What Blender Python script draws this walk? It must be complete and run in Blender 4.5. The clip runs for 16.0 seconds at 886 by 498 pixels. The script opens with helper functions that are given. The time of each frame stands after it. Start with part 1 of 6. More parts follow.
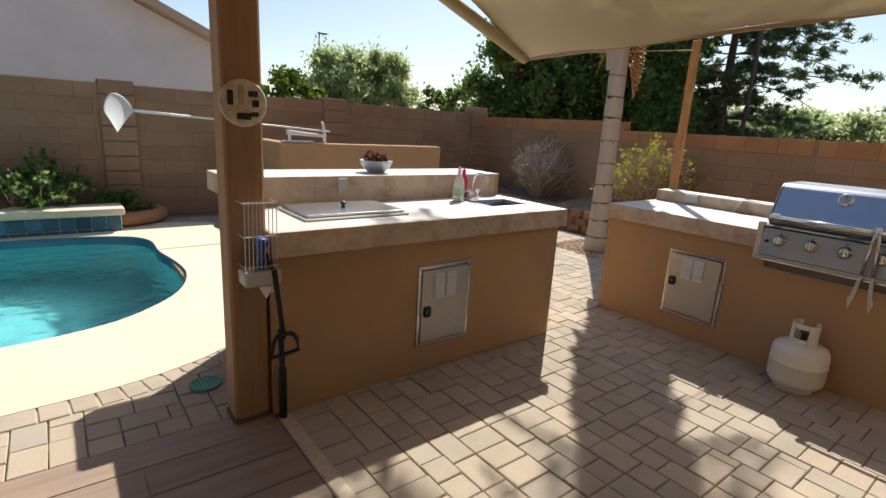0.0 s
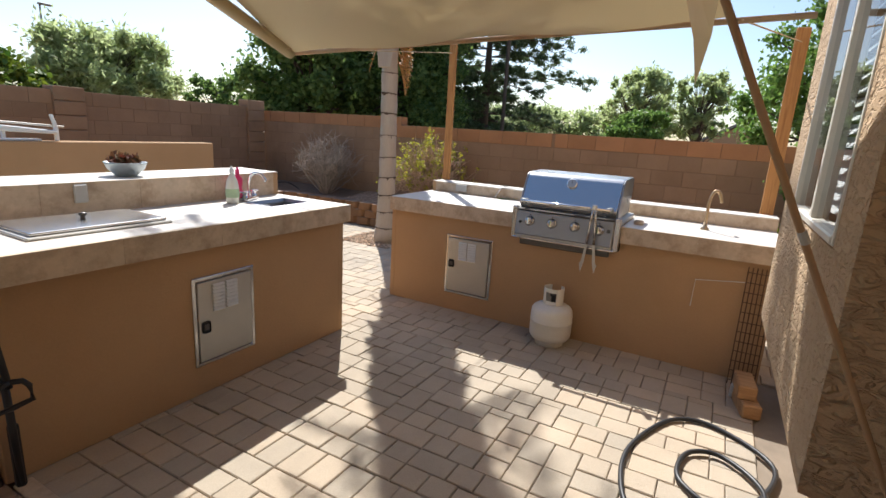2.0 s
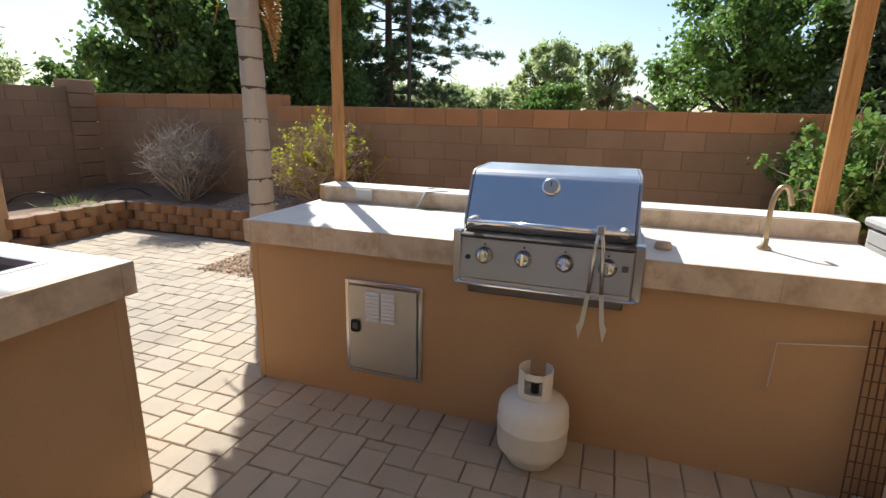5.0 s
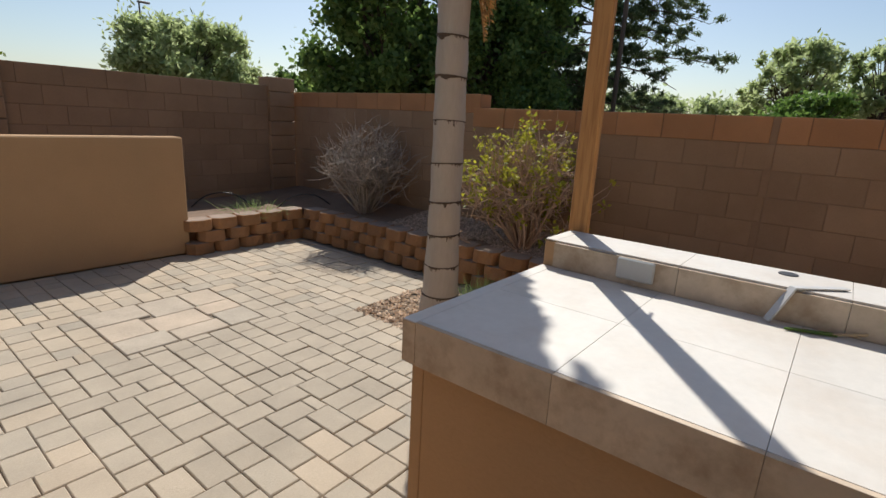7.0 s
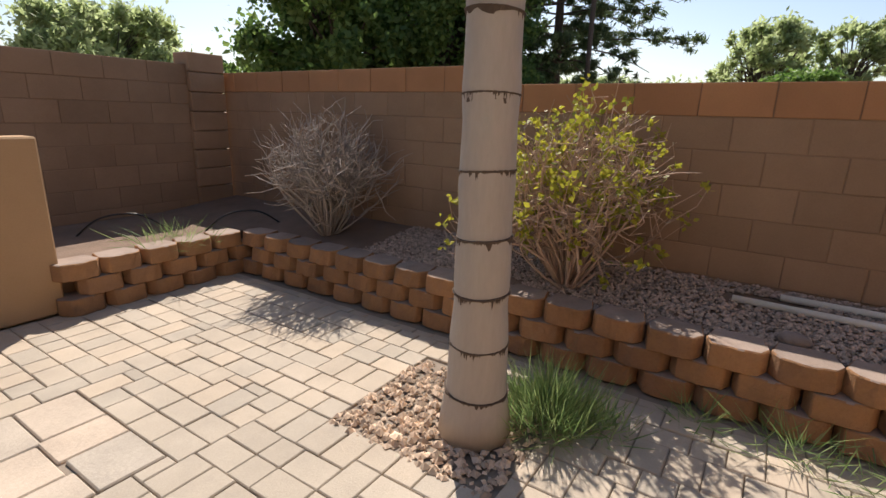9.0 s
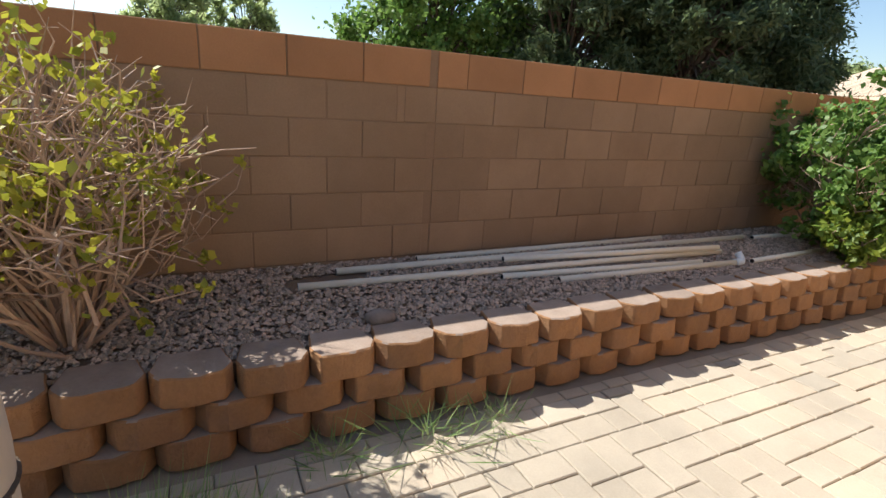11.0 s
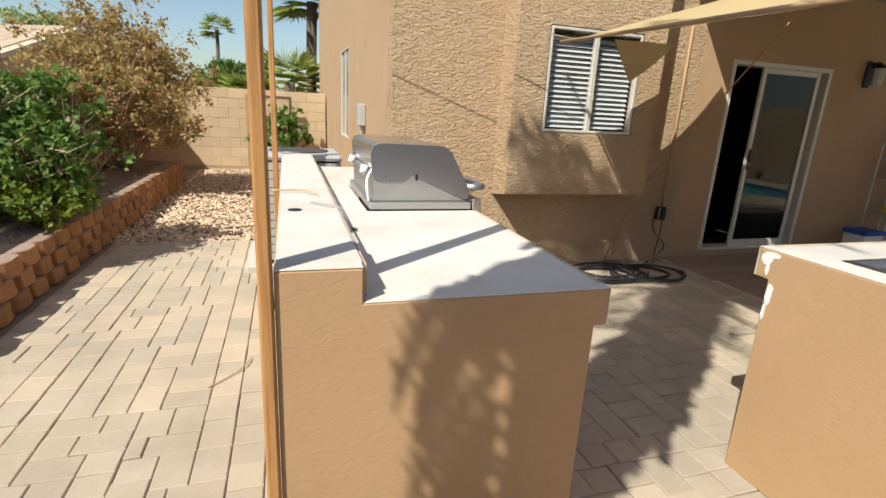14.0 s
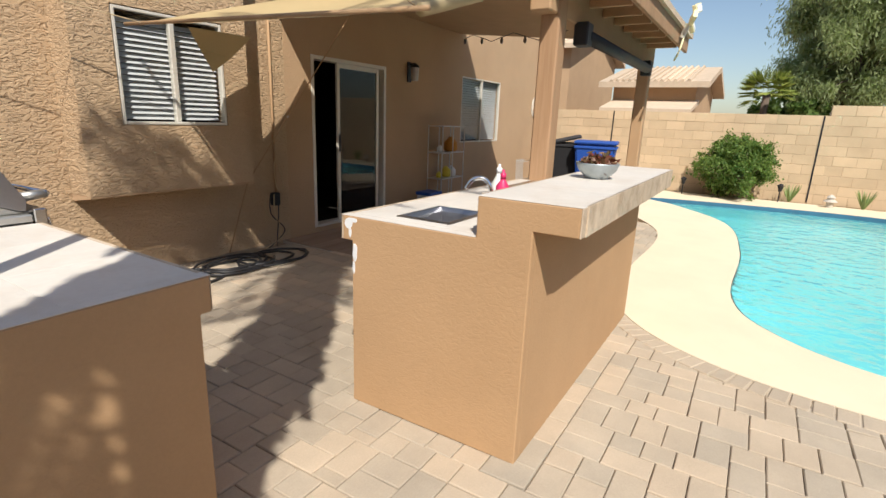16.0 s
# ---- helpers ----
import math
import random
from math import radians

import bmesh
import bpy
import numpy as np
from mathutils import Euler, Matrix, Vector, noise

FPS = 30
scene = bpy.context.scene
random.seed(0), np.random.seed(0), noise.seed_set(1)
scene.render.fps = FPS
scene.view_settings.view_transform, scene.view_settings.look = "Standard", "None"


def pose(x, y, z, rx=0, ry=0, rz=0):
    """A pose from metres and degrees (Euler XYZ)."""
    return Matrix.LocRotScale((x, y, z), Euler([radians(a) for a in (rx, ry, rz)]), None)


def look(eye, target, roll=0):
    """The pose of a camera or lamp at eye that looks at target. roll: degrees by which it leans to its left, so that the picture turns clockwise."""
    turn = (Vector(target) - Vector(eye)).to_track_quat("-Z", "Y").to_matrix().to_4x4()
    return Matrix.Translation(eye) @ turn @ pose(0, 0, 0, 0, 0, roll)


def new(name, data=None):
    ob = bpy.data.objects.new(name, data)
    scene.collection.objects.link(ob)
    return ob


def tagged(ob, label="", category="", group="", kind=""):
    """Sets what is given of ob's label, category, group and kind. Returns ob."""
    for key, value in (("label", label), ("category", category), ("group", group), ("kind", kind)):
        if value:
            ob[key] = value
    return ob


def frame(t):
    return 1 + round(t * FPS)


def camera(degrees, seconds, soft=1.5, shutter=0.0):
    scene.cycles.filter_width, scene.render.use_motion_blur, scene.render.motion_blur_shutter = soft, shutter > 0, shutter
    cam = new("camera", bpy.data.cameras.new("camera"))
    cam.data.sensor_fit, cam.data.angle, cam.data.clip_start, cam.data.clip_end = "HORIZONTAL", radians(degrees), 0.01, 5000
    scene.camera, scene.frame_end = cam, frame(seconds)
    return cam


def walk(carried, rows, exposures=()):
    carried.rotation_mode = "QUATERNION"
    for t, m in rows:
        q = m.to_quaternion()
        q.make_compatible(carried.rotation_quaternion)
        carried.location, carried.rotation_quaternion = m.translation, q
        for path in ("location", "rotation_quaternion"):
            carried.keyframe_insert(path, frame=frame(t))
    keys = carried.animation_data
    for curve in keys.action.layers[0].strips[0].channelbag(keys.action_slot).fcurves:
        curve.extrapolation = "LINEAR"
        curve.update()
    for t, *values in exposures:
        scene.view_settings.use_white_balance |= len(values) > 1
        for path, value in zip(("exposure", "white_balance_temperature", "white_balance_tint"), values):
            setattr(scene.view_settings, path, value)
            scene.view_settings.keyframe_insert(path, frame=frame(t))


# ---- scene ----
cam = camera(83.1, 16.0)
PATH = [
    (0, (0.393, 0.434, 1.485), (1.592, 1.961, 1.007), 3.4),
    (0.5, (0.373, 0.45, 1.499), (1.756, 1.813, 1.019), 3.8),
    (1, (0.381, 0.386, 1.498), (1.867, 1.643, 1.033), 3.4),
    (1.5, (0.397, 0.356, 1.512), (1.996, 1.465, 1.052), 3.2),
    (2, (0.438, 0.372, 1.511), (2.151, 1.298, 1.055), 3.4),
    (2.5, (0.555, 0.383, 1.48), (2.314, 1.209, 1.01), 2.2),
    (3, (0.746, 0.488, 1.473), (2.553, 1.199, 0.994), 2.6),
    (5.5, (2.324, 1.277, 1.472), (4.16, 1.887, 0.962), 1.2),
    (6, (2.634, 1.495, 1.458), (4.378, 2.34, 0.966), 2.5),
    (6.5, (2.915, 1.797, 1.427), (4.6, 2.763, 0.947), 2.6),
    (7, (3.228, 2.107, 1.417), (4.748, 3.309, 0.923), 3.0),
    (7.5, (3.451, 2.453, 1.406), (4.922, 3.716, 0.915), 3.4),
    (8, (3.721, 2.766, 1.383), (5.162, 4.06, 0.883), 2.6),
    (10.5, (4.845, 3.818, 1.317), (6.744, 3.576, 0.737), 2.2),
    (11, (5.024, 3.837, 1.316), (6.734, 2.97, 0.745), 3.8),
    (11.5, (5.162, 3.911, 1.341), (6.467, 2.505, 0.777), 4.3),
    (12, (5.193, 3.978, 1.395), (6.159, 2.328, 0.81), 3.3),
    (12.5, (5.156, 4.004, 1.4), (5.87, 2.226, 0.826), 2.6),
    (13, (5.061, 4.035, 1.414), (5.526, 2.175, 0.847), 2.4),
    (13.5, (4.999, 4.08, 1.408), (4.988, 2.153, 0.873), 3.3),
    (14, (5.022, 4.118, 1.417), (4.437, 2.282, 0.883), 3.1),
    (14.5, (5.028, 4.164, 1.418), (4.075, 2.486, 0.895), 2.6),
    (15, (5.022, 4.215, 1.424), (3.799, 2.719, 0.91), 2.1),
    (15.5, (5.007, 4.242, 1.424), (3.528, 2.996, 0.914), 2.4),
    (16, (4.981, 4.289, 1.423), (3.328, 3.283, 0.917), 2.2),
]
EXPO = [(0.0, 0.4, 6400, 10), (1.5, 0.6, 6300, 12), (2.5, 0.84, 5950, 7), (3.0, 0.92, 5850, 6), (5.5, 0.6, 6200, 9), (6.5, 0.26, 6250, 10), (7.0, 0.06, 6350, 9), (8.0, 0.12, 6550, 14),
        (10.5, 1.03, 6450, 14), (11.0, 0.85, 6200, 8), (12.0, 0.6, 6250, 6), (13.5, 0.5, 6450, 9), (14.5, 0.32, 6500, 3), (15.5, 0.28, 6550, 8), (16.0, 0.28, 6550, 10)]
walk(cam, [(t, look(eye, target, roll)) for t, eye, target, roll in PATH], EXPO)

# ---- world, sun ----
world = bpy.data.worlds.new("sky")
scene.world = world
world.use_nodes = True
wn = world.node_tree
sky = wn.nodes.new("ShaderNodeTexSky")
sky.sky_type, sky.sun_disc = "NISHITA", False
sky.sun_elevation, sky.sun_rotation = radians(48), radians(51.3)
sky.air_density, sky.dust_density = 1.0, 1.0
wn.links.new(sky.outputs[0], wn.nodes["Background"].inputs[0])
wn.nodes["Background"].inputs[1].default_value = 0.1
sun_data = bpy.data.lights.new("sun", "SUN")
sun_data.energy, sun_data.angle, sun_data.color = 4.8, radians(0.55), (1.0, 0.95, 0.87)
sun = new("sun", sun_data)
sun.matrix_world = look((0, 0, 30), (-0.68, -0.545, 29.035))

# ---- materials ----


def M(name, col, rough=0.85, metal=0.0, var=0.25, scale=3.0, fine=60.0, bump=0.3, dist=0.004, obj=0.0, isl=0.0,
      stretch=(1, 1, 1), stain=None, stain_scale=1.5, stain_amount=0.5, spec=0.4, hue=None):
    m = bpy.data.materials.new(name)
    m.use_nodes = True
    nt = m.node_tree
    n, l = nt.nodes, nt.links
    b = n["Principled BSDF"]
    geo = n.new("ShaderNodeNewGeometry")
    mp = n.new("ShaderNodeMapping")
    mp.inputs["Scale"].default_value = stretch
    l.new(geo.outputs["Position"], mp.inputs[0])

    def nz(s, detail=4.0, rough_=0.6):
        t = n.new("ShaderNodeTexNoise")
        t.inputs["Scale"].default_value, t.inputs["Detail"].default_value, t.inputs["Roughness"].default_value = s, detail, rough_
        l.new(mp.outputs[0], t.inputs["Vector"])
        return t.outputs[0]

    def math_(op, a, c):
        x = n.new("ShaderNodeMath")
        x.operation = op
        for k, v in enumerate((a, c)):
            if isinstance(v, (int, float)):
                x.inputs[k].default_value = v
            else:
                l.new(v, x.inputs[k])
        return x.outputs[0]

    big, small = nz(scale), nz(fine, 6.0, 0.7)
    v = math_("ADD", math_("MULTIPLY", math_("SUBTRACT", big, 0.5), 2.4 * var), math_("MULTIPLY", math_("SUBTRACT", small, 0.5), 1.6 * var))
    v = math_("ADD", v, 1.0)
    if obj:
        oi = n.new("ShaderNodeObjectInfo")
        v = math_("MULTIPLY", v, math_("ADD", math_("MULTIPLY", oi.outputs["Random"], 2 * obj), 1 - obj))
    if isl:
        v = math_("MULTIPLY", v, math_("ADD", math_("MULTIPLY", geo.outputs["Random Per Island"], 2 * isl), 1 - isl))
    mul = n.new("ShaderNodeVectorMath")
    mul.operation = "SCALE"
    base = n.new("ShaderNodeRGB")
    base.outputs[0].default_value = (*col, 1)
    src = base.outputs[0]
    if stain:
        ramp = n.new("ShaderNodeMapRange")
        ramp.inputs[1].default_value, ramp.inputs[2].default_value = 0.45, 0.7
        ramp.inputs[4].default_value = stain_amount
        l.new(nz(stain_scale, 5.0, 0.65), ramp.inputs[0])
        mx = n.new("ShaderNodeMix")
        mx.data_type = "RGBA"
        l.new(ramp.outputs[0], mx.inputs[0])
        l.new(src, mx.inputs[6])
        mx.inputs[7].default_value = (*stain, 1)
        src = mx.outputs[2]
    if hue:
        mx = n.new("ShaderNodeMix")
        mx.data_type = "RGBA"
        oi2 = n.new("ShaderNodeObjectInfo")
        l.new(geo.outputs["Random Per Island"] if isl else oi2.outputs["Random"], mx.inputs[0])
        l.new(src, mx.inputs[6])
        mx.inputs[7].default_value = (*hue, 1)
        src = mx.outputs[2]
    l.new(src, mul.inputs[0])
    l.new(v, mul.inputs[3])
    l.new(mul.outputs[0], b.inputs["Base Color"])
    b.inputs["Roughness"].default_value, b.inputs["Metallic"].default_value = rough, metal
    b.inputs["Specular IOR Level"].default_value = spec
    if bump:
        bp = n.new("ShaderNodeBump")
        bp.inputs["Strength"].default_value, bp.inputs["Distance"].default_value = bump, dist
        l.new(small, bp.inputs["Height"])
        l.new(bp.outputs[0], b.inputs["Normal"])
    return m


def leaf_mat(name, col, col2, glow=0.45):
    m = bpy.data.materials.new(name)
    m.use_nodes = True
    n, l = m.node_tree.nodes, m.node_tree.links
    b, out = n["Principled BSDF"], n["Material Output"]
    geo = n.new("ShaderNodeNewGeometry")
    mx = n.new("ShaderNodeMix")
    mx.data_type = "RGBA"
    l.new(geo.outputs["Random Per Island"], mx.inputs[0])
    mx.inputs[6].default_value, mx.inputs[7].default_value = (*col, 1), (*col2, 1)
    l.new(mx.outputs[2], b.inputs["Base Color"])
    b.inputs["Roughness"].default_value = 0.55
    tr = n.new("ShaderNodeBsdfTranslucent")
    l.new(mx.outputs[2], tr.inputs[0])
    mixs = n.new("ShaderNodeMixShader")
    mixs.inputs[0].default_value = glow
    l.new(b.outputs[0], mixs.inputs[1])
    l.new(tr.outputs[0], mixs.inputs[2])
    l.new(mixs.outputs[0], out.inputs[0])
    return m


def stucco(name, col, strength=0.9, size=22.0, dist=0.012, stretch=(1, 1, 1.6), stain=None):
    """Troweled plaster: raised patches with hollows between."""
    m = M(name, col, 0.92, 0, 0.12, 1.2, 90, 0, stain=stain, stain_scale=0.9, stain_amount=0.35)
    n, l = m.node_tree.nodes, m.node_tree.links
    geo, mp = n.new("ShaderNodeNewGeometry"), n.new("ShaderNodeMapping")
    mp.inputs["Scale"].default_value = stretch
    t = n.new("ShaderNodeTexNoise")
    t.inputs["Scale"].default_value, t.inputs["Detail"].default_value, t.inputs["Distortion"].default_value = size, 3.0, 1.2
    r = n.new("ShaderNodeMapRange")
    r.inputs[1].default_value, r.inputs[2].default_value = 0.4, 0.56
    f2 = n.new("ShaderNodeTexNoise")
    f2.inputs["Scale"].default_value = 160
    ad = n.new("ShaderNodeMath")
    ad.operation = "MULTIPLY_ADD"
    ad.inputs[1].default_value = 0.25
    bp = n.new("ShaderNodeBump")
    bp.inputs["Strength"].default_value, bp.inputs["Distance"].default_value = strength, dist
    l.new(geo.outputs["Position"], mp.inputs[0])
    l.new(mp.outputs[0], t.inputs["Vector"])
    l.new(geo.outputs["Position"], f2.inputs["Vector"])
    l.new(t.outputs[0], r.inputs[0])
    l.new(f2.outputs[0], ad.inputs[0])
    l.new(r.outputs[0], ad.inputs[2])
    l.new(ad.outputs[0], bp.inputs["Height"])
    l.new(bp.outputs[0], n["Principled BSDF"].inputs["Normal"])
    return m


def wood(name, col, dark, ring=28.0, along="z", rough=0.75, obj=0.0):
    """Planed timber: long dark grain lines and a few knots."""
    s = {"z": (1, 1, 0.06), "x": (0.06, 1, 1), "y": (1, 0.06, 1)}[along]
    return M(name, col, rough, 0, 0.22, 5, 70, 0.35, 0.003, stretch=s, stain=dark, stain_scale=ring, stain_amount=0.75, obj=obj)


m_island = stucco("island stucco", (0.45, 0.283, 0.15), 0.13, 26, 0.004, stain=(0.375, 0.222, 0.108))
m_house = stucco("house stucco", (0.5, 0.352, 0.215), 0.8, 17, 0.014, (1, 1, 2.2))
m_house_smooth = stucco("patio stucco", (0.46, 0.31, 0.185), 0.3, 30, 0.006)
m_white_house = stucco("pale stucco", (0.78, 0.78, 0.76), 0.2, 30, 0.005)
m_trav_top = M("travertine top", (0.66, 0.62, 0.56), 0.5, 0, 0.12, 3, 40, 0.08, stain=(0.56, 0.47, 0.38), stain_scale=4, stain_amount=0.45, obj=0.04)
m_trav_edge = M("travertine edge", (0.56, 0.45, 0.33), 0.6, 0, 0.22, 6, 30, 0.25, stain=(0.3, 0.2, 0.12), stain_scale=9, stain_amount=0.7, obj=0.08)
m_grout = M("grout", (0.56, 0.5, 0.42), 0.95, var=0.15)
m_block = M("concrete block", (0.31, 0.205, 0.13), 0.95, 0, 0.2, 2.0, 110, 0.5, 0.004, obj=0.1, isl=0.0, stain=(0.24, 0.15, 0.09), stain_scale=1.3, stain_amount=0.6)
m_block_cap = M("painted top block", (0.4, 0.205, 0.1), 0.92, 0, 0.18, 3.0, 110, 0.45, 0.004, obj=0.1, isl=0.1)
m_block_pale = M("sandy block", (0.56, 0.42, 0.27), 0.95, 0, 0.15, 2.0, 110, 0.4, 0.004, obj=0.08, isl=0.08)
m_mortar = M("mortar", (0.255, 0.165, 0.105), 0.97, var=0.2)
m_mortar_pale = M("pale mortar", (0.42, 0.31, 0.2), 0.97, var=0.2)
m_paver = M("concrete paver", (0.43, 0.368, 0.286), 0.9, 0, 0.2, 2.5, 110, 0.6, 0.005, obj=0.07, isl=0.07, stain=(0.3, 0.265, 0.215), stain_scale=1.6, stain_amount=0.5, hue=(0.45, 0.362, 0.265))
m_flag = M("flagstone", (0.45, 0.39, 0.31), 0.85, 0, 0.25, 4, 60, 0.5, 0.006, obj=0.1, hue=(0.48, 0.37, 0.27))
m_sand = M("joint sand", (0.25, 0.2, 0.15), 0.98, 0, 0.3, 5, 200, 0.4)
m_dirt = M("dry earth", (0.27, 0.19, 0.13), 0.97, 0, 0.3, 0.8, 60, 0.6, 0.01)
m_soil = M("planting soil", (0.22, 0.15, 0.105), 0.98, 0, 0.35, 3, 90, 0.8, 0.012)
m_gravel = M("gravel", (0.43, 0.34, 0.265), 0.9, 0, 0.2, 20, 150, 0.2, isl=0.42, hue=(0.42, 0.31, 0.24))
m_gravel_red = M("tan gravel", (0.58, 0.43, 0.3), 0.9, 0, 0.2, 20, 150, 0.2, isl=0.35)
m_retain_top = M("dusty stone top", (0.31, 0.235, 0.185), 0.95, 0, 0.25, 8, 90, 0.6, 0.005, obj=0.12, stain=(0.27, 0.19, 0.14), stain_scale=6.0, stain_amount=0.6)
m_retain = M("retaining stone", (0.38, 0.198, 0.09), 0.95, 0, 0.28, 6, 70, 0.9, 0.009, obj=0.15, isl=0.15, stain=(0.29, 0.165, 0.1), stain_scale=4.0, stain_amount=0.6)
m_deck = M("cool deck", (0.74, 0.63, 0.46), 0.93, 0, 0.09, 1.5, 160, 0.5, 0.004)
m_plaster = M("pool plaster", (0.13, 0.44, 0.47), 0.8, 0, 0.1, 0.8, 30, 0.1)
m_pooltile = M("blue pool tile", (0.045, 0.12, 0.19), 0.25, 0, 0.2, 6, 30, 0.05, obj=0.3)
m_wood_post = wood("weathered pine post", (0.47, 0.24, 0.085), (0.25, 0.11, 0.035), 60)
m_wood_brown = wood("brown painted timber", (0.37, 0.225, 0.125), (0.3, 0.17, 0.09), 30)
m_wood_tan = M("tan painted timber", (0.42, 0.27, 0.15), 0.8, 0, 0.12, 3, 60, 0.2)
m_plank = wood("wood look tile", (0.33, 0.24, 0.175), (0.22, 0.15, 0.11), 14, "x", 0.6, obj=0.12)
m_log = wood("split firewood", (0.42, 0.24, 0.11), (0.2, 0.1, 0.05), 40, "y")
m_steel = M("brushed steel", (0.6, 0.6, 0.6), 0.24, 1.0, 0.05, 3, 400, 0.05, 0.001, stretch=(1, 0.03, 1))
m_steel_dull = M("galvanised plate", (0.5, 0.49, 0.46), 0.48, 0.9, 0.12, 4, 200, 0.05)
m_chrome = M("chrome", (0.8, 0.8, 0.8), 0.1, 1.0, 0.02, 3, 30, 0)
# Darker copy of the steel: its dark reflections are put into the colour.
m_panel = M("steel in dark reflection", (0.34, 0.34, 0.36), 0.36, 0.95, 0.1, 4, 200, 0.05)
m_dark_steel = M("dark steel", (0.13, 0.12, 0.11), 0.45, 0.7, 0.2, 6, 60, 0.1)
m_rust = M("rusty wire", (0.13, 0.075, 0.05), 0.8, 0.4, 0.3, 20, 60, 0.2)
m_wire = M("grey wire", (0.6, 0.58, 0.55), 0.45, 0.4, 0.1, 10, 50, 0)
m_brass = M("tarnished brass", (0.5, 0.38, 0.24), 0.35, 0.9, 0.2, 20, 60, 0.05)
m_black = M("black plastic", (0.018, 0.018, 0.02), 0.5, 0, 0.2, 8, 60, 0.1)
m_rubber = M("black hose", (0.02, 0.02, 0.022), 0.42, 0, 0.2, 8, 60, 0.05)
m_white = M("white enamel", (0.72, 0.69, 0.62), 0.42, 0, 0.07, 5, 50, 0.08, stain=(0.5, 0.42, 0.32), stain_scale=5, stain_amount=0.25)
m_white_pl = M("white plastic", (0.75, 0.76, 0.76), 0.5, 0, 0.05, 5, 50, 0.05)
m_pvc = M("sun-yellowed pipe", (0.8, 0.73, 0.6), 0.5, 0, 0.1, 6, 60, 0.1, obj=0.1)
m_grey = M("grey metal box", (0.5, 0.5, 0.48), 0.5, 0.2, 0.08, 5, 60, 0.1)
m_pale_metal = M("pale window frame", (0.66, 0.62, 0.54), 0.45, 0.2, 0.06, 5, 60, 0.05)
m_blind = M("blind slat", (0.62, 0.63, 0.63), 0.6, 0, 0.05, 5, 50, 0)
# Near-black puts the shade of unlit rooms into the wall colour.
m_room_shade = M("near-black room shade", (0.03, 0.026, 0.022), 0.9, 0, 0.2, 2, 20, 0)
m_pink = M("pink plastic", (0.62, 0.035, 0.13), 0.35, 0, 0.06, 8, 40, 0)
m_blue = M("blue plastic", (0.02, 0.08, 0.36), 0.45, 0, 0.1, 5, 60, 0.05)
m_yellow = M("yellow plastic", (0.6, 0.5, 0.05), 0.45, 0, 0.1, 5, 60, 0.05)
m_cream = M("pale yellow plastic", (0.75, 0.69, 0.4), 0.5, 0, 0.08, 6, 60, 0.05)
m_orange = M("orange cloth", (0.5, 0.22, 0.04), 0.85, 0, 0.15, 5, 60, 0.2)
m_green_pl = M("green plastic", (0.1, 0.33, 0.25), 0.55, 0, 0.1, 5, 60, 0.05)
m_label = M("printed label", (0.4, 0.55, 0.36), 0.5, 0, 0.2, 30, 90, 0)
m_clear = M("milky soap bottle", (0.82, 0.83, 0.76), 0.3, 0, 0.05, 6, 30, 0)
m_clear.node_tree.nodes["Principled BSDF"].inputs["Transmission Weight"].default_value = 0.12


def door_glass(name, tint, ior=1.45):
    """Thin tinted sheet: clear body with a gloss that grows at grazing angles."""
    m = bpy.data.materials.new(name)
    m.use_nodes = True
    n, l = m.node_tree.nodes, m.node_tree.links
    tr, gl, fr, mx = n.new("ShaderNodeBsdfTransparent"), n.new("ShaderNodeBsdfGlossy"), n.new("ShaderNodeFresnel"), n.new("ShaderNodeMixShader")
    tr.inputs[0].default_value = (*tint, 1)
    gl.inputs["Roughness"].default_value = 0.01
    fr.inputs["IOR"].default_value = ior
    l.new(fr.outputs[0], mx.inputs[0])
    l.new(tr.outputs[0], mx.inputs[1])
    l.new(gl.outputs[0], mx.inputs[2])
    l.new(mx.outputs[0], n["Material Output"].inputs[0])
    return m


m_pane_door = door_glass("tinted door glass", (0.3, 0.32, 0.32))
m_pane = door_glass("window glass", (0.85, 0.88, 0.9), 1.55)
m_bowl = M("galvanised bowl", (0.42, 0.47, 0.49), 0.42, 0.6, 0.2, 12, 60, 0.1)
m_rope = M("rope", (0.5, 0.38, 0.23), 0.9, 0, 0.2, 20, 100, 0.3)
m_rock = M("field stone", (0.25, 0.2, 0.17), 0.9, 0, 0.3, 8, 60, 0.6, 0.008)
m_trunk_palm = M("palm trunk", (0.46, 0.39, 0.32), 0.9, 0, 0.16, 5, 50, 0.5, 0.006, stretch=(1, 1, 0.22), stain=(0.24, 0.19, 0.15), stain_scale=2.5, stain_amount=0.55)
m_ring = M("palm leaf scar", (0.1, 0.07, 0.05), 0.95, 0, 0.3, 10, 60, 0.8, 0.008, stretch=(1, 1, 0.1))
m_deadfrond = leaf_mat("dry palm frond", (0.42, 0.22, 0.06), (0.6, 0.36, 0.13), 0.35)
m_bark = M("bark", (0.12, 0.09, 0.07), 0.95, 0, 0.3, 4, 40, 0.8, 0.02, stretch=(1, 1, 0.2))
m_twig = M("dry twig", (0.44, 0.31, 0.23), 0.9, 0, 0.25, 12, 60, 0.2, isl=0.25)
m_twig_grey = M("grey dead twig", (0.33, 0.28, 0.24), 0.9, 0, 0.25, 12, 60, 0.2, isl=0.3)
m_leaf_mesq = leaf_mat("feathery grey-green leaf", (0.34, 0.41, 0.17), (0.5, 0.57, 0.3), 0.72)
m_leaf_dark = leaf_mat("dark green leaf", (0.07, 0.14, 0.035), (0.23, 0.33, 0.085), 0.55)
m_leaf_pine = leaf_mat("pine needle", (0.07, 0.115, 0.05), (0.18, 0.23, 0.1), 0.5)
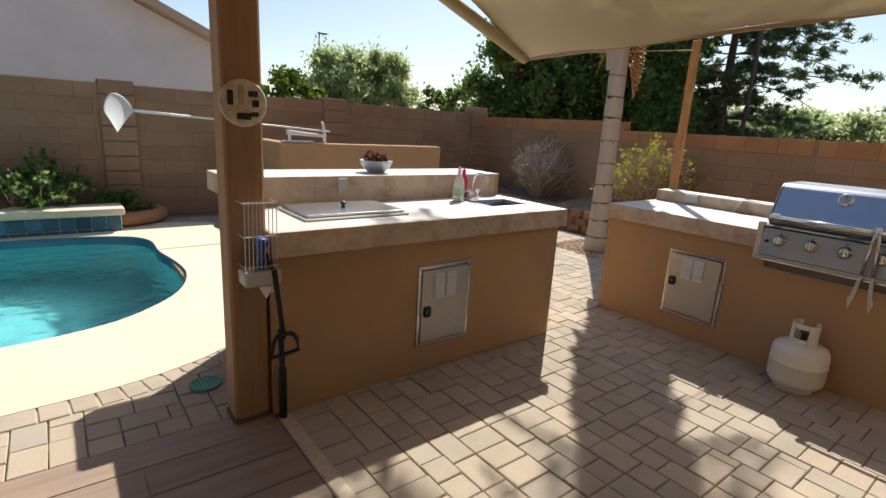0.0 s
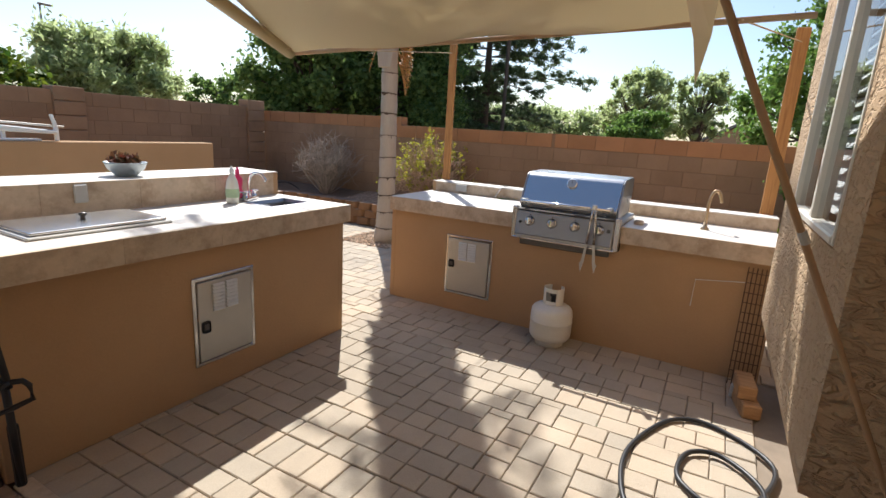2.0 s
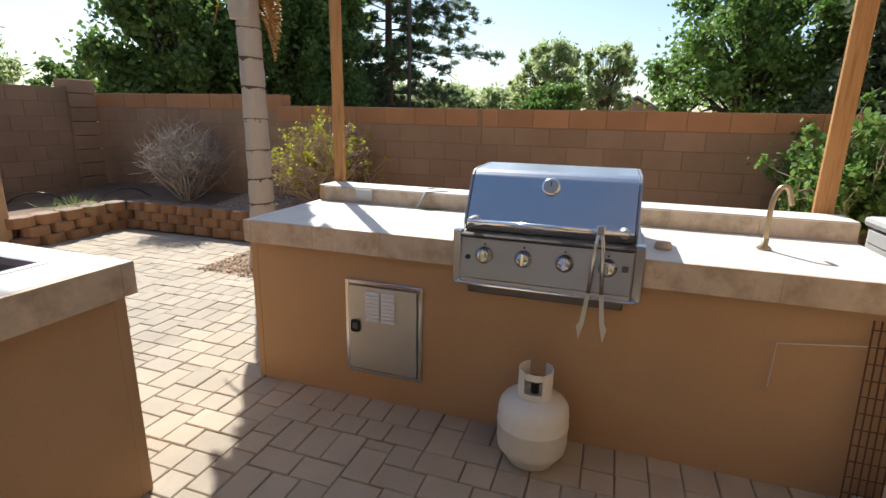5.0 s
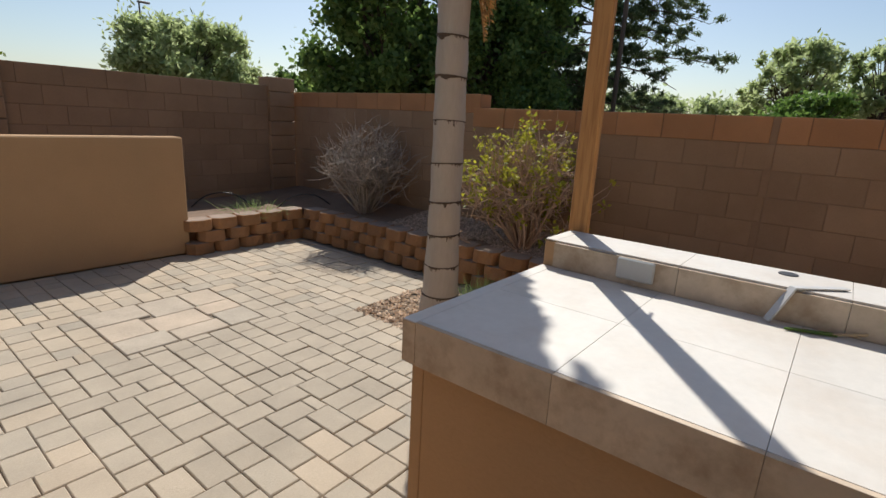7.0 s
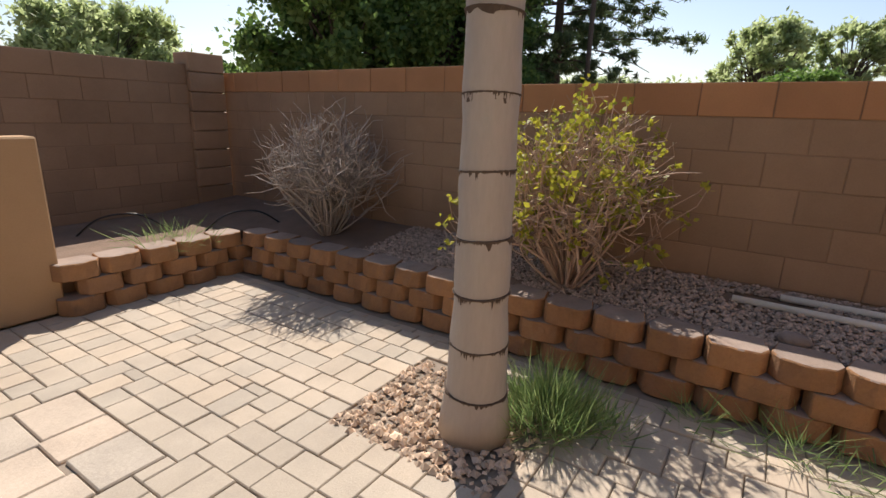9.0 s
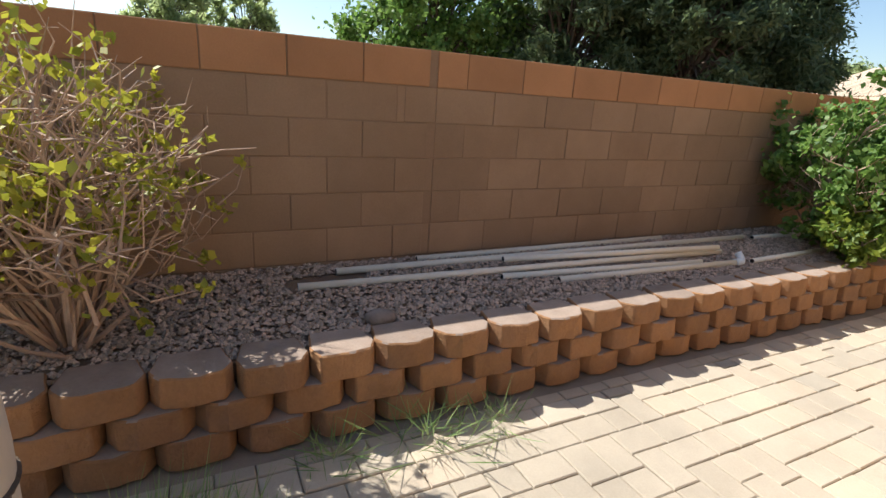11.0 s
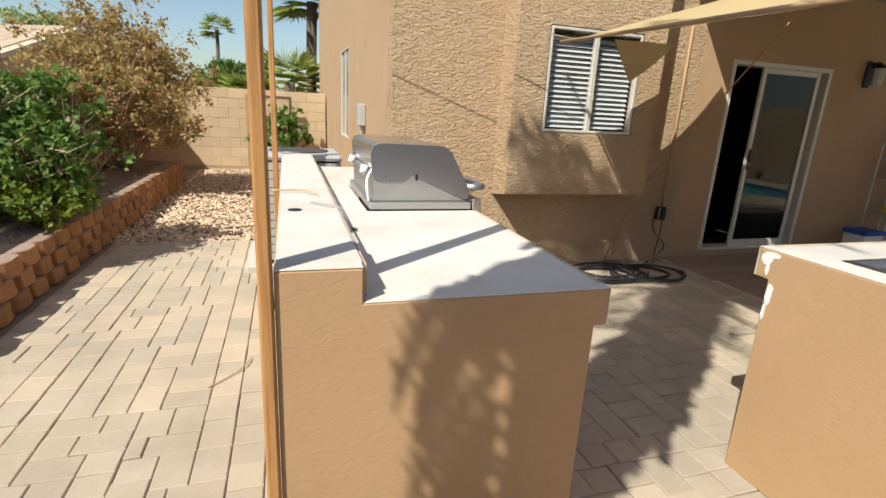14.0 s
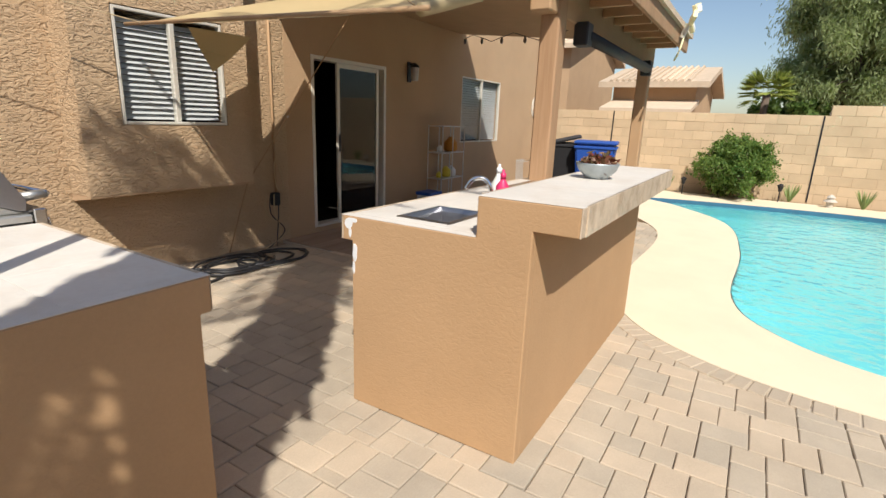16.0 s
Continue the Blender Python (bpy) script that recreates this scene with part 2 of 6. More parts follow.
m_leaf_green = leaf_mat("fresh green leaf", (0.08, 0.17, 0.03), (0.25, 0.38, 0.09), 0.5)
m_leaf_yellow = leaf_mat("yellow-green leaf", (0.24, 0.26, 0.03), (0.5, 0.46, 0.05), 0.5)
m_leaf_lime = leaf_mat("young lime leaf", (0.1, 0.18, 0.03), (0.3, 0.36, 0.05), 0.45)
m_leaf_brown = leaf_mat("drying leaf", (0.46, 0.26, 0.12), (0.44, 0.42, 0.15), 0.55)
m_leaf_citrus = leaf_mat("glossy hedge leaf", (0.05, 0.12, 0.016), (0.22, 0.28, 0.03), 0.35)
m_leaf_shrub = leaf_mat("clipped shrub leaf", (0.08, 0.16, 0.025), (0.2, 0.29, 0.06), 0.4)
m_palm_green = leaf_mat("palm leaflet", (0.16, 0.22, 0.04), (0.38, 0.42, 0.1), 0.4)
m_grass = leaf_mat("grass blade", (0.14, 0.24, 0.07), (0.34, 0.42, 0.17), 0.45)
m_succulent = leaf_mat("red succulent", (0.2, 0.045, 0.03), (0.13, 0.1, 0.04), 0.2)
m_sail = leaf_mat("shade cloth", (0.5, 0.39, 0.21), (0.5, 0.39, 0.21), 0.12)
m_net = leaf_mat("white net", (0.75, 0.76, 0.78), (0.75, 0.76, 0.78), 0.4)
m_rooftile = M("clay roof tile", (0.58, 0.455, 0.33), 0.9, 0, 0.15, 4, 60, 0.2, isl=0.2, obj=0.1)
m_roof_grey = M("grey shingle", (0.2, 0.19, 0.18), 0.9, 0, 0.2, 4, 60, 0.2, obj=0.1)
m_concrete = M("concrete", (0.5, 0.46, 0.4), 0.92, 0, 0.15, 2, 90, 0.3)
m_mirror_print = M("dark print", (0.03, 0.025, 0.02), 0.5, 0, 0.2, 10, 60, 0)
m_disc = M("metal disc", (0.66, 0.61, 0.52), 0.45, 0.15, 0.2, 14, 60, 0.2, stain=(0.36, 0.27, 0.18), stain_scale=26, stain_amount=0.7)

water = bpy.data.materials.new("pool water")
water.use_nodes = True
_n, _l = water.node_tree.nodes, water.node_tree.links
_b = _n["Principled BSDF"]
_b.inputs["Base Color"].default_value = (0.72, 0.96, 0.97, 1)
_b.inputs["Transmission Weight"].default_value, _b.inputs["Roughness"].default_value, _b.inputs["IOR"].default_value = 1.0, 0.02, 1.33
_t = _n.new("ShaderNodeTexNoise")
_t.inputs["Scale"].default_value, _t.inputs["Detail"].default_value = 5.5, 2.0
_g = _n.new("ShaderNodeNewGeometry")
_p = _n.new("ShaderNodeBump")
_p.inputs["Strength"].default_value, _p.inputs["Distance"].default_value = 0.6, 0.07
_l.new(_g.outputs["Position"], _t.inputs["Vector"])
_l.new(_t.outputs[0], _p.inputs["Height"])
_l.new(_p.outputs[0], _b.inputs["Normal"])

# ---- mesh helpers ----
rnd = random.Random(7)


def finish(bm, name, mat, smooth=False):
    me = bpy.data.meshes.new(name)
    bm.normal_update()
    if smooth:
        for f in bm.faces:
            f.smooth = True
    bm.to_mesh(me)
    bm.free()
    for k in (mat if isinstance(mat, (list, tuple)) else [mat]):
        me.materials.append(k)
    return me


def part(name, bm, mat, parent=None, label="", smooth=False):
    ob = new(name, bm if isinstance(bm, bpy.types.Mesh) else finish(bm, name, mat, smooth))
    if parent:
        ob.parent = parent
        ob.matrix_parent_inverse = Matrix.Identity(4)
    if label:
        ob["label"] = label
    return ob


def thing(name, label, category, at=(0, 0, 0), rz=0.0, group="", kind=""):
    e = new(name)
    e.empty_display_size = 0.1
    e.matrix_basis = pose(*at, 0, 0, rz)
    return tagged(e, label, category, group, kind)


def bx(a, b, bevel=0.0, bm=None, seg=1):
    bm = bm or bmesh.new()
    r = bmesh.ops.create_cube(bm, size=1)
    for v in r["verts"]:
        v.co = Vector([(a[i] + b[i]) / 2 + v.co[i] * (b[i] - a[i]) for i in range(3)])
    if bevel:
        es = list({e for v in r["verts"] for e in v.link_edges})
        bmesh.ops.bevel(bm, geom=es, offset=bevel, segments=seg, affect="EDGES", profile=0.6)
    return bm


def lathe(profile, seg=24, bm=None, at=(0, 0, 0)):
    """A turned shape from (radius, height) pairs; ends are closed."""
    bm = bm or bmesh.new()
    rings = []
    for r, z in profile:
        rings.append([bm.verts.new((at[0] + r * math.cos(6.28319 * k / seg), at[1] + r * math.sin(6.28319 * k / seg), at[2] + z)) for k in range(seg)])
    for a, b in zip(rings, rings[1:]):
        for k in range(seg):
            bm.faces.new((a[k], a[(k + 1) % seg], b[(k + 1) % seg], b[k]))
    bm.faces.new(rings[0][::-1])
    bm.faces.new(rings[-1])
    return bm


def tube(points, r, seg=8, bm=None, taper=1.0):
    """A round bar along points, tapering towards its end."""
    bm = bm or bmesh.new()
    pts = [Vector(p) for p in points]
    rings = []
    up = Vector((0.13, 0.31, 0.94))
    for k, p in enumerate(pts):
        d = (pts[min(k + 1, len(pts) - 1)] - pts[max(k - 1, 0)]).normalized()
        a = d.cross(up)
        if a.length < 0.05:
            a = d.cross(Vector((1, 0.2, 0)))
        a.normalize()
        b = d.cross(a)
        rr = r * (1 + (taper - 1) * k / max(1, len(pts) - 1))
        rings.append([bm.verts.new(p + a * rr * math.cos(6.28319 * j / seg) + b * rr * math.sin(6.28319 * j / seg)) for j in range(seg)])
    for a, b in zip(rings, rings[1:]):
        for j in range(seg):
            bm.faces.new((a[j], a[(j + 1) % seg], b[(j + 1) % seg], b[j]))
    bm.faces.new(rings[0][::-1])
    bm.faces.new(rings[-1])
    return bm


def smooth_line(pts, n=8, closed=False):
    """Points of a smooth curve through pts."""
    P = [Vector(p) for p in pts]
    out, m = [], len(P)
    for i in range(m if closed else m - 1):
        g = (lambda k: P[k % m]) if closed else (lambda k: P[max(0, min(m - 1, k))])
        a, b, c, d = g(i - 1), g(i), g(i + 1), g(i + 2)
        for k in range(n):
            t = k / n
            out.append(0.5 * (2 * b + (c - a) * t + (2 * a - 5 * b + 4 * c - d) * t * t + (3 * b - a - 3 * c + d) * t ** 3))
    if not closed:
        out.append(P[-1])
    return out


def prism(poly, lo, hi, axis="z", bevel=0.0):
    """A flat outline (2D points) carried from lo to hi along an axis."""
    put = {"z": lambda u, v, w: (u, v, w), "y": lambda u, v, w: (u, w, v), "x": lambda u, v, w: (w, u, v)}[axis]
    bm = bmesh.new()
    a = [bm.verts.new(put(u, v, lo)) for u, v in poly]
    b = [bm.verts.new(put(u, v, hi)) for u, v in poly]
    bm.faces.new(a[::-1])
    bm.faces.new(b)
    for k in range(len(poly)):
        j = (k + 1) % len(poly)
        bm.faces.new((a[k], a[j], b[j], b[k]))
    bmesh.ops.recalc_face_normals(bm, faces=bm.faces)
    if bevel:
        bmesh.ops.bevel(bm, geom=list(bm.edges), offset=bevel, segments=1, affect="EDGES")
    return bm


def inside(x, y, poly):
    c = False
    for k in range(len(poly)):
        x1, y1 = poly[k][0], poly[k][1]
        x2, y2 = poly[k - 1][0], poly[k - 1][1]
        if (y1 > y) != (y2 > y) and x < (x2 - x1) * (y - y1) / (y2 - y1) + x1:
            c = not c
    return c


def ring_fill(outer, inner, z, depth):
    """A sheet between two outlines, with its rims turned down."""
    bm = bmesh.new()
    es = []
    for loop in (outer, inner):
        vs = [bm.verts.new((p[0], p[1], z)) for p in loop]
        es += [bm.edges.new((vs[k - 1], vs[k])) for k in range(len(vs))]
    bmesh.ops.triangle_fill(bm, edges=es, use_beauty=True, use_dissolve=False)
    for f in bm.faces:
        if f.normal.z < 0:
            f.normal_flip()
    if depth:
        rim = [e for e in bm.edges if len(e.link_faces) == 1]
        r = bmesh.ops.extrude_edge_only(bm, edges=rim)
        for v in r["geom"]:
            if isinstance(v, bmesh.types.BMVert):
                v.co.z -= depth
    return bm


def quads_mesh(name, mats, centres, u, v, smooth=False):
    """Many separate quads: centres, half-width and half-length vectors as arrays."""
    n = len(centres)
    co = np.empty((n, 4, 3))
    co[:, 0], co[:, 1], co[:, 2], co[:, 3] = centres - u - v * 0.2, centres + v * -1.0, centres + u - v * 0.2, centres + v
    me = bpy.data.meshes.new(name)
    me.vertices.add(4 * n)
    me.vertices.foreach_set("co", co.ravel())
    me.loops.add(4 * n)
    me.loops.foreach_set("vertex_index", np.arange(4 * n))
    me.polygons.add(n)
    me.polygons.foreach_set("loop_start", np.arange(0, 4 * n, 4))
    me.polygons.foreach_set("loop_total", np.full(n, 4))
    me.update()
    me.materials.append(mats)
    return me


def leaves(name, mat, clumps, per, size, rng, long=1.6, shell=0.45, droop=0.0, flat=0.0):
    """Leaves thrown round clump centres (x, y, z, rx, ry, rz)."""
    cs, us, vs = [], [], []
    for c in clumps:
        n = int(per * (c[3] * c[4]) / max(1e-6, clumps[0][3] * clumps[0][4])) + 4
        d = rng.normal(size=(n, 3))
        d /= np.linalg.norm(d, axis=1)[:, None]
        rad = (shell + (1 - shell) * rng.random(n)) * np.minimum(0.7 + 0.4 * rng.exponential(size=n), 2.1)
        p = np.array(c[:3]) + d * rad[:, None] * np.array(c[3:6])
        v = rng.normal(size=(n, 3)) + d * 0.8
        v[:, 2] -= droop
        v /= np.linalg.norm(v, axis=1)[:, None]
        w = np.cross(v, rng.normal(size=(n, 3)))
        w /= np.linalg.norm(w, axis=1)[:, None] + 1e-9
        s = size * (0.6 + 0.8 * rng.random(n))[:, None]
        cs.append(p)
        us.append(w * s)
        vs.append(v * s * long)
    return quads_mesh(name, mat, np.concatenate(cs), np.concatenate(us), np.concatenate(vs))


def tree(name, label, category, x, y, h, w, mat, seed, per=420, size=0.09, clumps=16, trunk=0.16, base=0.32, long=1.6,
         droop=0.0, flat=0.55, shell=0.35, z0=0.0, lean=0.0, group="", tuft=1.0):
    """A tapered trunk, limbs that run to the clumps of a gappy crown."""
    rng = np.random.default_rng(seed)
    t = thing(name, label, category, (x, y, z0), 0, group)
    top = h * 0.62
    bm = tube(smooth_line([(0, 0, -0.3), (0.04 * h * lean, 0, h * 0.25), (rng.normal() * 0.1, rng.normal() * 0.1, top)], 4), trunk, 8, None, 0.35)
    cl = []
    clumps = int(clumps * 3.6 / tuft ** 1.5)
    for k in range(clumps):
        a, q = 2.39996 * k + rng.random(), math.sqrt((k + 0.5) / clumps)
        zz = h * (base + (1 - base) * (0.12 + 0.8 * rng.random())) 
        prof = math.sqrt(max(0.1, 1 - ((zz / h - base) / (1 - base) - 0.42) ** 2 * 2.4))
        rr = w / 2 * q * prof * 0.93
        s = w * tuft * (0.05 + 0.085 * rng.random() ** 1.5)
        c = (rr * math.cos(a), rr * math.sin(a), min(zz, h - s * flat), s, s, s * flat * 1.3)
        cl.append(c)
        st = rng.uniform(0.3, 0.95) * top
        tube(smooth_line([(0, 0, st), (c[0] * 0.5, c[1] * 0.5, (st + c[2]) / 2 + 0.05 * h), c[:3]], 3), trunk * 0.22, 5, bm, 0.25)
    part("trunk", bm, m_bark, t, smooth=True)
    cl.sort(key=lambda c: -c[3])
    part("crown", leaves("crown", mat, cl, int(per * 0.95), size * 0.55, rng, long, shell * 0.3, droop), None, t)
    return t

# ---- ground, pool, deck ----
POOL = [(p.x, p.y) for p in smooth_line([(-5.96, 2.5, 0), (-5.18, 3.19, 0), (-3.8, 4.05, 0), (-1.8, 4.3, 0), (0.15, 4.3, 0), (0.93, 4.68, 0), (1.27, 5.4, 0),
                                         (1.2, 6.3, 0), (0.95, 7.25, 0), (-1.0, 7.5, 0), (-5.8, 7.5, 0), (-6.45, 6.4, 0), (-6.4, 4.4, 0)], 8, True)]
DECK = [(p.x, p.y) for p in smooth_line([(-7.1, 1.5, 0), (-4.6, 2.1, 0), (-2.5, 3.25, 0), (-0.3, 3.36, 0), (0.75, 3.46, 0), (1.35, 3.8, 0), (1.72, 4.4, 0), (1.85, 5.2, 0),
                                         (1.95, 6.3, 0), (2.0, 7.3, 0), (1.2, 7.95, 0), (-6.0, 7.95, 0), (-7.4, 7.6, 0), (-7.5, 4.0, 0)], 8, True)]
BIG = [(-1500, -1500), (1500, -1500), (1500, 1500), (-1500, 1500)]
ground = part("ground", ring_fill(BIG, POOL, -0.04, 0), m_dirt)
tagged(ground, "dry tan desert earth under the yard", "ground", kind="structure")
deck = part("pool_deck", ring_fill(DECK, POOL, 0.006, 0.1), m_deck)
tagged(deck, "cream textured pool deck with a rounded rim", "pool deck", kind="structure")
pool = thing("pool", "free-form swimming pool with pale blue plaster and blue tile band", "swimming pool", (-2.5, 5.6, -1.3), kind="structure")
bm = bmesh.new()
lo = [bm.verts.new((x + 2.5, y - 5.6, 0)) for x, y in POOL]
hi = [bm.verts.new((x + 2.5, y - 5.6, 1.25)) for x, y in POOL]
bm.faces.new(lo)
for k in range(len(lo)):
    bm.faces.new((lo[k - 1], hi[k - 1], hi[k], lo[k]))
part("basin", bm, m_plaster, pool)
bm = bmesh.new()
bm.faces.new([bm.verts.new((x + 2.5, y - 5.6, 1.235)) for x, y in POOL])
w = part("water_surface", bm, water, pool, "clear turquoise water with small ripples")
w.visible_shadow = False
bm = bmesh.new()
n_ = len(POOL)
for k in range(n_):
    (x1, y1), (x2, y2) = POOL[k - 1], POOL[k]
    cx, cy = (x1 + x2) / 2 + 2.0, (y1 + y2) / 2 - 5.7
    q = [(x1 + 2.5, y1 - 5.6), (x2 + 2.5, y2 - 5.6)]
    q2 = [(u - 0.012 * (u - 0.0) / (abs(u) + 0.01), v - 0.012 * v / (abs(v) + 0.01)) for u, v in q]
    bm.faces.new([bm.verts.new(c) for c in ((*q2[0], 1.13), (*q2[1], 1.13), (*q2[1], 1.3), (*q2[0], 1.3))])
part("waterline_tile", bm, m_pooltile, pool, "dark blue waterline tile band")
spill = thing("raised_pool_beam", "raised cream pool beam faced with blue tiles", "pool wall", (-2.4, 7.6, 0), kind="structure")
part("core", bx((-3.6, 0.0, -0.15), (3.38, 0.32, 0.2), 0.01), m_deck, spill)
part("cap", bx((-3.6, -0.06, 0.2), (3.42, 0.36, 0.29), 0.03, seg=2), m_deck, spill)
tile_me = finish(bx((-0.073, -0.012, -0.073), (0.073, 0, 0.073), 0.006), "tile", m_pooltile)
for k in range(44):
    for j in range(2):
        o = part("tile", tile_me, None, spill)
        o.location = (3.3 - 0.152 * k, 0.0, 0.12 - 0.152 * j)
curb = part("planter_curb", tube([(0.95 + 0.55 * math.cos(a / 10), 8.25 + 0.45 * math.sin(a / 10), 0.1) for a in range(-16, 17, 2)], 0.09, 8), m_retain, smooth=True)
tagged(curb, "curved brown concrete curb round the planter", "curb", kind="structure")
patio = thing("patio_floor", "wood-look tile patio floor with pale edging", "floor", (0, 0, 0), kind="structure")
part("slab", bx((-4.9, -0.24, -0.1), (1.16, 2.82, -0.008)), m_grout, patio)
part("edging", bx((1.165, 0.6, -0.1), (1.235, 2.7, 0.004), 0.006), m_trav_edge, patio, "worn tan concrete edging")

# ---- house ----
WY = -0.2
house = thing("house", "tan stucco house with lace-textured walls and sliding door", "house", (0, WY, 0), kind="structure")


def wall_y(name, x0, x1, y0, y1, z0, z1, holes, mat, parent):
    """A wall along x with rectangular openings (x0, x1, z0, z1)."""
    bm = bmesh.new()
    xs = x0
    for a, b, c, d in sorted(holes):
        bx((xs, y0, z0), (a, y1, z1), 0, bm)
        if c > z0:
            bx((a, y0, z0), (b, y1, c), 0, bm)
        bx((a, y0, d), (b, y1, z1), 0, bm)
        xs = b
    bx((xs, y0, z0), (x1, y1, z1), 0, bm)
    bmesh.ops.remove_doubles(bm, verts=bm.verts, dist=1e-5)
    return part(name, bm, mat, parent)


DX0, DX1, DZ1 = -0.72, 0.66, 2.07
wall_y("wall", 1.05, 4.17, -0.22, 0, -0.1, 5.2, [(2.0, 2.9, 1.285, 2.14)], m_house, house)
wall_y("patio_wall", -6.6, 1.05, -0.22, 0, -0.1, 5.2, [(DX0, DX1, 0.06, DZ1), (-4.32, -2.82, 1.02, 2.13)], m_house_smooth, house)
sw = bx((3.95, -3.1, -0.1), (4.17, -0.22, 5.2))
bx((3.95, -9.5, -0.1), (4.17, -4.1, 5.2), 0, sw)
bx((3.95, -4.1, -0.1), (4.17, -3.1, 0.95), 0, sw)
bx((3.95, -4.1, 2.2), (4.17, -3.1, 5.2), 0, sw)
part("side_wall", sw, m_house_smooth, house)
part("end_wall", bx((-6.6, -9.5, -0.1), (-6.4, -0.22, 5.2)), m_house_smooth, house)
part("back_wall", bx((-6.4, -9.5, -0.1), (3.95, -9.3, 5.2)), m_house_smooth, house)
part("roof", bx((-6.8, -9.8, 5.2), (4.5, 0.2, 5.4)), m_rooftile, house)
# box bay with a sloped underside
bm = bmesh.new()
BY, BX0, BX1 = 0.3, 1.75, 3.2
for a, b, c, d in ((BX0, 1.99, 0.75, 5.2), (2.91, BX1, 0.75, 5.2), (1.99, 2.91, 0.75, 1.28), (1.99, 2.91, 2.15, 5.2)):
    bx((a, 0.002, c), (b, BY, d), 0, bm)
part("bay", bm, m_house, house)
part("bay_underside", prism([(0.002, 0.69), (BY - 0.002, 0.735), (BY - 0.002, 0.75), (0.002, 0.752)], BX0 + 0.002, BX1 - 0.002, "x"), m_house_smooth, house)


def window_y(name, x0, x1, y, z0, z1, label, parent, blinds=True, inward=-1):
    """Sliding window facing +y: frame, sill, two panes, blinds behind."""
    t = thing(name, label, "window", ((x0 + x1) / 2, y, z0), kind="structure")
    w_, h_ = (x1 - x0) / 2, z1 - z0
    f = bx((-w_, -0.05, 0), (-w_ + 0.022, 0.006, h_), 0.003)
    bx((w_ - 0.022, -0.05, 0), (w_, 0.006, h_), 0.003, f)
    bx((-w_ + 0.022, -0.05, h_ - 0.022), (w_ - 0.022, 0.006, h_), 0.003, f)
    part("window_frame", f, m_pale_metal, t)
    part("window_sill", bx((-w_ + 0.022, -0.05, 0), (w_ - 0.022, 0.01, 0.024), 0.004), m_pale_metal, t)
    part("mullion", bx((-0.02, -0.045, 0.024), (0.02, 0.003, h_ - 0.022), 0.003), m_pale_metal, t, "white centre bar")
    for s in (-1, 1):
        a, b = sorted((s * 0.02, s * (w_ - 0.022)))
        bm = bmesh.new()
        bm.faces.new([bm.verts.new(c) for c in ((b, -0.012, 0.024), (a, -0.012, 0.024), (a, -0.012, h_ - 0.022), (b, -0.012, h_ - 0.022))])
        p = part("pane", bm, m_pane, t)
        p.visible_shadow = False
    if blinds:
        me = finish(bx((-w_ + 0.035, -0.025, -0.0015), (w_ - 0.035, 0.025, 0.0015)), "slat", m_blind)
        k = 0.06
        while k < h_ - 0.04:
            s = part("slat", me, None, t)
            s.location, s.rotation_euler = (0, -0.075, k), (radians(-50), 0, 0)
            k += 0.042
    # Near-black sheet stands in for the unlit room behind the slats.
    part("room_back", bx((-w_, -0.3, 0), (w_, -0.28, h_)), m_room_shade, t)
    return t


window_y("window_1", 2.0, 2.9, WY + BY - 0.004, 1.285, 2.14, "two-pane sliding window with pale frame and lowered blinds", house)
window_y("window_2", -4.32, -2.82, WY - 0.004, 1.02, 2.13, "wide two-pane window with half-open white blinds", house)
w3 = window_y("window_3", -0.5, 0.5, 0, 0, 1.25, "tall side window with pale frame", house, False)
w3.matrix_basis = pose(4.166, -3.8, 0.95, 0, 0, -90)

door = thing("sliding_door", "open aluminium sliding glass door with dark room behind", "sliding door", ((DX0 + DX1) / 2, WY, 0.06), kind="structure")
hw, hh = (DX1 - DX0) / 2, DZ1 - 0.06
f = bx((-hw, -0.14, 0), (-hw + 0.045, 0.008, hh), 0.004)
bx((hw - 0.045, -0.14, 0), (hw, 0.008, hh), 0.004, f)
bx((-hw + 0.045, -0.14, hh - 0.045), (hw - 0.045, 0.008, hh), 0.004, f)
bx((-hw + 0.045, -0.14, -0.0), (hw - 0.045, 0.02, 0.03), 0.004, f)
part("door_frame", f, m_pale_metal, door)
for k, (a, b, yy) in enumerate(((-hw + 0.05, 0.16, -0.1), (-0.57, 0.24, -0.04))):
    pf = bx((a, yy - 0.015, 0.03), (a + 0.05, yy + 0.015, hh - 0.045), 0.003)
    bx((b - 0.05, yy - 0.015, 0.03), (b, yy + 0.015, hh - 0.045), 0.003, pf)
    bx((a + 0.05, yy - 0.015, 0.03), (b - 0.05, yy + 0.015, 0.1), 0.003, pf)
    bx((a + 0.05, yy - 0.015, hh - 0.1), (b - 0.05, yy + 0.015, hh - 0.045), 0.003, pf)
    leaf = part("door_leaf", pf, m_pale_metal, door)
    g = part("pane", bx((a + 0.05, yy - 0.003, 0.1), (b - 0.05, yy + 0.003, hh - 0.1)), m_pane_door, leaf)
    g.visible_shadow = False
    if k:
        part("handle", bx((b - 0.04, yy + 0.015, 0.9), (b - 0.015, yy + 0.04, 1.12), 0.006), m_black, leaf, "black pull handle")
# Room walls painted near-black in place of the shade inside.
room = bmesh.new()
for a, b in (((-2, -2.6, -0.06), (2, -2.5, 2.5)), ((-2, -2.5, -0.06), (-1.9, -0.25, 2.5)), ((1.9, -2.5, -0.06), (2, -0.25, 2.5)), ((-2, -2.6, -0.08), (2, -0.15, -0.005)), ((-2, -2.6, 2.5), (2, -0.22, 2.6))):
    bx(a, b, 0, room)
part("dark_room", room, m_room_shade, door, "room seen through the open door, its dimness painted near-black")

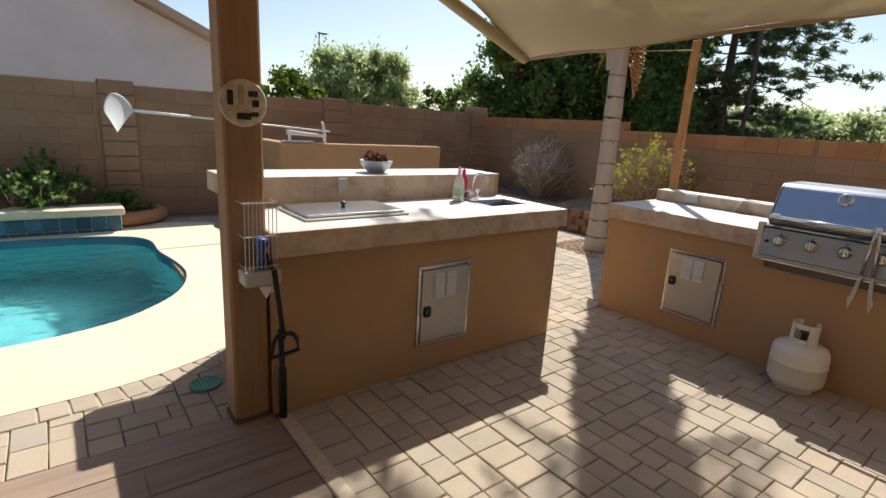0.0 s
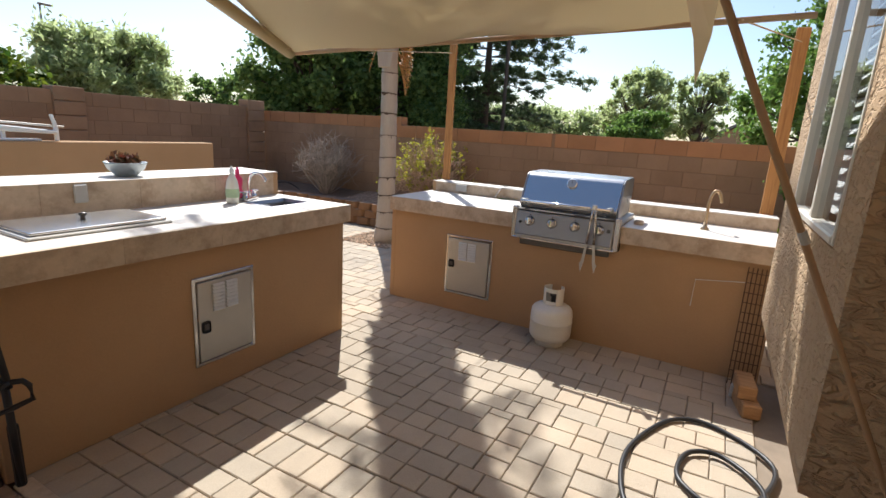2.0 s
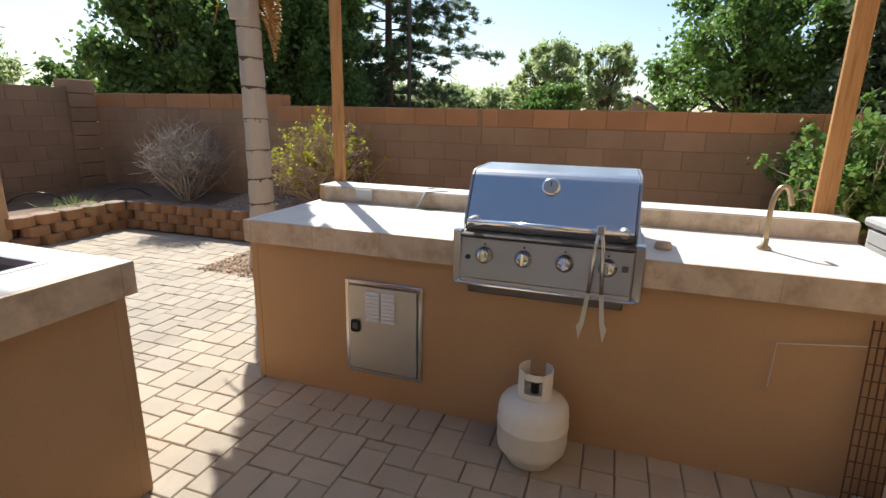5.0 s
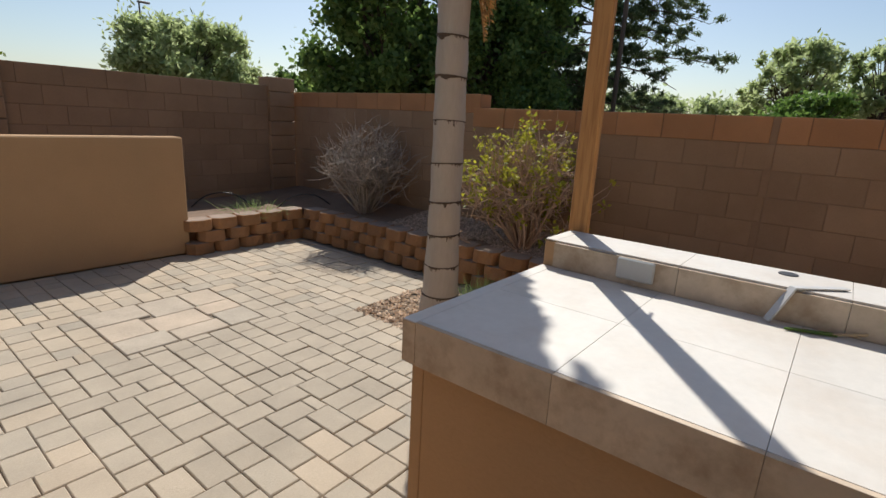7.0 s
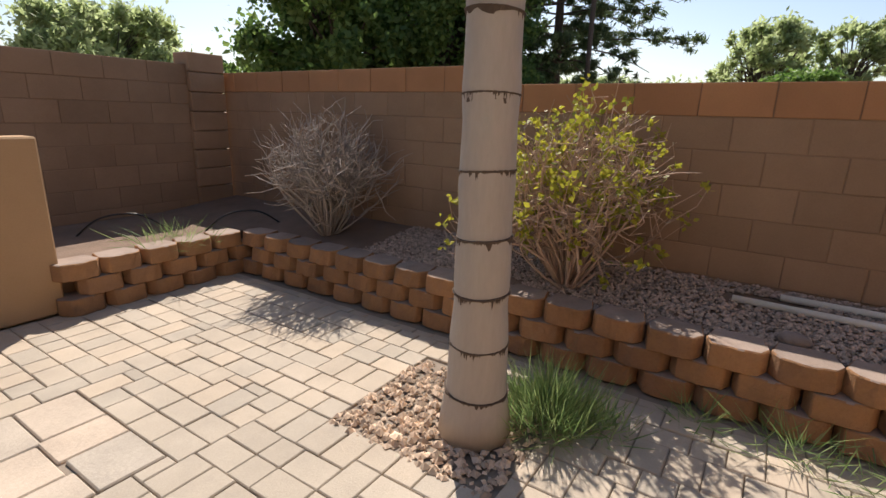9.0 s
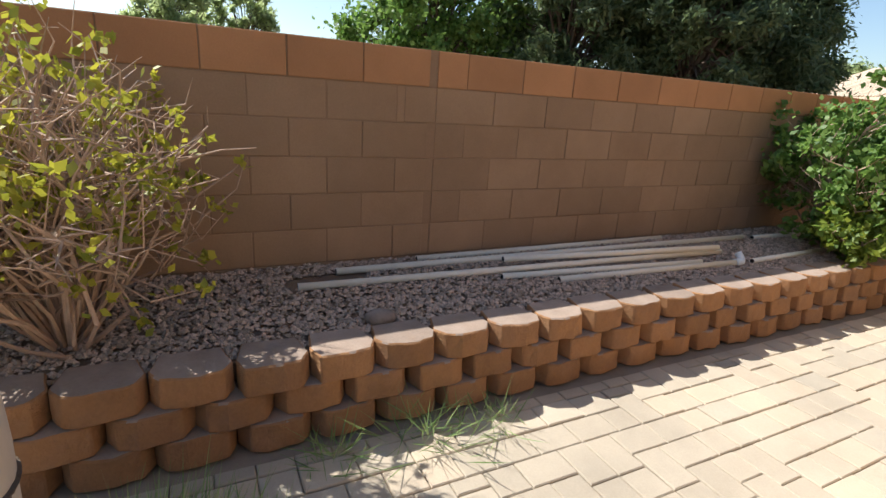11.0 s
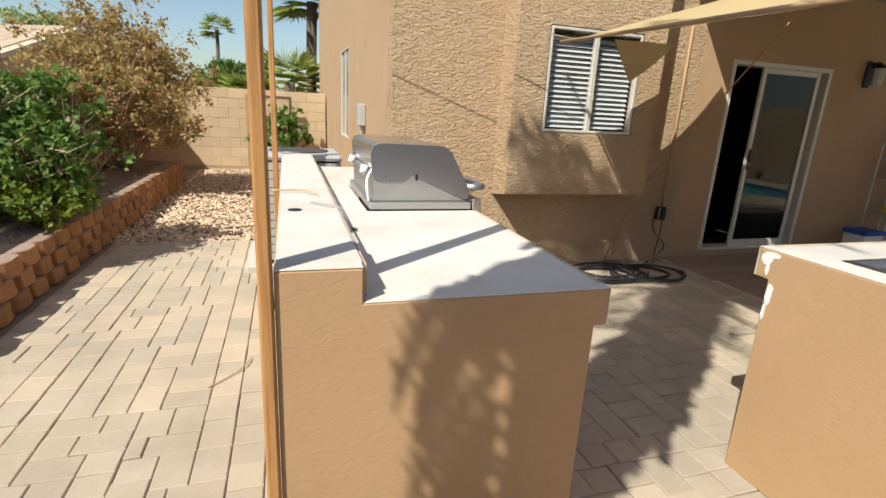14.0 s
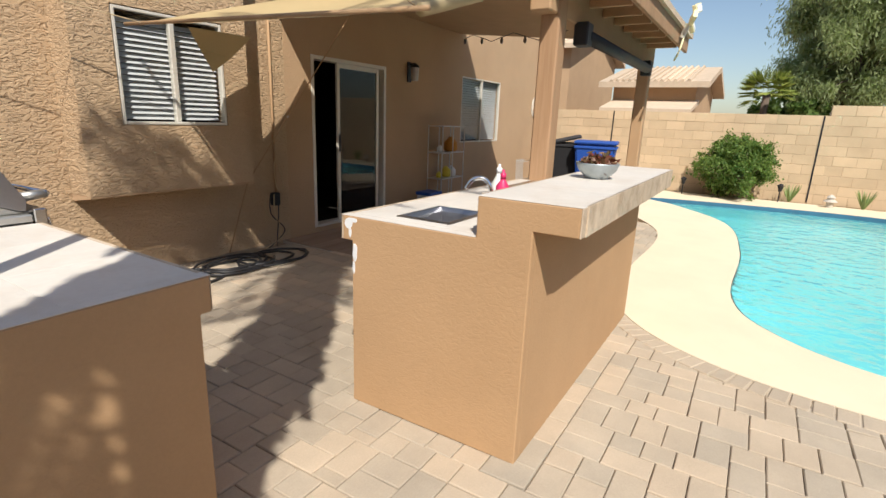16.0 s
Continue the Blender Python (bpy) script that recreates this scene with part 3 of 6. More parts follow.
# patio cover
cover = thing("patio_cover", "tan timber patio cover with beam, rafters and fascia", "patio cover", (1.06, 2.81, 0), kind="structure")


def local(a, o):
    return tuple(a[i] - o[i] for i in range(3))


CO = (1.06, 2.81, 0)
pb = bx((-0.085, -0.075, 0.0), (0.085, 0.075, 2.5), 0.012)
part("post", pb, m_wood_brown, cover, "square brown-painted timber post")
part("post_base", bx((-0.092, -0.082, -0.01), (0.092, 0.082, 0.03), 0.01), m_bark, cover, "charred dark foot")
part("post", bx((-3.63, -0.075, -0.05), (-3.47, 0.075, 2.2), 0.012), m_wood_tan, cover)
part("beam", bx((-3.8, -0.1, 2.2), (0.25, 0.06, 2.46), 0.01), m_wood_tan, cover)
part("ceiling", prism([(-3.0, 2.78), (0.42, 2.5), (0.42, 2.53), (-3.0, 2.81)], -3.8, 0.28, "x"), m_wood_tan, cover)
part("fascia", bx((-3.8, 0.42, 2.38), (0.3, 0.46, 2.56), 0.006), m_wood_brown, cover, "brown fascia board")
part("roofing", prism([(-3.0, 2.83), (0.5, 2.56), (0.5, 2.62), (-3.0, 2.9)], -3.86, 0.34, "x"), m_rooftile, cover)
raf = finish(prism([(0.07, 2.37), (0.415, 2.37), (0.415, 2.495), (0.07, 2.52)], -0.022, 0.022, "x"), "rafter", m_wood_tan)
for k in range(9):
    r = part("rafter", raf, None, cover)
    r.location = (0.2 - 0.42 * k, 0, 0)
heater = thing("patio_roller_shade", "black roller shade housing fixed under the patio beam", "roller shade", (-0.7, 2.9, 2.12))
part("housing", tube([(-1.35, 0.03, 0.0), (1.3, 0.03, 0.0)], 0.055, 10), m_black, heater, smooth=True)
part("bracket", bx((1.25, -0.05, -0.08), (1.4, 0.07, 0.1), 0.01), m_black, heater)
part("bracket", bx((-1.45, -0.05, -0.08), (-1.32, 0.07, 0.1), 0.01), m_black, heater)

# ---- block walls ----


def piece_mesh(name, a, b, mat, bev=0.003):
    """A block with its outer edges taken off."""
    return finish(bx(a, b, bev), name, mat)


def joined(name, me, spots, parent, label=""):
    """Many copies of one small mesh as a single part, at poses."""
    v = np.array([x.co for x in me.vertices])
    fs = [tuple(p.vertices) for p in me.polygons]
    co, fa = [], []
    for k, m in enumerate(spots):
        a = np.array(m)
        co.append(v @ a[:3, :3].T + a[:3, 3])
        fa += [tuple(i + k * len(v) for i in f) for f in fs]
    out = bpy.data.meshes.new(name)
    out.from_pydata(np.concatenate(co).tolist(), [], fa)
    out.materials.append(me.materials[0])
    ob = part(name, out, None, parent, label)
    ob["kind"] = "stuff"
    return ob


def block_wall(name, label, start, along, length, courses, top, mats, near=lambda p: True, core_mat=None, thick=0.19, joint_at=None, cap=True, base=0.0):
    """Courses of blocks on both faces of a core: along is 'x' or 'y'."""
    t = thing(name, label, "block wall", start, 0 if along == "x" else 90, kind="structure")
    L, H, g = 0.39, 0.198, 0.006
    part("core", bx((0, -thick + 0.004, base - 0.2), (length, -0.004, top - 0.004)), core_mat or m_mortar, t)
    full = piece_mesh("block", (0, -thick, 0), (L - g, 0, H - g), mats[0])
    half = piece_mesh("block", (0, -thick, 0), (L / 2 - g, 0, H - g), mats[0])
    capm = piece_mesh("block", (0, -thick - 0.003, 0), (L - g, 0.003, H - g), mats[1])
    caph = piece_mesh("block", (0, -thick - 0.003, 0), (L / 2 - g, 0.003, H - g), mats[1])
    rest = {}
    for c in range(courses):
        z = top - H * (c + 1)
        if z < base - 0.2:
            break
        off = 0 if (c % 2 == 0) else L / 2
        u = 0.0
        while u < length - 0.05:
            first = off and u == 0
            isj = joint_at is not None and abs(u - joint_at) < 0.01 and off
            w = L / 2 if first else L
            if joint_at is not None and u < joint_at - 0.02 < u + w - 0.02 and u + w > joint_at + 0.02:
                w = joint_at - u
            if u + w > length:
                w = L / 2 if length - u < L * 0.75 else L
            if isj:
                w = L / 2
            small = w < L * 0.75
            me = (caph if small else capm) if (c == 0 and cap) else (half if small else full)
            m = pose(u + rnd.uniform(-0.001, 0.001), rnd.uniform(-0.0025, 0.0025), z)
            wx = start[0] + (u if along == "x" else 0)
            wy = start[1] + (u if along == "y" else 0)
            if near((wx, wy)):
                o = part("block", me, None, t)
                o.matrix_basis = m
            else:
                rest.setdefault(me.name, (me, []))[1].append(m)
            u += w
    for me, spots in rest.values():
        joined("far_blocks", me, spots, t)
    return t


block_wall("wall_east", "brown concrete block garden wall with orange-painted top course", (7.73, -7.76, 0), "y", 13.02, 8, 1.58, (m_block, m_block_cap), lambda p: -1.2 < p[1] < 5.3, thick=-0.19 * -1, joint_at=10.38)
block_wall("wall_east_high", "brown concrete block garden wall, taller stretch", (7.73, 5.262, 0), "y", 3.3, 9, 1.72, (m_block, m_block_cap), lambda p: True)
block_wall("wall_north", "brown concrete block garden wall behind the pool", (-8.3, 8.56 + 0.19, 0), "x", 16.0, 9, 1.775, (m_block, m_block), lambda p: p[0] > 0.2)
block_wall("wall_west", "pale sandy block wall beyond the pool", (-8.1, -6.0, 0), "y", 11.4, 9, 1.76, (m_block_pale, m_block_pale), lambda p: p[1] > 0.5, m_mortar_pale)
block_wall("wall_west_high", "pale sandy block wall beyond the pool, taller stretch", (-8.1, 5.41, 0), "y", 3.4, 10, 1.96, (m_block_pale, m_block_pale), lambda p: False, m_mortar_pale)
block_wall("wall_south", "pale block wall closing the side yard", (4.2, -7.4, 0), "x", 3.6, 8, 1.63, (m_block_pale, m_block_pale), lambda p: True, m_mortar_pale)
for k, (x, y, h) in enumerate(((1.13, 8.58, 1.83), (4.25, 8.58, 1.83), (7.5, 8.58, 1.9))):
    p = thing("pilaster", "square brown block pilaster in the garden wall", "pilaster", (x, y, 0), kind="structure")
    nb = int(h / 0.198)
    for j in range(nb + 1):
        part("block", bx((-0.2, -0.075, h - 0.198 * (j + 1)), (0.2, 0.2, h - 0.198 * j - 0.008), 0.008), m_block, p)
for y in (1.15, 5.3):
    j = part("expansion_joint", bx((-7.914, y, 0), (-7.902, y + 0.03, 1.75)), m_black)
    tagged(j, "dark vertical expansion joint in the pale wall", "joint", kind="structure")

# ---- planting beds and retaining stones ----
bed = part("bed_soil", prism([(6.88, -0.1), (7.728, -0.1), (7.728, 0.375), (6.88, 0.302)], -5.6, 8.5, "y"), m_soil)
tagged(bed, "dark planting soil behind the stone edging", "planting bed", kind="structure")
bed2 = part("bed_soil", bx((4.6, 7.2, -0.1), (6.878, 8.5, 0.3)), m_soil)
tagged(bed2, "dark planting soil in the corner bed", "planting bed", kind="structure")
stone_poly = [(-0.1365, -0.022), (-0.1, -0.09), (-0.03, -0.106), (0.035, -0.105), (0.102, -0.088), (0.1365, -0.02), (0.108, 0.12), (-0.108, 0.12)]
stone_me = []
for k in range(6):
    r2 = random.Random(k)
    bm = prism([(u + r2.uniform(-0.007, 0.007), v + r2.uniform(-0.008, 0.008)) for u, v in stone_poly], 0, 0.112, "z", 0.006)
    bmesh.ops.subdivide_edges(bm, edges=[e for e in bm.edges if e.calc_length() > 0.05], cuts=1, use_grid_fill=True)
    for v in bm.verts:
        if v.co.y < 0.02:
            # split face: battered back towards the top and knocked about
            q = noise.noise(v.co * 19 + Vector((k * 7.3, 0, 0)))
            v.co.y += 0.011 * q + 0.012 * (v.co.z / 0.112)
            v.co.z += 0.004 * noise.noise(v.co * 23 + Vector((0, k * 3.1, 0)))
    bm.normal_update()
    for f in bm.faces:
        f.material_index = 1 if f.normal.z > 0.8 else 0
    stone_me.append(finish(bm, "stone", [m_retain, m_retain_top]))
edging = thing("stone_edging", "three-course retaining edge of split-faced red-brown concrete stones", "retaining wall", (6.815, 3.0, 0), kind="structure")
for c in range(3):
    y = -8.45 + (0.1375 if c % 2 else 0)
    while y < 4.05:
        o = part("stone", stone_me[rnd.randrange(6)], None, edging)
        o.matrix_basis = pose(0.014 * c + rnd.uniform(-0.007, 0.007), y + rnd.uniform(-0.004, 0.004), 0.115 * c - 0.002, rnd.uniform(-1, 1), rnd.uniform(-1, 1), -90 + rnd.uniform(-3, 3))
        y += 0.275
for c in range(3):
    for k in range(5):
        o = part("stone", stone_me[rnd.randrange(6)], None, edging)
        o.matrix_basis = pose(-0.175 - 0.275 * k + (0.13 if c % 2 else 0), 4.08 + 0.014 * c, 0.115 * c - 0.002, 0, 0, rnd.uniform(-3, 3))

# ---- bar island ----
I1 = (2.2, 3.17, 0)
bar = thing("bar_island", "orange-brown stucco outdoor bar island with steel access door", "kitchen island", I1)
part("body", bx((-1.045, -0.45, 0), (0.99, 0.25, 0.85), 0.004), m_island, bar)
part("riser", bx((-1.045, 0.252, 0), (0.99, 0.45, 1.02), 0.004), m_island, bar)
END1 = [(-0.45, 0), (-0.45, 0.845), (-0.506, 0.845), (-0.506, 0.9615), (0.21, 0.9615), (0.21, 1.131), (0.626, 1.131), (0.626, 1.02), (0.45, 1.02), (0.45, 0)]
part("end_wall", prism(END1, 0.985, 1.037, "x", 0.004), m_island, bar, "stucco end wall with chipped white corner")
for k, (y0_, y1_, z0_, z1_) in enumerate(((-0.5, -0.44, 0.9, 0.955), (-0.485, -0.41, 0.93, 0.958), (-0.47, -0.45, 0.86, 0.91), (-0.447, -0.415, 0.74, 0.84), (-0.447, -0.43, 0.68, 0.75))):
    yc, zc = (y0_ + y1_) / 2, (z0_ + z1_) / 2
    pr = [(yc + (y1_ - y0_) / 2 * math.cos(a) * rnd.uniform(0.7, 1.1), zc + (z1_ - z0_) / 2 * math.sin(a) * rnd.uniform(0.7, 1.1)) for a in [6.283 * q / 9 for q in range(9)]]
    part("chipped_patch", prism(pr, 1.03, 1.0385 + 0.0004 * k, "x"), m_white_pl, bar, "bare white chipped plaster")


def tiles(parent, name, x0, x1, y0, y1, z0, z1, nx, ny, mat, g=0.001, bev=0.0006, skip=()):
    for i in range(nx):
        for j in range(ny):
            if (i, j) in skip:
                continue
            a = (x0 + (x1 - x0) * i / nx + g / 2, y0 + (y1 - y0) * j / ny + g / 2, z0)
            b = (x0 + (x1 - x0) * (i + 1) / nx - g / 2, y0 + (y1 - y0) * (j + 1) / ny - g / 2, z1)
            part(name, bx(a, b, bev), mat, parent)


wt1 = thing("bar_worktop", "cream travertine tile worktop with thick front edge", "worktop", (2.2, 3.0, 0.85))
part("bed", bx((-1.04, -0.325, 0.001), (0.49, 0.415, 0.098)), m_grout, wt1)
part("bed", bx((0.491, -0.325, 0.001), (0.984, -0.13, 0.098)), m_grout, wt1)
part("bed", bx((0.491, 0.19, 0.001), (0.984, 0.415, 0.098)), m_grout, wt1)
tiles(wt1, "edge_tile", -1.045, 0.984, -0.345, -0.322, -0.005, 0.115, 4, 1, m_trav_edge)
tiles(wt1, "top_tile", -1.045, 0.49, -0.322, 0.418, 0.098, 0.115, 4, 2, m_trav_top)
for a, b in (((0.492, -0.32), (0.984, -0.11)), ((0.492, 0.17), (0.984, 0.418)), ((0.492, -0.108), (0.53, 0.168)), ((0.9, -0.108), (0.984, 0.168))):
    part("top_tile", bx((*a, 0.098), (*b, 0.115), 0.003), m_trav_top, wt1)
part("top_tile", bx((0.9845, -0.345, 0.112), (1.036, 0.375, 0.115), 0.001), m_trav_top, wt1)
part("edge_tile", bx((0.9845, -0.345, -0.004), (1.036, -0.3415, 0.1115), 0.001), m_trav_edge, wt1)
part("edge_tile", bx((-1.06, -0.345, -0.005), (-1.046, 0.4, 0.115), 0.003), m_trav_edge, wt1)
wt2 = thing("bar_counter", "raised cream travertine bar top with overhang", "bar counter", (2.13, 3.58, 1.025))
part("bed", bx((-0.975, -0.2, 0.001), (1.05, 0.215, 0.095)), m_grout, wt2)
tiles(wt2, "top_tile", -0.98, 1.053, -0.205, 0.222, 0.095, 0.11, 5, 1, m_trav_top)
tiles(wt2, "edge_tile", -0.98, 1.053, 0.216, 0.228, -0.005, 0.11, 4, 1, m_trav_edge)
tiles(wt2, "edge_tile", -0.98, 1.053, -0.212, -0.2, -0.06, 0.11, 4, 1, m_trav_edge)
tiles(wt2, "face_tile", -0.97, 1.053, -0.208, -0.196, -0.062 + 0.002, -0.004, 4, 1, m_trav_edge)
tiles(wt2, "edge_tile", -0.994, -0.981, -0.2, 0.22, -0.005, 0.11, 1, 1, m_trav_edge)
part("top_tile", bx((1.0535, -0.2, 0.1065), (1.106, 0.222, 0.11), 0.001), m_trav_top, wt2)
part("edge_tile", bx((1.0535, 0.2165, -0.004), (1.106, 0.222, 0.106), 0.001), m_trav_edge, wt2)
part("outlet", bx((-0.32, -0.222, 0.0), (-0.25, -0.2105, 0.1), 0.006), m_grey, wt2, "grey weatherproof outlet cover")

# access doors with louvres


def access_door(at, rz, w, h, group, latch=0.46):
    t = thing("access_door", "brushed steel access door with louvres and black latch", "access door", at, rz, group)
    fr = bx((-w / 2, -0.012, 0), (-w / 2 + 0.022, 0, h), 0.003)
    bx((w / 2 - 0.022, -0.012, 0), (w / 2, 0, h), 0.003, fr)
    bx((-w / 2 + 0.022, -0.012, h - 0.022), (w / 2 - 0.022, 0, h), 0.003, fr)
    bx((-w / 2 + 0.022, -0.012, 0), (w / 2 - 0.022, 0, 0.022), 0.003, fr)
    part("frame", fr, m_steel, t)
    part("panel", bx((-w / 2 + 0.026, -0.02, 0.026), (w / 2 - 0.026, 0, h - 0.026), 0.006, seg=2), m_steel_dull, t)
    # Steel louvres coloured white to paint the sky's glint on them.
    lv = finish(prism([(0, 0.0), (-0.012, 0.0005), (-0.014, 0.004), (-0.006, 0.0135), (0, 0.015)], -0.036, 0.036, "x"), "louvre", m_white_pl)
    for i in range(2):
        for j in range(8):
            o = part("louvre", lv, None, t)
            o.location = (-0.05 + 0.085 * i, -0.02, h * 0.6 + 0.02 * j)
    lt = part("latch", bx((-w / 2 + 0.04, -0.027, h * latch), (-w / 2 + 0.088, -0.02, h * latch + 0.066), 0.012, seg=2), m_black, t, "black recessed latch")
    part("grip", bx((-w / 2 + 0.048, -0.032, h * latch + 0.018), (-w / 2 + 0.079, -0.027, h * latch + 0.05), 0.004), m_dark_steel, lt)
    return t


access_door((2.212, 2.72, 0.172), 0, 0.4, 0.507, "access doors", 0.38)
access_door((4.142, 2.124, 0.155), -90, 0.425, 0.512, "access doors")

lid = thing("cooler_lid", "flat brushed steel drop-in cooler lid with small knob", "cooler lid", (1.7, 3.06, 0.965))
part("rim", bx((-0.32, -0.215, 0), (0.32, 0.2, 0.014), 0.004), m_steel_dull, lid)
part("plate", bx((-0.3, -0.195, 0.014), (0.3, 0.18, 0.03), 0.006, seg=2), m_steel, lid)
part("knob", lathe([(0.012, 0.03), (0.01, 0.045), (0.018, 0.05), (0.018, 0.06), (0.006, 0.064)], 12), m_dark_steel, lid, smooth=True)

sink = thing("bar_sink", "small stainless steel bar sink set in the worktop", "sink", (2.915, 3.03, 0.967))
bm = bmesh.new()
for (a, b, c, d, z1_, z2_) in ((0.195, 0.15, 0.17, 0.125, 0.0, 0.003), (0.17, 0.125, 0.16, 0.115, 0.003, -0.02), (0.16, 0.115, 0.15, 0.105, -0.02, -0.105)):
    A = [bm.verts.new((sx * a, sy * b, z1_)) for sx, sy in ((-1, -1), (1, -1), (1, 1), (-1, 1))]
    B = [bm.verts.new((sx * c, sy * d, z2_)) for sx, sy in ((-1, -1), (1, -1), (1, 1), (-1, 1))]
    for k in range(4):
        bm.faces.new((A[k], A[(k + 1) % 4], B[(k + 1) % 4], B[k]))
bm.faces.new(B)
bmesh.ops.remove_doubles(bm, verts=bm.verts, dist=1e-4)
bmesh.ops.recalc_face_normals(bm, faces=bm.faces)
part("basin", bm, m_panel, sink)
part("drain", lathe([(0.03, -0.104), (0.03, -0.1), (0.012, -0.1)], 14), m_chrome, sink)


def faucet(at, rz, h, reach, mat, label, group="", two=True):
    t = thing("faucet", label, "faucet", at, rz, group)
    part("spout", tube(smooth_line([(0, 0, 0.02), (0, 0, h * 0.7), (0, -reach * 0.25, h * 0.97), (0, -reach * 0.7, h * 0.97), (0, -reach, h * 0.72)], 6), 0.011, 10), mat, t, smooth=True)
    if two:
        part("base", bx((-0.095, -0.028, 0), (0.095, 0.028, 0.025), 0.01, seg=2), mat, t)
        for s in (-1, 1):
            hd = part("handle", lathe([(0.02, 0.025), (0.014, 0.05), (0.022, 0.055), (0.022, 0.068), (0.008, 0.072)], 12, None, (s * 0.07, 0, 0)), mat, t, smooth=True)
            for a in (0, 60, 120):
                c, s_ = math.cos(radians(a)) * 0.032, math.sin(radians(a)) * 0.032
                part("spoke", tube([(s * 0.07 - c, -s_, 0.062), (s * 0.07 + c, s_, 0.062)], 0.006, 6), mat, hd)
    else:
        part("base", lathe([(0.03, 0), (0.03, 0.008), (0.014, 0.02), (0.014, 0.05)], 14), mat, t, smooth=True)
    return t


faucet((2.85, 3.245, 0.966), 25, 0.19, 0.12, m_chrome, "chrome two-handle bar faucet behind the small sink")


def bottle(at, mat, prof, label, capmat, rz=0.0):
    t = thing("soap_bottle", label, "bottle", at, rz)
    part("body", lathe(prof, 16), mat, t, smooth=True)
    z = prof[-1][1]
    part("cap", lathe([(0.014, z), (0.015, z + 0.025), (0.007, z + 0.03), (0.006, z + 0.045)], 12), capmat, t, smooth=True)
    return t


b1 = bottle((2.675, 3.2, 0.966), m_clear, [(0.036, 0), (0.04, 0.01), (0.042, 0.1), (0.034, 0.15), (0.014, 0.19), (0.013, 0.2)], "clear dish soap bottle with green label on the worktop", m_white_pl)
part("label", lathe([(0.0425, 0.04), (0.0435, 0.042), (0.0435, 0.095), (0.0425, 0.097)], 16), m_label, b1, "faded green label")
bottle((2.775, 3.27, 0.966), m_pink, [(0.03, 0), (0.033, 0.01), (0.033, 0.06), (0.027, 0.085), (0.033, 0.115), (0.033, 0.15), (0.015, 0.175), (0.013, 0.185)], "waisted pink plastic soap bottle on the worktop", m_pink)

bowl = thing("succulent_bowl", "galvanised bowl planted with reddish succulents on the bar", "planter", (2.2, 3.56, 1.135))
part("bowl", lathe([(0.055, 0), (0.06, 0.006), (0.1, 0.045), (0.112, 0.075), (0.117, 0.085), (0.108, 0.085), (0.1, 0.07)], 24), m_bowl, bowl, smooth=True)
part("soil", lathe([(0.09, 0.066), (0.1, 0.072), (0.02, 0.078)], 16), m_soil, bowl)
rg = np.random.default_rng(3)
for k in range(7):
    a = 2.4 * k
    c = (0.055 * math.cos(a) * (k > 0), 0.055 * math.sin(a) * (k > 0), 0.09)
    part("succulent", leaves("succulent", m_succulent, [(*c, 0.03, 0.03, 0.035)], 60, 0.011, rg, 1.8, 0.3, -0.6), None, bowl)

# ---- grill island ----
I2 = (4.6, 1.4, 0)
gi = thing("grill_island", "orange-brown stucco barbecue island with steel access door", "kitchen island", I2)
bm = bx((-0.458, -1.45, 0), (0.46, 1.4715, 0.745))
bx((-0.458, -1.45, 0.745), (0.46, -0.47, 0.82), 0, bm)
bx((-0.458, 0.342, 0.745), (0.46, 1.4715, 0.82), 0, bm)
part("body", bm, m_island, gi)
END2 = [(-0.458, 0), (-0.458, 0.81), (-0.496, 0.81), (-0.496, 0.9265), (0.245, 0.9265), (0.245, 1.022), (0.462, 1.022), (0.462, 0)]
part("end_wall", prism(END2, 1.472, 1.516, "y", 0.004), m_island, gi, "stucco end wall with ragged white edge")
part("back_panel", bx((0.4, -1.45, 0.8), (0.462, 1.4715, 1.018), 0.003), m_island, gi)
wt3 = thing("grill_worktop", "cream travertine worktop beside the grill with low splash", "worktop", (4.5, 1.4, 0.82))
for y0_, y1_, n3 in ((-1.45, -0.468, 2), (0.35, 1.4715, 3)):
    part("bed", bx((-0.36, y0_, 0.001), (0.34, y1_, 0.094)), m_grout, wt3)
    tiles(wt3, "top_tile", -0.384, 0.34, y0_, y1_, 0.094, 0.11, 2, n3, m_trav_top)
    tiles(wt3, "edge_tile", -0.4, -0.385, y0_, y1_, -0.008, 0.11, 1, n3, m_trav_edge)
part("bed", bx((0.16, -0.467, 0.001), (0.34, 0.349, 0.094)), m_grout, wt3)
tiles(wt3, "top_tile", 0.16, 0.34, -0.467, 0.349, 0.094, 0.11, 1, 2, m_trav_top)
tiles(wt3, "splash_tile", 0.342, 0.558, -1.45, 1.4715, 0.108, 0.207, 1, 7, m_trav_top)
tiles(wt3, "splash_face", 0.33, 0.341, -1.45, 1.4715, 0.111, 0.2, 1, 7, m_trav_edge)
part("top_tile", bx((-0.4, 1.472, 0.107), (0.341, 1.515, 0.11), 0.001), m_trav_top, wt3)
part("edge_tile", bx((-0.4, 1.472, -0.006), (-0.3965, 1.515, 0.1065), 0.001), m_trav_edge, wt3)
part("splash_tile", bx((0.346, 1.472, 0.203), (0.56, 1.515, 0.207), 0.001), m_trav_top, wt3)
part("outlet", bx((0.318, 1.12, 0.13), (0.33, 1.24, 0.2), 0.005), m_grey, wt3, "grey outlet box")

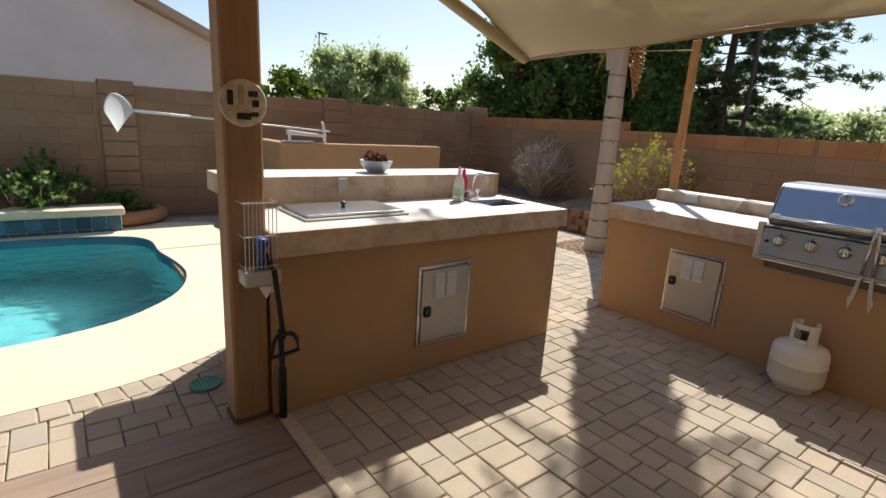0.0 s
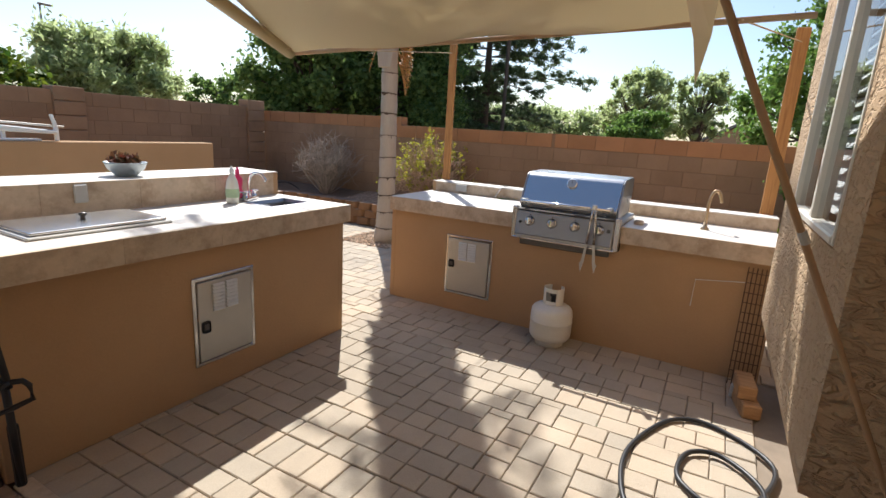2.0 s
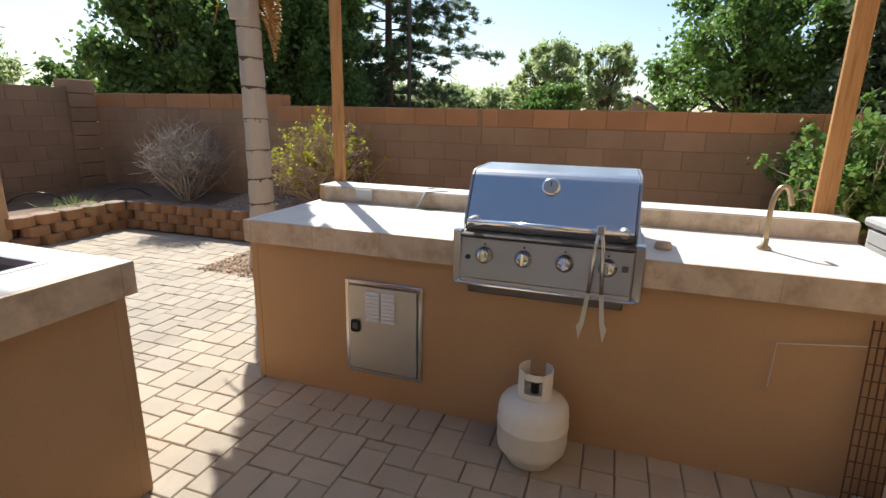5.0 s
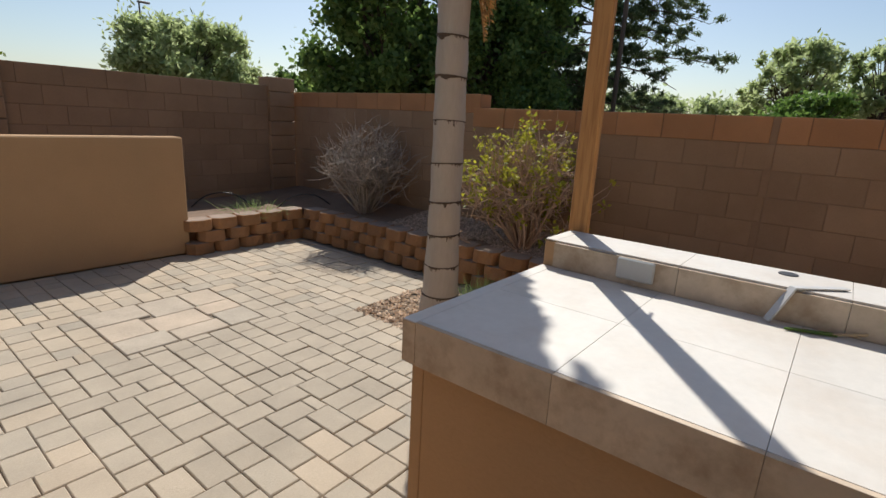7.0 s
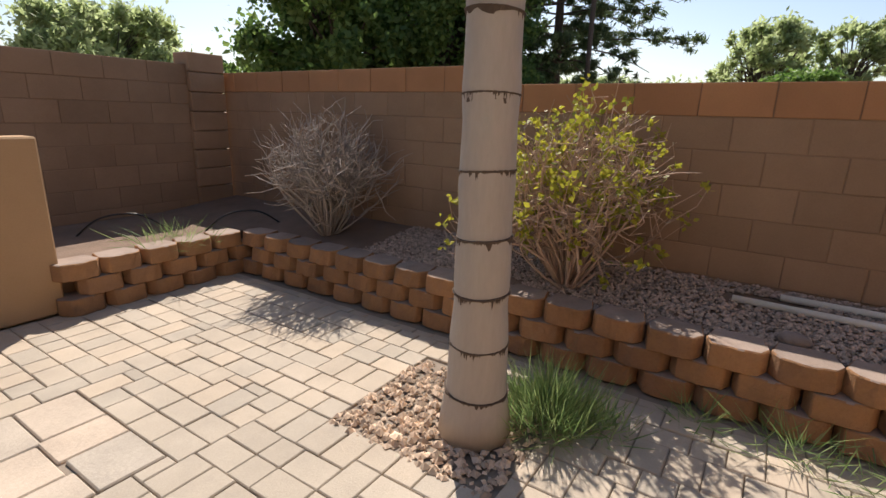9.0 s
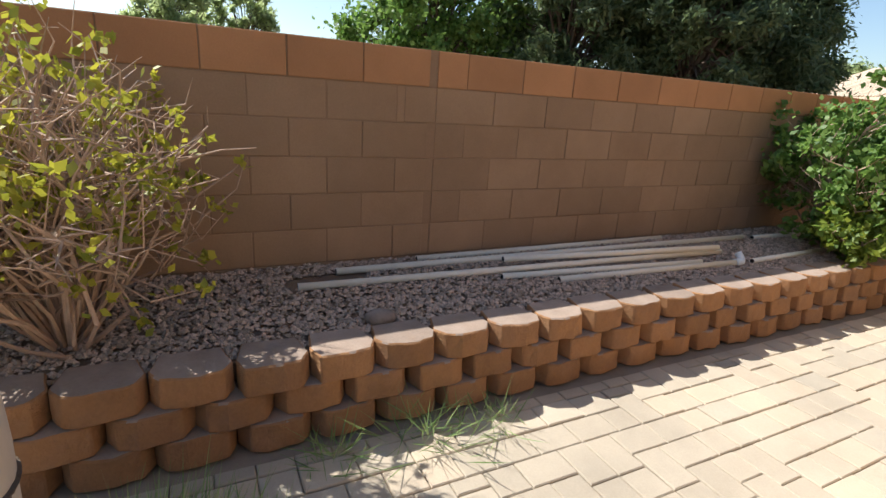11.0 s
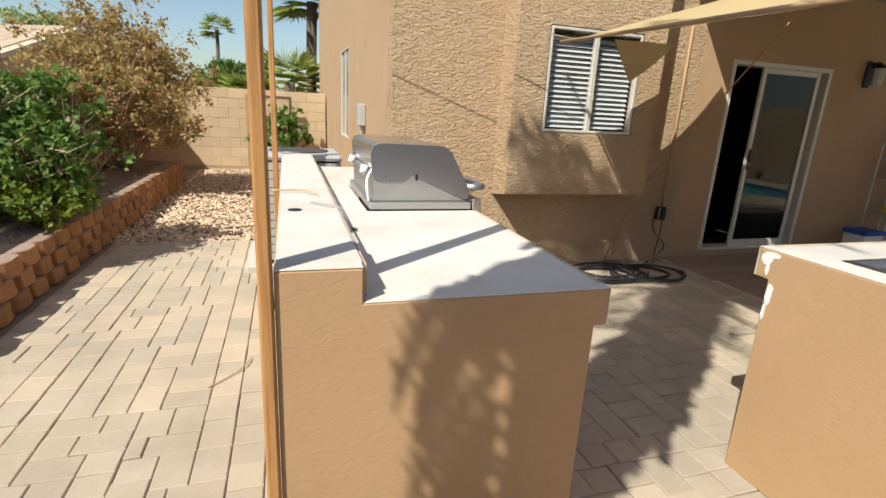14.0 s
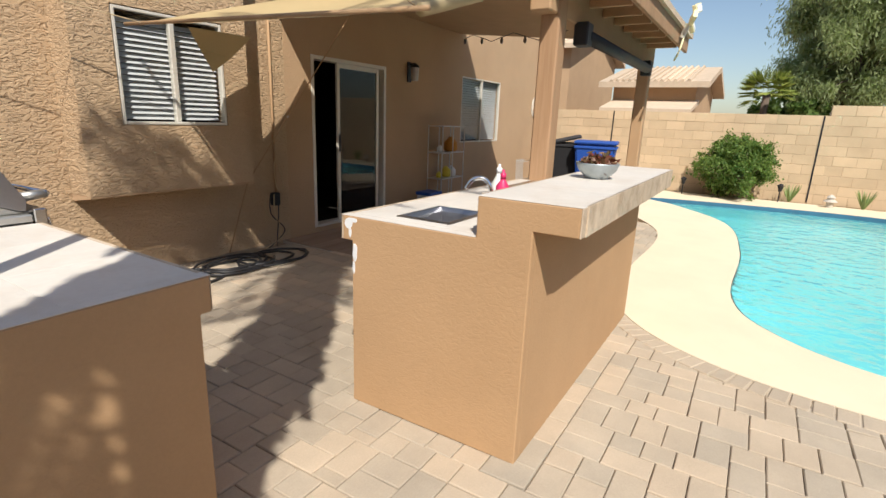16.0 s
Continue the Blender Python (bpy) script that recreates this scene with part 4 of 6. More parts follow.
# gas grill
gr = thing("gas_grill", "stainless steel built-in gas grill with closed lid", "grill", (4.45, 1.34, 0.68))
W = 0.372
part("flange", bx((-0.365, -0.405, 0.067), (-0.345, 0.405, 0.25), 0.004), m_steel_dull, gr)
for s in (-1, 1):
    part("side_trim", bx((-0.375, s * 0.385 - 0.02, 0.067), (-0.33, s * 0.385 + 0.02, 0.309), 0.004), m_steel, gr)
part("drip_tray", bx((-0.395, -0.36, 0.068), (-0.36, 0.36, 0.1), 0.008, seg=2), m_steel_dull, gr)
part("lip", bx((-0.402, -0.385, 0.066), (-0.372, 0.385, 0.08), 0.004), m_chrome, gr, "bright bottom lip")
part("control_panel", prism([(-0.41, 0.1), (-0.36, 0.098), (-0.345, 0.285), (-0.378, 0.285)], -0.363, 0.363, "y", 0.006), m_panel, gr)
part("top_trim", bx((-0.392, -0.368, 0.286), (-0.3, 0.368, 0.299), 0.005), m_dark_steel, gr)
part("firebox", prism([(-0.312, 0.29), (0.178, 0.29), (0.18, 0.42), (0.15, 0.44), (0.0, 0.43)], -W + 0.006, W - 0.006, "y", 0.004), m_steel_dull, gr)
part("burner_tub", bx((-0.335, -W + 0.03, 0.01), (0.15, W - 0.03, 0.2895), 0.006), m_dark_steel, gr)
part("base_flange", bx((-0.325, -0.405, 0.252), (0.198, 0.405, 0.288), 0.006), m_steel_dull, gr)
prof = [(-0.315, 0.3), (-0.322, 0.345), (-0.245, 0.484), (-0.212, 0.54), (-0.19, 0.557), (-0.161, 0.566), (0.15, 0.571), (0.178, 0.56), (0.19, 0.53), (0.187, 0.475), (0.178, 0.44)]
part("lid", prism(prof + [(-0.29, 0.301)], -W + 0.012, W - 0.012, "y", 0.004), m_steel, gr)
LS = prof[:-1] + [(0.181, 0.415), (0.17, 0.395), (0.15, 0.386), (0.03, 0.384), (0.005, 0.4), (-0.012, 0.42), (-0.295, 0.3)]
for s in (-1, 1):
    yy = s * W
    part("lid_side", prism(LS, min(yy, yy - s * 0.011), max(yy, yy - s * 0.011), "y", 0.002), m_panel, gr, "flat steel lid side")
    part("rivet", tube([(0.12, yy, 0.41), (0.12, yy + s * 0.004, 0.41)], 0.006, 8), m_chrome, gr)
hp = part("handle", tube([(-0.41, -0.33, 0.36), (-0.41, 0.33, 0.36)], 0.013, 12), m_chrome, gr, "polished bar handle", smooth=True)
for s in (-1, 1):
    part("handle_mount", tube([(-0.316, s * 0.315, 0.35), (-0.415, s * 0.315, 0.36)], 0.022, 10, None, 0.85), m_steel_dull, hp, smooth=True)
gg = part("thermometer", lathe([(0.04, 0), (0.04, 0.01), (0.033, 0.013)], 24), m_chrome, gr, "round lid thermometer", smooth=True)
gg.matrix_basis = Matrix.Translation((-0.234, 0.003, 0.505)) @ Euler((0, radians(-60), 0)).to_matrix().to_4x4()
part("dial", lathe([(0.032, 0.0132), (0.001, 0.0142)], 24), m_steel_dull, gg)
part("needle", bx((-0.002, -0.002, 0.0143), (0.022, 0.002, 0.0152)), m_black, gg)
for k, y in enumerate((0.254, 0.081, -0.092, -0.265)):
    kb = part("knob", lathe([(0.038, 0), (0.038, 0.006), (0.03, 0.009), (0.027, 0.03), (0.022, 0.036)], 20), m_steel, gr, "round burner knob", smooth=True)
    kb.matrix_basis = Matrix.Translation((-0.393, y, 0.21)) @ Euler((0, radians(-82), 0)).to_matrix().to_4x4()
    part("grip", bx((-0.026, -0.007, 0.034), (0.026, 0.007, 0.046), 0.003), m_chrome, kb)
    part("mark", bx((-0.39, y - 0.004, 0.255), (-0.382, y + 0.004, 0.262), 0.001), m_black, gr)
part("igniter", lathe([(0.012, 0), (0.01, 0.012)], 12), m_black, gr).matrix_basis = Matrix.Translation((-0.395, 0.327, 0.196)) @ Euler((0, radians(-85), 0)).to_matrix().to_4x4()
part("badge", bx((-0.399, -0.345, 0.2), (-0.39, -0.32, 0.225), 0.002), m_dark_steel, gr)
for k in range(2):
    part("rear_hinge", tube([(0.185, -0.31 + 0.5 * k, 0.42), (0.215, -0.31 + 0.5 * k, 0.43)], 0.028, 10, None, 0.8), m_white_pl, gr, smooth=True)
part("gas_cord", tube(smooth_line([(0.18, 0.33, 0.44), (0.205, 0.36, 0.4), (0.205, 0.37, 0.34), (0.195, 0.36, 0.29)], 5), 0.008, 6), m_white_pl, gr, "white cable", smooth=True)
part("side_slot", bx((-0.045, W - 0.003, 0.395), (-0.032, W + 0.0015, 0.425), 0.001), m_black, gr)

tongs = thing("barbecue_tongs", "long stainless steel tongs hanging from the grill handle", "tongs", (4.02, 1.115, 1.04))
for s in (-1, 1):
    part("arm", tube([(0, 0, 0.025), (-0.006, s * 0.014, -0.05), (-0.008, s * 0.026, -0.25)], 0.009, 8), m_steel, tongs, smooth=True)
    part("claw", prism([(s * 0.018, -0.25), (s * 0.034, -0.25), (s * 0.05, -0.38), (s * 0.062, -0.4), (s * 0.048, -0.46), (s * 0.03, -0.38)], -0.012, -0.006, "x"), m_steel_dull, tongs)
part("hinge", bx((-0.016, -0.016, -0.005), (0.014, 0.016, 0.035), 0.005), m_steel, tongs)

tank = thing("propane_tank", "white steel propane tank with collar on the pavers", "gas tank", (3.965, 1.32, 0))
part("foot_ring", lathe([(0.105, 0), (0.105, 0.035), (0.098, 0.035), (0.098, 0)], 24), m_white, tank, smooth=True)
part("vessel", lathe([(0.05, 0.022), (0.1, 0.03), (0.133, 0.045), (0.15, 0.07), (0.154, 0.095), (0.154, 0.18), (0.157, 0.184), (0.157, 0.19), (0.154, 0.194), (0.154, 0.24), (0.149, 0.27), (0.134, 0.292), (0.105, 0.308), (0.06, 0.317), (0.02, 0.32)], 32), m_white, tank, smooth=True)
bm = bmesh.new()
for k in range(20):
    a0, a1 = radians(30 + 15 * k), radians(30 + 15 * (k + 1))
    if k in (8, 9, 10, 11):
        zs = ((0.3, 0.345), (0.41, 0.44))
    else:
        zs = ((0.3, 0.44),)
    for z0_, z1_ in zs:
        vs = [bm.verts.new((0.074 * math.cos(a), 0.074 * math.sin(a), z)) for a, z in ((a0, z0_), (a1, z0_), (a1, z1_), (a0, z1_))]
        bm.faces.new(vs)
bmesh.ops.remove_doubles(bm, verts=bm.verts, dist=1e-4)
bmesh.ops.solidify(bm, geom=bm.faces[:], thickness=0.004)
part("collar", bm, m_white, tank)
part("valve", lathe([(0.018, 0.325), (0.018, 0.37), (0.028, 0.375), (0.028, 0.395), (0.01, 0.4)], 12), m_dark_steel, tank, smooth=True)

faucet((4.5, 0.42, 0.931), 10, 0.28, 0.08, m_brass, "tarnished gooseneck faucet on the grill worktop", "", False)
strap = thing("metal_strap", "bent flat metal strap resting on the low splash", "metal strap", (4.8, 2.2, 0.931))
part("bar", prism([(-0.006, 0.002), (0.05, 0.098), (0.2, 0.1), (0.2, 0.103), (0.046, 0.102), (-0.01, 0.006)], -0.012, 0.012, "y"), m_wire, strap)
strap.rotation_euler = (0, 0, radians(-48))
cup = part("drink_coaster", lathe([(0.035, 0), (0.037, 0.012), (0.03, 0.03), (0.012, 0.032)], 16, None, (4.33, 0.85, 0.93)), m_trav_edge, smooth=True)
tagged(cup, "small round stone weight on the worktop", "stone weight")

strip = thing("fallen_leaf_strip", "long dry leaf strip with a green tip on the worktop", "fallen leaf", (4.85, 1.9, 0.93))
part("blade", tube(smooth_line([(0.24, -0.09, 0.108), (0.13, -0.1, 0.11), (0.055, -0.02, 0.107), (0.0, 0.06, 0.03), (-0.05, 0.16, 0.006)], 5), 0.004, 6), m_rope, strip, smooth=True)
part("tip", prism([(-0.05, 0.15), (-0.035, 0.16), (-0.075, 0.25), (-0.09, 0.262), (-0.08, 0.23)], 0.003, 0.008, "z"), m_leaf_green, strip, "green leaf tip")
# Flat black disc paints the shade inside a small open hole.
hole = part("pipe_hole", lathe([(0.026, 0), (0.026, 0.002), (0.02, 0.003)], 16, None, (5.0, 2.19, 1.0272)), m_black)
tagged(hole, "small hole in the low splash top, its shade a black disc", "pipe cap")
twig = part("fallen_twig", tube(smooth_line([(5.25, 1.36, 0.006), (5.28, 1.46, 0.012), (5.36, 1.56, 0.006), (5.44, 1.64, 0.005)], 4), 0.0035, 5), m_twig)
tagged(twig, "dry curved twig lying on the pavers", "twig")

# ---- posts, sail, small yard things ----


def yard_post(at, w, d, h, label):
    t = thing("timber_post", label, "timber post", at)
    part("shaft", bx((-w / 2, -d / 2, -0.02), (w / 2, d / 2, h), 0.006), m_wood_post, t)
    return t


p2 = yard_post((5.082, 2.895, 0), 0.034, 0.076, 2.36, "weathered pine post with deep grain behind the grill island")
part("nail", tube([(0.04, 0.0, 1.72), (0.1, 0.01, 1.72)], 0.005, 6), m_dark_steel, p2)
p3 = yard_post((5.11, 0.02, 0), 0.04, 0.09, 2.4, "thin pine board post at the island end")

sail = thing("shade_sail", "tan shade cloth awning stretched from the patio cover", "shade sail", (2.0, 1.6, 2.1))
C1, C2, C3, C4 = Vector((0.82, 1.2, -0.175)), Vector((0.82, -1.14, -0.1)), Vector((-0.75, -1.4, 0.42)), Vector((-0.66, 1.12, 0.4))
bm = bmesh.new()
N = 16
g = [[None] * (N + 1) for _ in range(N + 1)]
for i in range(N + 1):
    for j in range(N + 1):
        u, v = i / N, j / N
        p = (C1 * (1 - u) + C2 * u) * (1 - v) + (C4 * (1 - u) + C3 * u) * v
        p.z -= 0.1 * math.sin(3.1416 * u) * math.sin(3.1416 * v) - 0.012 * math.sin(14 * u + 3 * v)
        p.y += 0.14 * math.sin(3.1416 * v) * (u - 0.5)
        g[i][j] = bm.verts.new(p)
for i in range(N):
    for j in range(N):
        bm.faces.new((g[i][j], g[i + 1][j], g[i + 1][j + 1], g[i][j + 1]))
part("cloth", bm, m_sail, sail, smooth=True)
part("front_bar", tube([C1 + Vector((0.02, 0.06, 0)), C2 + Vector((0.02, -0.3, 0.01))], 0.013, 8), m_wood_tan, sail, "thin front bar", smooth=True)
bm = bmesh.new()
vs = [bm.verts.new(c) for c in ((0.55, -1.12, -0.08), (0.28, -1.06, -0.085), (0.05, -1.03, -0.09), (0.22, -1.085, -0.27), (0.38, -1.1, -0.39), (0.47, -1.12, -0.22))]
bm.faces.new(vs)
part("flap", bm, m_sail, sail, "loose hanging corner flap")
part("rolled_hem", tube([C1, (C1 + C4) / 2 + Vector((0, -0.05, -0.07)), C4], 0.035, 8), m_sail, sail, smooth=True)
rope1 = thing("tie_rope", "thin pale rope from the sail to the timber post", "rope", (5.1, 2.9, 2.28))
part("strand", tube([Vector((2.74, 2.75, 1.94)) - Vector((5.1, 2.9, 2.28)), (0, 0, 0)], 0.004, 5), m_rope, rope1)
rope2 = thing("tie_rope", "thin dark rope along the house wall", "rope", (4.2, 0.1, 2.2))
part("strand", tube([Vector((2.82, 0.4, 2.0)) - Vector((4.2, 0.1, 2.2)), (0.9, -0.08, 0.1)], 0.004, 5), m_rope, rope2)
pole = thing("leaning_pole", "thin pale pole leaning from the wall to the awning", "pole", (1.69, 0.0, 0.0))
part("shaft", tube([(0.2, -0.16, 0.0), (-0.01, -0.09, 0.71), (-0.69, 0.75, 2.4)], 0.006, 8), m_wood_tan, pole, smooth=True)
part("clamp", tube([(-0.275, 0.237, 1.37), (-0.283, 0.247, 1.39)], 0.0075, 8), m_grey, pole)

# wall conduit, cords, hose
cond = thing("wall_conduit", "tan wall conduit with outlet box and hanging cords", "conduit", (1.25, WY + 0.02, 0.0))
part("pipe", tube([(0, 0.0, 0.5), (0, 0.0, 2.35)], 0.013, 8), m_wood_tan, cond, smooth=True)
part("box", bx((-0.02, -0.02, 0.42), (0.07, 0.05, 0.56), 0.008), m_black, cond)
for k in range(4):
    a = 0.05 * k
    part("cord", tube(smooth_line([(0.02 + a, 0.05, 0.55), (0.06 + a, 0.1, 0.35), (0.1 - a, 0.12, 0.15), (0.2 + a, 0.22, 0.02)], 5), 0.006, 6), m_rope if k % 2 else m_black, cond)
part("cord_loop", tube(smooth_line([(0, 0.04, 0.9), (-0.06, 0.06, 0.65), (0.03, 0.06, 0.6), (0.05, 0.05, 0.85), (0, 0.04, 0.95)], 6), 0.006, 6), m_rope, cond)


def hose_coil(at, loops, label, seed, rz=0.0):
    r_ = random.Random(seed)
    t = thing("garden_hose", label, "garden hose", at, rz)
    pts = []
    for k in range(int(loops * 14)):
        a = k / 14 * 6.283
        rad = 0.2 + 0.07 * math.sin(k * 0.31 + seed) + 0.02 * r_.random()
        pts.append((rad * 1.5 * math.cos(a) + 0.05 * math.sin(k * 0.09), rad * math.sin(a), 0.014 + 0.006 * (k // 14) + 0.004 * r_.random()))
    part("loop", tube(pts, 0.012, 7), m_rubber, t, smooth=True)
    return t


hose_coil((2.15, 0.28, 0), 4.5, "coiled black garden hose on the pavers by the wall", 2)
hose_coil((1.72, 0.36, 0.0), 2.6, "loose black hose heap on the pavers by the wall", 5)
h2 = thing("garden_hose", "black garden hose looped across the pavers", "garden hose", (3.0, 0.2, 0))
part("loop", tube(smooth_line([(-0.75, 0.2, 0.013), (-0.45, 0.34, 0.013), (-0.1, 0.36, 0.013), (0.3, 0.2, 0.013), (0.36, -0.02, 0.013), (0.1, -0.28, 0.013), (-0.35, -0.1, 0.013), (-0.25, 0.12, 0.02),
                               (0.0, 0.1, 0.02), (0.06, -0.06, 0.02), (-0.2, -0.22, 0.03), (-0.6, 0.0, 0.02)], 8), 0.0125, 8), m_rubber, h2, smooth=True)

# grill grates leaning on the island
gt = thing("wire_grate", "rusty wire grill grate leaning on the island", "grill grate", (4.11, 0.05, 0), 0)
for k in range(7):
    part("wire", tube([(-0.07, -0.075 + 0.025 * k, 0.0), (0.015, -0.075 + 0.025 * k, 0.78)], 0.0035, 5), m_rust, gt)
for k in range(12):
    z = 0.03 + 0.065 * k
    x = -0.07 + 0.085 * z / 0.78
    part("crossbar", tube([(x - 0.003, -0.08, z), (x - 0.003, 0.08, z)], 0.003, 5), m_rust, gt)
wf = thing("bent_wire", "bent thin wire frame against the island", "wire frame", (4.12, 0.3, 0))
part("wire", tube([(0.0, 0.12, 0.45), (0.005, 0.115, 0.64), (0.0, -0.2, 0.68)], 0.003, 5), m_wire, wf)
for k, (x, y, z, r) in enumerate(((3.72, 0.03, 0.0, 12), (3.78, 0.05, 0.085, 5), (3.95, 0.05, 0.0, -8))):
    lg = thing("firewood_block", "short split timber block beside the house wall", "firewood", (x, y, z), r, "firewood by the wall")
    part("wood", bx((-0.13, -0.05, 0), (0.11, 0.05, 0.085), 0.008), m_log if k != 2 else m_concrete, lg)

# post dressing at the patio
disc = thing("hanging_disc", "round pressed metal disc with dark cut-out shapes", "wall ornament", (1.06, 2.73, 1.53))
d0 = part("plate", lathe([(0.095, 0), (0.1, 0.004), (0.095, 0.009), (0.03, 0.011)], 32), m_disc, disc, smooth=True)
d0.matrix_basis = pose(0, 0, 0, 90, 0, 0)
for k, (u, v, a, b) in enumerate(((-0.055, 0.02, 0.012, 0.03), (-0.01, 0.03, 0.012, 0.04), (0.04, 0.04, 0.02, 0.012), (0.05, 0.0, 0.014, 0.014), (0.0, -0.055, 0.03, 0.014), (0.045, -0.045, 0.016, 0.01))):
    part("cut_out", bx((u - a, -0.0135, v - b), (u + a, -0.0105, v + b), 0.003), m_mirror_print if k != 1 else m_rope, disc)
bk = thing("wire_basket", "narrow white wire basket fixed to the timber post", "wire basket", (1.09, 2.73, 0.8))
for k in range(9):
    x = -0.07 + 0.0175 * k
    part("wire", tube([(x, -0.09, 0.0), (x, -0.1, 0.32)], 0.002, 5), m_wire, bk)
for z in (0.02, 0.16, 0.31):
    part("hoop", tube([(-0.075, 0.0, z), (-0.075, -0.095, z), (0.075, -0.095, z), (0.075, 0.0, z)], 0.0025, 5), m_wire, bk)
part("tray", bx((-0.08, -0.11, -0.07), (0.085, 0.0, 0.0), 0.008), m_grey, bk, "grey metal tray")
part("torn_edge", prism([(-0.02, -0.07), (0.07, -0.07), (0.06, -0.11), (0.03, -0.1), (0.01, -0.13)], -0.111, -0.107, "y"), m_white_pl, bk)
nz_ = thing("spray_nozzle", "dark blue hose nozzle standing in the wire basket", "hose nozzle", (1.1, 2.665, 0.802))
part("body", lathe([(0.022, 0), (0.026, 0.05), (0.018, 0.1), (0.028, 0.11), (0.028, 0.14), (0.01, 0.145)], 12), m_blue, nz_, smooth=True)
part("grip", tube([(0, 0, 0.09), (0.03, -0.02, 0.04), (0.035, -0.02, 0.0)], 0.011, 6), m_black, nz_, smooth=True)
sh = thing("shovel", "black D-handled shovel leaning on the timber post", "shovel", (1.17, 2.64, 0))
part("shaft", tube([(0.02, 0.03, 0.0), (0.0, 0.0, 0.5)], 0.014, 8), m_black, sh, smooth=True)
part("blade", bx((-0.0, 0.02, 0.0), (0.035, 0.05, 0.28), 0.006), m_black, sh)
part("neck", tube([(-0.03, -0.02, 0.8), (0.0, -0.04, 0.47)], 0.013, 8), m_black, sh, smooth=True)
part("grip", tube([(0.0, -0.045, 0.495), (-0.035, -0.05, 0.487), (-0.055, -0.05, 0.455), (-0.062, -0.05, 0.385), (0.0, -0.05, 0.39), (0.066, -0.05, 0.4), (0.06, -0.05, 0.46), (0.04, -0.05, 0.487), (0.0, -0.045, 0.495)], 0.011, 8), m_black, sh, smooth=True)
dr = thing("deck_drain", "round green plastic drain grate set in the pavers", "drain cover", (0.94, 3.21, 0.004))
part("rim", lathe([(0.085, 0), (0.085, 0.008), (0.072, 0.009), (0.072, 0.002)], 24), m_green_pl, dr, smooth=True)
for k in range(7):
    x = -0.06 + 0.02 * k
    hl = math.sqrt(0.072 ** 2 - x * x)
    part("slat", bx((x - 0.006, -hl, 0.0), (x + 0.006, hl, 0.007)), m_green_pl, dr)
# Flat black disc painted as the shade below the slats.
part("pit", lathe([(0.07, -0.001), (0.07, 0.001)], 20), m_black, dr)

# low feature wall with skimmer net
low = thing("feature_wall", "low orange-brown stucco wall at the end of the pool", "low wall", (4.1, 7.11, 0))
part("front", bx((-1.3, 0, 0), (1.36, 0.2, 1.145), 0.012), m_island, low)
part("return", bx((-1.3, 0.2, 0), (-1.1, 1.2, 1.145), 0.012), m_island, low)
part("fill", bx((-1.1, 0.2, 0), (1.36, 1.2, 0.3)), m_soil, low)
rack = thing("white_pole_rack", "white plastic cradle standing on the low wall", "pole rack", (3.35, 7.22, 1.145))
part("tray", prism([(-0.42, 0.1), (0.12, 0.08), (0.12, 0.12), (-0.42, 0.17)], -0.05, 0.05, "y", 0.01), m_white_pl, rack)
part("foot", bx((-0.5, -0.05, 0.0), (-0.05, 0.05, 0.025), 0.008), m_white_pl, rack)
part("upright", prism([(0.1, 0.0), (0.14, 0.0), (0.14, 0.15), (0.1, 0.3), (0.07, 0.3), (0.1, 0.15)], -0.02, 0.02, "y", 0.006), m_white_pl, rack)
part("stem", bx((-0.4, -0.02, 0.02), (-0.37, 0.02, 0.11)), m_white_pl, rack)
net = thing("skimmer_net", "white pool skimmer net on a long aluminium pole", "skimmer net", (3.35, 7.22, 1.33))
part("pole", tube([(0.2, 0, -0.02), (-2.2, 0.0, 0.12)], 0.013, 8), m_pale_metal, net, smooth=True)
part("sleeve", tube([(-1.6, 0, 0.085), (-2.2, 0.0, 0.12)], 0.017, 8), m_white_pl, net, smooth=True)
hp_ = smooth_line([(-2.2, 0, 0.12), (-2.27, -0.03, 0.24), (-2.38, -0.05, 0.29), (-2.45, -0.05, 0.2), (-2.46, -0.04, 0.08), (-2.38, -0.02, 0.0), (-2.27, 0, 0.04)], 5, True)
part("hoop", tube(hp_ + [hp_[0]], 0.008, 6), m_white_pl, net)
bm = bmesh.new()
ct = bm.verts.new((-2.37, -0.12, -0.12))
hv = [bm.verts.new(p) for p in hp_]
for k in range(len(hv)):
    bm.faces.new((hv[k - 1], hv[k], ct))
part("mesh_bag", bm, m_net, net, smooth=True)

